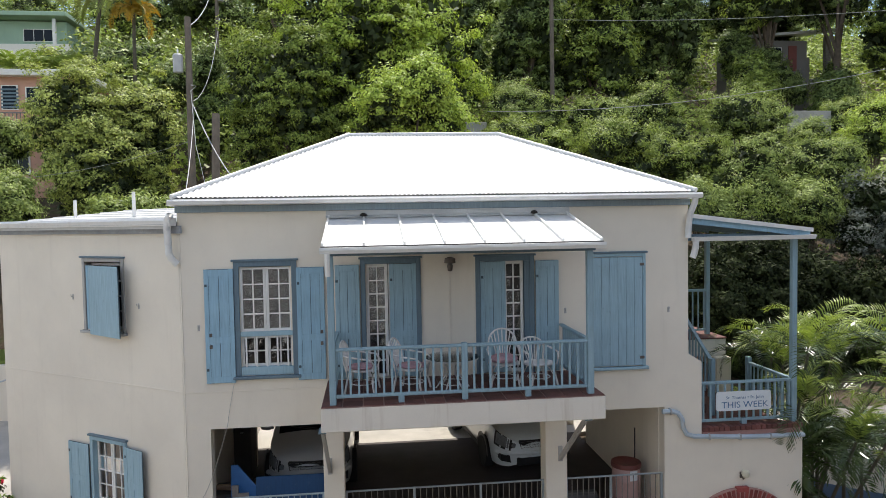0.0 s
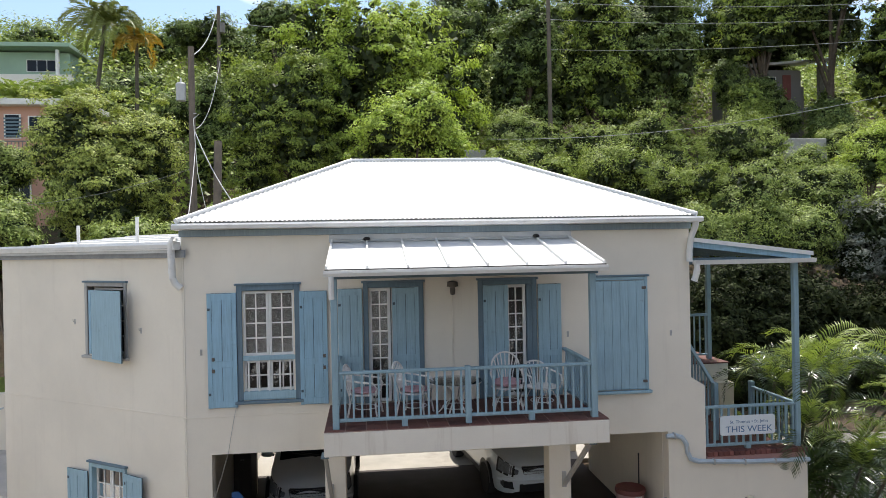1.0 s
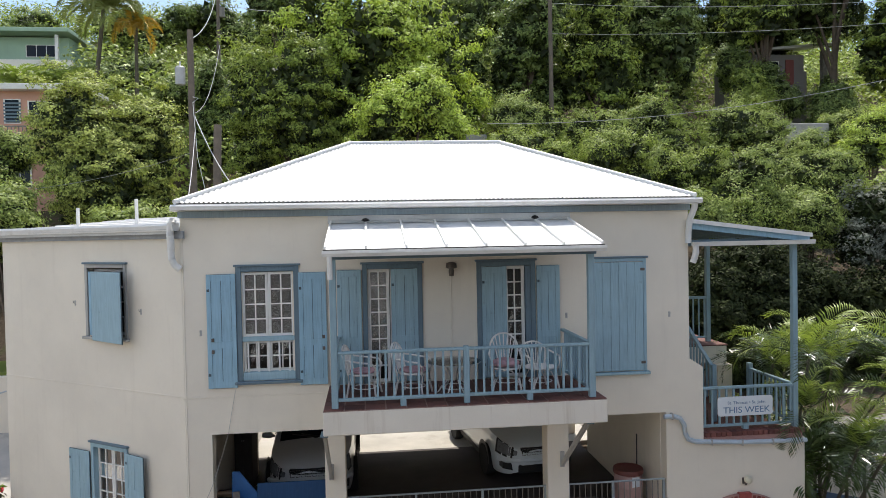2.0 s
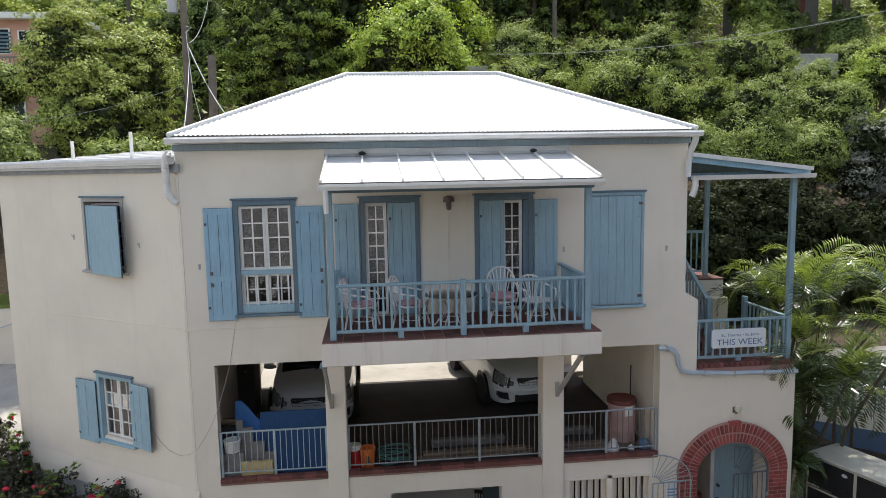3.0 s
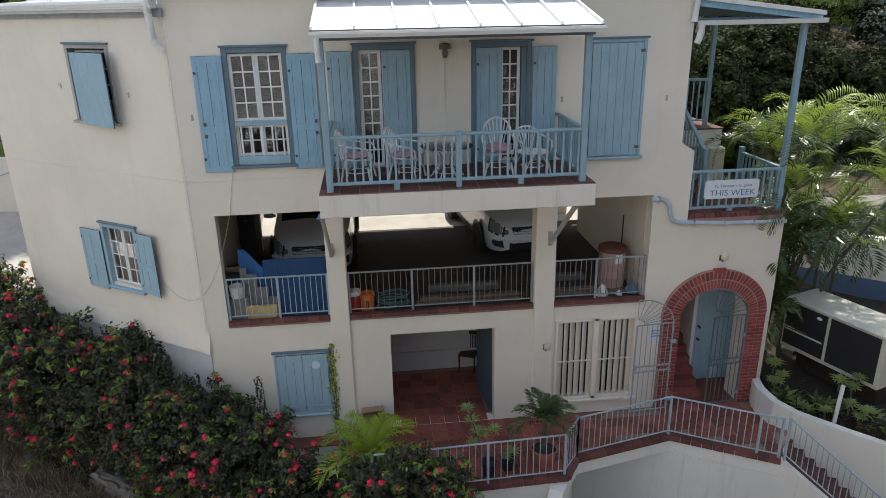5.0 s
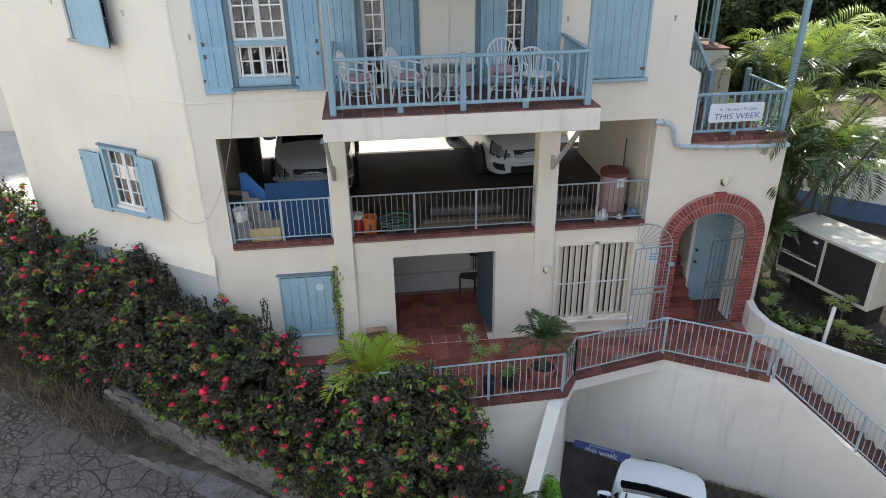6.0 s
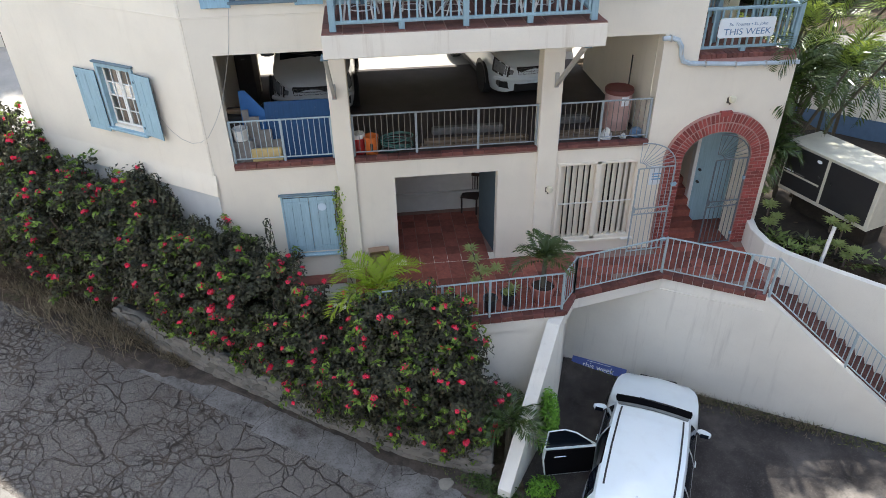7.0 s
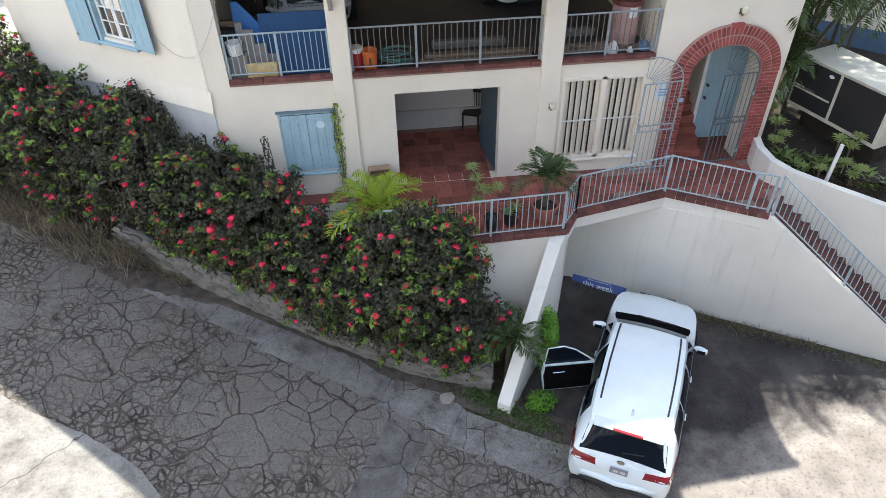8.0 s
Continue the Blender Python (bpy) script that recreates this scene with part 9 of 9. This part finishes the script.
# ---- poles, lines and neighbouring houses ----
POLE = plain("weathered_pole", (0.17, 0.14, 0.11), 0.9, var=0.3, scale=4, bump=0.5)
up_ = thing("utility_pole", "weathered wooden utility pole with a grey transformer", "utility pole", at=Matrix.Translation((-7.66, 14, ground_z(-7.66, 14))))
h0 = 15.65 - ground_z(-7.66, 14)
part("pole", G().tube((0, 0, -0.2), (0.03, 0, h0), 0.16, 12, 0.11), POLE, up_, "", True)
tz = 14.0 - ground_z(-7.66, 14)
tr = part("transformer", G().lathe([(0.03, -0.36), (0.17, -0.34), (0.18, 0.26), (0.13, 0.32), (0.03, 0.34)], 18, (-0.34, -0.05, tz)), plain("transformer_grey", (0.45, 0.46, 0.46), 0.5), up_, "grey transformer can", True)
part("bushing", G().tube((-0.34, -0.05, tz + 0.34), (-0.34, -0.05, tz + 0.5), 0.03, 8), WHITE_PAINT, tr)
part("meter_bracket", G().pipe([(0.1, -0.1, tz - 0.8), (0.3, -0.15, tz - 0.85), (0.1, -0.1, tz - 1.0)], 0.02, 5), STEEL, up_)
part("ground_wire", G().pipe([(0.10, -0.14, tz - 1.0), (0.22, -0.16, tz - 3.0), (0.55, -0.2, tz - 4.6)], 0.012, 5), WHITE_PAINT, up_)
zb = ground_z(-6.5, 12)
single("utility_pole", G().tube((-6.62, 12, zb - 0.2), (-6.32, 12, 11.88), 0.15, 10, 0.13), POLE, "short leaning wooden utility pole", "utility pole", smooth=True)
zb = ground_z(-12, 40)
p2 = thing("utility_pole", "distant wooden utility pole up the hill", "utility pole", at=Matrix.Translation((-12, 40, zb)))
part("pole", G().tube((0, 0, 0), (0.15, 0, 26.2 - zb), 0.16, 10, 0.12), POLE, p2, "", True)
part("transformer", G().lathe([(0.03, -0.4), (0.2, -0.38), (0.2, 0.35), (0.03, 0.4)], 12, (0.4, 0, 24.6 - zb)), GREYB, p2, "", True)
zb = ground_z(10.3, 30)
p3 = thing("utility_pole", "wooden utility pole among the hillside trees", "utility pole", at=Matrix.Translation((10.3, 30, zb)))
part("pole", G().tube((0, 0, 0), (0, 0, 24.5 - zb), 0.16, 10, 0.12), POLE, p3, "", True)
LINE = plain("pale_cable", (0.42, 0.42, 0.42), 0.6)


def line(a, b, sag, r=0.011, n=24, label="sagging overhead power line"):
    a, b = Vector(a), Vector(b)
    pts = [a.lerp(b, i / n) - Vector((0, 0, 4 * sag * (i / n) * (1 - i / n))) for i in range(n + 1)]
    single("power_line", G().pipe(pts, r, 5), LINE, label, "power line", "overhead lines")


line((10.4, 30, 23.4), (27, 18, 19.6), 0.35)
line((10.4, 30, 22.3), (27, 18, 18.9), 0.35)
line((10.4, 30, 20.4), (27, 18, 17.9), 0.3)
line((4.4, 20, 13.2), (21.5, 13.5, 14.3), 0.6, 0.012)
line((-7.6, 13.9, 15.3), (-12, 40, 25.8), 0.6, 0.02)
line((-7.6, 13.9, 12.6), (-9.9, 31, 20.5), 1.2, 0.013)
line((-7.5, 13.8, 12.5), (-4.3, 7.0, 8.7), 0.4, 0.018)
line((-7.5, 13.8, 11.9), (-5.6, 4.6, 8.5), 0.3, 0.014)
line((-7.6, 13.9, 11.2), (-18, 16, 10.0), 0.5, 0.007)
line((-12, 40, 25.4), (-4, 52, 30), 1.0, 0.02)

PINK_WALL = stucco_mat("salmon_stucco", (0.62, 0.36, 0.27), (0.4, 0.25, 0.2), 0.4)
GREEN_WALL = stucco_mat("mint_stucco", (0.36, 0.50, 0.38), (0.25, 0.3, 0.25), 0.4)
GREY_WALL = stucco_mat("grey_stucco", (0.20, 0.19, 0.18), (0.15, 0.14, 0.12), 0.5)


def far_window(parent, x0, x1, y, z0, z1, bars=2):
    w = part("window", G().box(x0 - 0.06, x1 + 0.06, y - 0.05, y, z0 - 0.06, z1 + 0.06, 0.01), WHITE_PAINT, parent)
    for i in range(bars):
        a = x0 + (x1 - x0) * i / bars
        b = x0 + (x1 - x0) * (i + 1) / bars
        part("pane", G().box(a + 0.03, b - 0.03, y - 0.06, y - 0.051, z0, z1), CAR_GLASS, w)


ph = thing("pink_house", "salmon pink two-storey house with a flat white roof", "house", at=Matrix.Translation((0, 0, 0)))
part("wall", G().box(-25, -17.9, 30, 36, 9.0, 16.7), PINK_WALL, ph)
part("roof", G().box(-25.4, -17.4, 29.4, 36.4, 16.7, 17.05, 0.03), WHITE_PAINT, ph, "flat white roof slab")
far_window(ph, -21.9, -21.1, 30, 14.9, 16.2, 1)
far_window(ph, -20.6, -18.7, 30, 15.0, 16.1, 2)
far_window(ph, -22.9, -20.6, 30, 11.2, 12.4, 4)
part("balcony", G().box(-24, -20.2, 28.9, 30, 13.0, 13.6, 0.02), PINK_WALL, ph)
for i in range(19):
    x = -23.9 + 0.2 * i
    part("baluster", G().box(x - 0.02, x + 0.02, 28.94, 28.98, 13.6, 14.5), GREYB, ph)
part("balcony_rail", G().box(-24, -20.2, 28.92, 29.0, 14.5, 14.57, 0.01), GREYB, ph)
for i in range(6):
    part("shutter_slat", G().box(-21.95, -21.0, 29.90, 29.93, 14.95 + 0.2 * i, 15.05 + 0.2 * i), BLUE_GREY, ph)
gh = thing("green_house", "pale green house with a flat roof up the hill", "house")
part("wall", G().box(-40, -30.4, 60, 68, 20, 28.2), GREEN_WALL, gh)
part("roof", G().box(-40.5, -29.8, 58.4, 68.5, 28.35, 28.75, 0.03), GREEN_WALL, gh, "flat pale green roof slab")
far_window(gh, -34.4, -31.6, 60, 26.3, 27.4, 3)
far_window(gh, -38.4, -37.0, 60, 26.3, 27.4, 2)
part("terrace_wall", G().box(-39, -29.2, 57.5, 57.9, 22, 25.4, 0.02), WHITE_WALL, gh)
part("column", G().box(-31.3, -31.0, 58.9, 59.2, 25.4, 28.2, 0.02), WHITE_PAINT, gh)
fh = thing("hill_house", "weathered grey house half hidden in trees", "house", at=Matrix.Translation((-0.6, 0, 0.3)))
part("wall", G().box(30.2, 34.6, 40, 46, 15, 21.6), GREY_WALL, fh)
part("wall", G().box(34.6, 36.9, 43, 46, 15, 21.0), GREY_WALL, fh)
part("roof", G().add([(29.6, 39.4, 21.7), (37.2, 39.4, 22.3), (37.2, 46.5, 23.5), (29.6, 46.5, 23.1), (29.6, 39.4, 21.9), (37.2, 39.4, 22.5), (37.2, 46.5, 23.7), (29.6, 46.5, 23.3)], [(0, 1, 2, 3), (4, 5, 6, 7), (0, 1, 5, 4), (1, 2, 6, 5), (2, 3, 7, 6), (3, 0, 4, 7)]), GREY_ROOF, fh)
part("door", G().box(33.0, 33.7, 39.9, 39.98, 19.2, 21.2, 0.02), plain("faded_red_door", (0.20, 0.06, 0.05), 0.7), fh, "faded red door")
far_window(fh, 31.0, 32.4, 40, 19.8, 21.0, 2)
part("carport_post", G().box(36.0, 36.4, 39.6, 40.0, 15, 21.9), GREYB, fh)
part("carport_slab", G().box(34.7, 37.2, 39.5, 45.8, 18.2, 18.5), CONCRETE, fh)
single("grey_garden_wall", G().box(23.4, 26.0, 25.9, 26.2, 11, 14.15, 0.03), CONCRETE, "grey block wall on the slope", "garden wall", kind="structure")
single("stone_terrace", G().box(3.8, 5.0, 23.5, 24.0, 9, 13.2, 0.05), CONCRETE, "grey stone terrace wall among flowers", "garden wall", kind="structure")
# yard wall beyond the wing
yw = thing("yard_wall", "cream yard wall with a grass strip above the street", "garden wall", kind="structure")
part("wall", G().box(-24, -11.0, 14, 14.3, -1, 3.2, 0.02), CREAM, yw)
part("handrail", G().pipe([(-16.5, 13.7, 2.0), (-14.2, 13.7, 2.75)], 0.03, 6), STEEL, yw)
part("grass_strip", G().box(-24, -11.0, 14.31, 17, 3.0, 3.30, 0.05), LEAF_MID, yw, "mown grass strip")
rows = []
for i in range(25):
    x = -24 + 14.6 * i / 24
    rows.append([(x, 6.0 + 7.99 * j / 16, max(road_z(x, 6.0 + 7.99 * j / 16) + 0.03, road_z(x, 6.0) + 0.03 + (1.16 - road_z(x, 6.0)) * (j / 16) ** 0.9) + 0.02 * noise.noise((x * 1.3, j * 0.7, 0))) for j in range(17)])
single("yard_ramp", G().grid(rows), YARD, "sunlit pale paved ramp climbing to the yard wall", "paving", kind="structure", smooth=True)
# white wall with iron fence beyond the palms
fw = thing("fence_wall", "white garden wall topped by a dark iron fence", "garden wall", kind="structure")
fa, fb = Vector((10.4, 5.6, 0)), Vector((13.8, 2.6, 0))
m = Matrix.Translation((fa.x, fa.y, -0.22)) @ Matrix.Rotation(math.atan2(fb.y - fa.y, fb.x - fa.x), 4, "Z")
FL = (fb - fa).length + 3
part("wall", G().box(-1.5, FL, 0, 0.25, -0.4, 2.15, 0.02).moved(m), WHITE_WALL, fw)
part("blue_band", G().box(-1.5, FL, -0.012, -0.001, -0.3, 1.05).moved(m), plain("slate_blue_paint", (0.10, 0.17, 0.28), 0.7), fw, "slate blue lower band")
part("coping", G().box(-1.5, FL, -0.04, 0.29, 2.151, 2.22, 0.015).moved(m), WHITE_PAINT, fw)
FENCE = plain("dark_iron", (0.03, 0.03, 0.032), 0.5)
for z in (2.30, 2.85):
    part("fence_rail", G().box(-1.5, FL, 0.10, 0.14, z, z + 0.04).moved(m), FENCE, fw)
for i in range(int((FL + 1.5) / 0.16)):
    x = -1.45 + 0.16 * i
    part("fence_bar", G().box(x - 0.01, x + 0.01, 0.11, 0.13, 2.22, 2.95).moved(m), FENCE, fw)
single("neighbour_drive", G().box(9.5, 22, 6.2, 11, 1.7, 2.25, 0.02), APRON, "pale concrete drive beyond the garden wall", "driveway", kind="structure")
# behind the viewer: unseen walls and a house, added for bounce, shade and reflections
# added wall, kept grey so that it bounces little light
single("unseen_wall", G().box(4, 45, -30.3, -30, -4, 4.5), GREY_WALL, "unseen grey wall added to close the street side", "wall", kind="structure")
# unseen house, added so that the window panes have something to reflect
oh = thing("reflected_house", "unseen house with a ribbed white roof, added for pane reflections", "house")
part("wall", G().box(-16, 6, -36, -26.2, -4, 1.75), plain("shaded_plaster", (0.16, 0.14, 0.12), 0.9, var=0.3), oh)
part("roof", G().prism([(-25.4, 1.75), (-25.4, 1.90), (-33.5, 6.75), (-33.5, 6.55)], "x", -17, 7), WHITE_METAL, oh, "white ribbed metal roof")
# wide black ribs and seams give the reflections their dark streaks
for i in range(34):
    x = -16.8 + 0.7 * i + 0.12 * math.sin(i * 2.7)
    part("rib", G().prism([(-25.38, 1.88), (-25.38, 1.98 + 0.08 * (i % 2)), (-33.48, 6.84), (-33.48, 6.74)], "x", x, x + 0.10 + 0.12 * (i % 3)), BLACK, oh)
for k in range(8):
    y0 = -26.2 - 0.92 * k
    z0 = 1.90 + (-25.4 - y0) * 0.599
    part("lap_seam", G().box(-17, 7, y0 - 0.20, y0, z0 + 0.0, z0 + 0.16 + 0.10 * (k % 3)), BLACK, oh)
part("upper_storey", G().box(-16, 6, -38, -34, 4, 11), plain("dark_red_boards", (0.13, 0.045, 0.038), 0.8, var=0.4, scale=1.0), oh, "dark red boarded upper storey")
for i in range(9):
    x = -15 + 2.4 * i
    w_ = part("window", G().box(x, x + 1.0, -33.99, -33.94, 7.0, 8.6), CAR_TRIM, oh)
    part("window_frame", G().box(x - 0.12, x, -33.99, -33.9, 6.9, 8.7), WHITE_PAINT, w_)
# added out of view to hold back sky light from the right
single("unseen_wall", G().box(-22, 22, -0.3, 0, -4, 13).moved(Matrix.Translation((16, -17, 0)) @ Matrix.Rotation(radians(54), 4, "Z")), plain("sky_blocker_dark", (0.10, 0.095, 0.085), 0.9, var=0.3, scale=2), "unseen dark wall added to block sky light from the right", "wall", kind="structure")
# reflector added out of view: bounces sunlight onto the wing
single("unseen_wall", G().box(-24, 24, -0.3, 0, -4, 11).moved(Matrix.Translation((-28, -18, 0)) @ Matrix.Rotation(radians(-50), 4, "Z")), CREAM, "unseen cream wall added to bounce sunlight onto the wing", "wall", kind="structure")


# ---- bricks, tiles and stones ----
def bevel_piece(name, lx, ly, lz, material, b=0.006):
    return G().box(-lx / 2, lx / 2, -ly / 2, ly / 2, -lz / 2, lz / 2, b).mesh(name, material)


# brick arch and jambs round the entrance
arch = thing("brick_arch", "red-painted brick arch round the entrance", "arch", kind="structure")
bk = bevel_piece("brick", 0.184, 0.10, 0.055, BRICK)
bed = G()
a_pts = np.linspace(0, math.pi, 49)
vs = []
for k, a in enumerate(a_pts):
    for sc in (0.0, 0.38):
        vs.append((ARCH_X - (ARCH_A + sc) * math.cos(a), -0.083, ARCH_Z + (ARCH_B + sc * 1.06) * math.sin(a)))
        vs.append((ARCH_X - (ARCH_A + sc) * math.cos(a), -0.001, ARCH_Z + (ARCH_B + sc * 1.06) * math.sin(a)))
fs = []
for k in range(48):
    o = 4 * k
    fs += [(o, o + 2, o + 6, o + 4), (o + 2, o + 3, o + 7, o + 6), (o, o + 4, o + 5, o + 1)]
part("mortar_bed", bed.add(vs, fs), MORTAR, arch)
n_v = 37
for k in range(n_v):
    a = math.pi * (k + 0.5) / n_v
    for ring, (sc, ln) in enumerate(((0.095, 0.19), (0.285, 0.19))):
        x = ARCH_X - (ARCH_A + sc) * math.cos(a)
        z = ARCH_Z + (ARCH_B + sc * 1.06) * math.sin(a)
        nx, nz = -math.cos(a) / (ARCH_A + sc), math.sin(a) / (ARCH_B + sc)
        ang = math.atan2(nz, nx)
        ob = put_piece("brick", bk, arch, (x, -0.045 + 0.004 * ((k * 7) % 3), z))
        ob.rotation_euler = (0, -ang, 0)
        ob.scale = (ln / 0.2, 1, 0.88 if ring == 0 else 1.18)
key = part("keystone", G().prism([(ARCH_X - 0.11, ARCH_Z + ARCH_B + 0.34), (ARCH_X + 0.11, ARCH_Z + ARCH_B + 0.34), (ARCH_X + 0.12, ARCH_Z + ARCH_B + 0.43), (ARCH_X - 0.12, ARCH_Z + ARCH_B + 0.43)], "y", -0.105, -0.02), BRICK, arch)
jb = bevel_piece("brick", 0.172, 0.10, 0.066, BRICK)
for side in (-1, 1):
    x_in = ARCH_X + side * ARCH_A
    xa, xb = sorted((x_in, x_in + side * 0.37))
    part("mortar_bed", G().box(xa, xb, -0.083, -0.001, 0.0, ARCH_Z), MORTAR, arch)
    for c in range(26):
        z = 0.040 + 0.0795 * c
        for off_, wide_ in (((0.093, 1.0), (0.278, 1.0)) if c % 2 == 0 else ((0.046, 0.48), (0.185, 1.0), (0.324, 0.48))):
            ob = put_piece("brick", jb, arch, (x_in + side * off_, -0.045 + 0.003 * (c % 2), z))
            ob.scale = (wide_, 1, 1)
# brick edge of the carport floor
edge = thing("carport_brick_edge", "dark red brick edging along the carport floor", "brick edging", kind="structure")
eb = bevel_piece("brick", 0.205, 0.14, 0.075, BRICK_DARK)
for x0, x1 in ((-4.06, -2.17), (-1.79, 1.78), (2.20, 4.04)):
    part("mortar_bed", G().box(x0, x1, -0.03, 0.12, 2.472, 2.515), MORTAR_DARK, edge)
    n = round((x1 - x0) / 0.215)
    for i in range(n):
        put_piece("brick", eb, edge, (x0 + (x1 - x0) * (i + 0.5) / n, 0.02 - 0.012 * ((i * 5) % 3) * 0.3, 2.553))
# brick curb of the porch
pcb = thing("porch_brick_edge", "red brick edging along the porch floor", "brick edging", kind="structure")
part("mortar_bed", G().box(4.79, 6.72, -0.03, 0.16, 4.08, 4.17), MORTAR, pcb)
# darker brick puts the shade on the porch edge into its colour
pbk = bevel_piece("brick", 0.092, 0.21, 0.085, BRICK_DARK)
for i in range(19):
    put_piece("brick", pbk, pcb, (4.845 + 0.1035 * i, 0.055, 4.215))
# terrace and room tiles
tl = bevel_piece("tile", 0.292, 0.292, 0.03, TILE, 0.005)
tiles = thing("tiled_floor", "terracotta floor tiles of terrace and open room", "floor tiles", kind="structure")
shrink = [(-1.99, -2.08), (2.03, -1.94), (2.38, -1.45), (4.37, -1.01), (6.08, -2.01), (6.78, -1.24), (6.52, -0.4), (6.58, -0.01), (-1.99, -0.01)]
part("mortar_bed", G().prism(shrink, "z", -0.034, -0.008), MORTAR_DARK, tiles)
part("mortar_bed", G().box(-1.84, 1.17, -0.03, 2.27, -0.06, -0.0095), MORTAR_DARK, tiles)


def inside(x, y, poly):
    hit = False
    for (x1, y1), (x2, y2) in zip(poly, poly[1:] + poly[:1]):
        if (y1 > y) != (y2 > y) and x < (x2 - x1) * (y - y1) / (y2 - y1) + x1:
            hit = not hit
    return hit


for i in range(-7, 24):
    for j in range(-8, 8):
        x, y = 0.15 + 0.30 * i, -0.15 + 0.30 * j
        corners = [(x + a, y + b) for a in (-0.15, 0.15) for b in (-0.15, 0.15)]
        if y > 0:
            ok = -1.80 < x - 0.14 and x + 0.14 < 1.17 and y < 2.2 and (y > 0.2 or (-1.04 < x - 0.1 and x + 0.1 < 1.02))
        else:
            ok = sum(inside(cx, cy, shrink) for cx, cy in corners) >= 4
        if ok:
            ob = put_piece("tile", tl, tiles, (x, y, -0.012 + 0.0015 * ((i * 3 + j * 5) % 3)))
        elif y < 0 and sum(inside(cx, cy, shrink) for cx, cy in corners) >= 2:
            # a cut tile at the edge, clipped to the floor's outline
            poly = [(x - 0.146, y - 0.146), (x + 0.146, y - 0.146), (x + 0.146, y + 0.146), (x - 0.146, y + 0.146)]
            for (x1, y1), (x2, y2) in zip(shrink, shrink[1:] + shrink[:1]):
                mx, my = (x1 + x2) / 2, (y1 + y2) / 2
                if abs(mx - x) > 2.6 or ((x - mx) ** 2 + (y - my) ** 2) ** 0.5 > 2.8:
                    continue
                out = []
                for p, q in zip(poly, poly[1:] + poly[:1]):
                    dp = (x2 - x1) * (p[1] - y1) - (y2 - y1) * (p[0] - x1)
                    dq = (x2 - x1) * (q[1] - y1) - (y2 - y1) * (q[0] - x1)
                    if dp >= 0:
                        out.append(p)
                    if (dp >= 0) != (dq >= 0):
                        k = dp / (dp - dq)
                        out.append((p[0] + (q[0] - p[0]) * k, p[1] + (q[1] - p[1]) * k))
                poly = out
                if len(poly) < 3:
                    break
            if len(poly) >= 3:
                part("tile", G().prism(poly, "z", -0.026, 0.002), TILE, tiles)
# dark tile border of the terrace edge
rim = thing("terrace_edge_tiles", "dark red tile edging of the terrace", "tile edging", kind="structure")
ends = [(-2.0, -2.12), (2.05, -1.98), (2.36, -1.50), (4.37, -1.05), (6.10, -2.06)]
for (xa, ya), (xb, yb) in zip(ends[:-1], ends[1:]):
    d = Vector((xb - xa, yb - ya, 0))
    n = max(1, round(d.length / 0.21))
    ang = math.atan2(d.y, d.x)
    for i in range(n):
        c = Vector((xa, ya, 0)) + d * (i + 0.5) / n
        m = Matrix.Translation((c.x, c.y, 0)) @ Matrix.Rotation(ang, 4, "Z")
        part("tile", G().box(-d.length / n / 2 + 0.004, d.length / n / 2 - 0.004, -0.03, 0.13, -0.10, 0.008, 0.005).moved(m), BRICK_DARK, rim)
# balcony deck tiles
dt = bevel_piece("tile", 0.292, 0.282, 0.012, TILE_DARK, 0.003)
for i in range(14):
    for j in range(6):
        put_piece("tile", dt, bal, (-1.90 + 0.3125 * i, -1.60 + 0.29 * j, 5.427))
# rubble stones of the hedge wall
st_me = []
for v in range(4):
    g = G().lathe([(0.02, -0.07), (0.085, -0.055), (0.10, 0.0), (0.085, 0.055), (0.02, 0.07)], 8)
    g.v = [(a * 1.15 + 0.03 * noise.noise((a * 9 + v, b * 9, c * 9)), b * 0.8 + 0.03 * noise.noise((b * 9, c * 9 + v, a * 9)), c) for a, b, c in g.v]
    st_me.append(g.mesh("stone", brick_mat("rubble_stone", (0.225, 0.21, 0.185)) if v == 0 else bpy.data.materials["rubble_stone"], True))
cnt = 0
for (xa, ya), (xb, yb) in zip(HW[:-1], HW[1:]):
    d = Vector((xb - xa, yb - ya, 0))
    n = max(1, round(d.length / 0.23))
    nrm = Vector((d.y, -d.x, 0)).normalized()
    ang = math.atan2(d.y, d.x)
    for i in range(n):
        for r in range(4):
            c = Vector((xa, ya, 0)) + d * ((i + 0.5 + 0.5 * (r % 2)) / n)
            x, y = c.x, c.y
            z = hedge_wall_top(x, y) - 0.10 - 0.19 * r + rng.uniform(-0.06, 0.06)
            ob = put_piece("stone", st_me[cnt % 4], hw, (x + nrm.x * 0.012, y + nrm.y * 0.012, z))
            s = rng.uniform(0.7, 1.75)
            ob.rotation_euler = (radians(90) + rng.uniform(-0.2, 0.2), rng.uniform(-0.5, 0.5), ang)
            ob.scale = (s * 1.1, s * 0.8, 0.55)
            cnt += 1
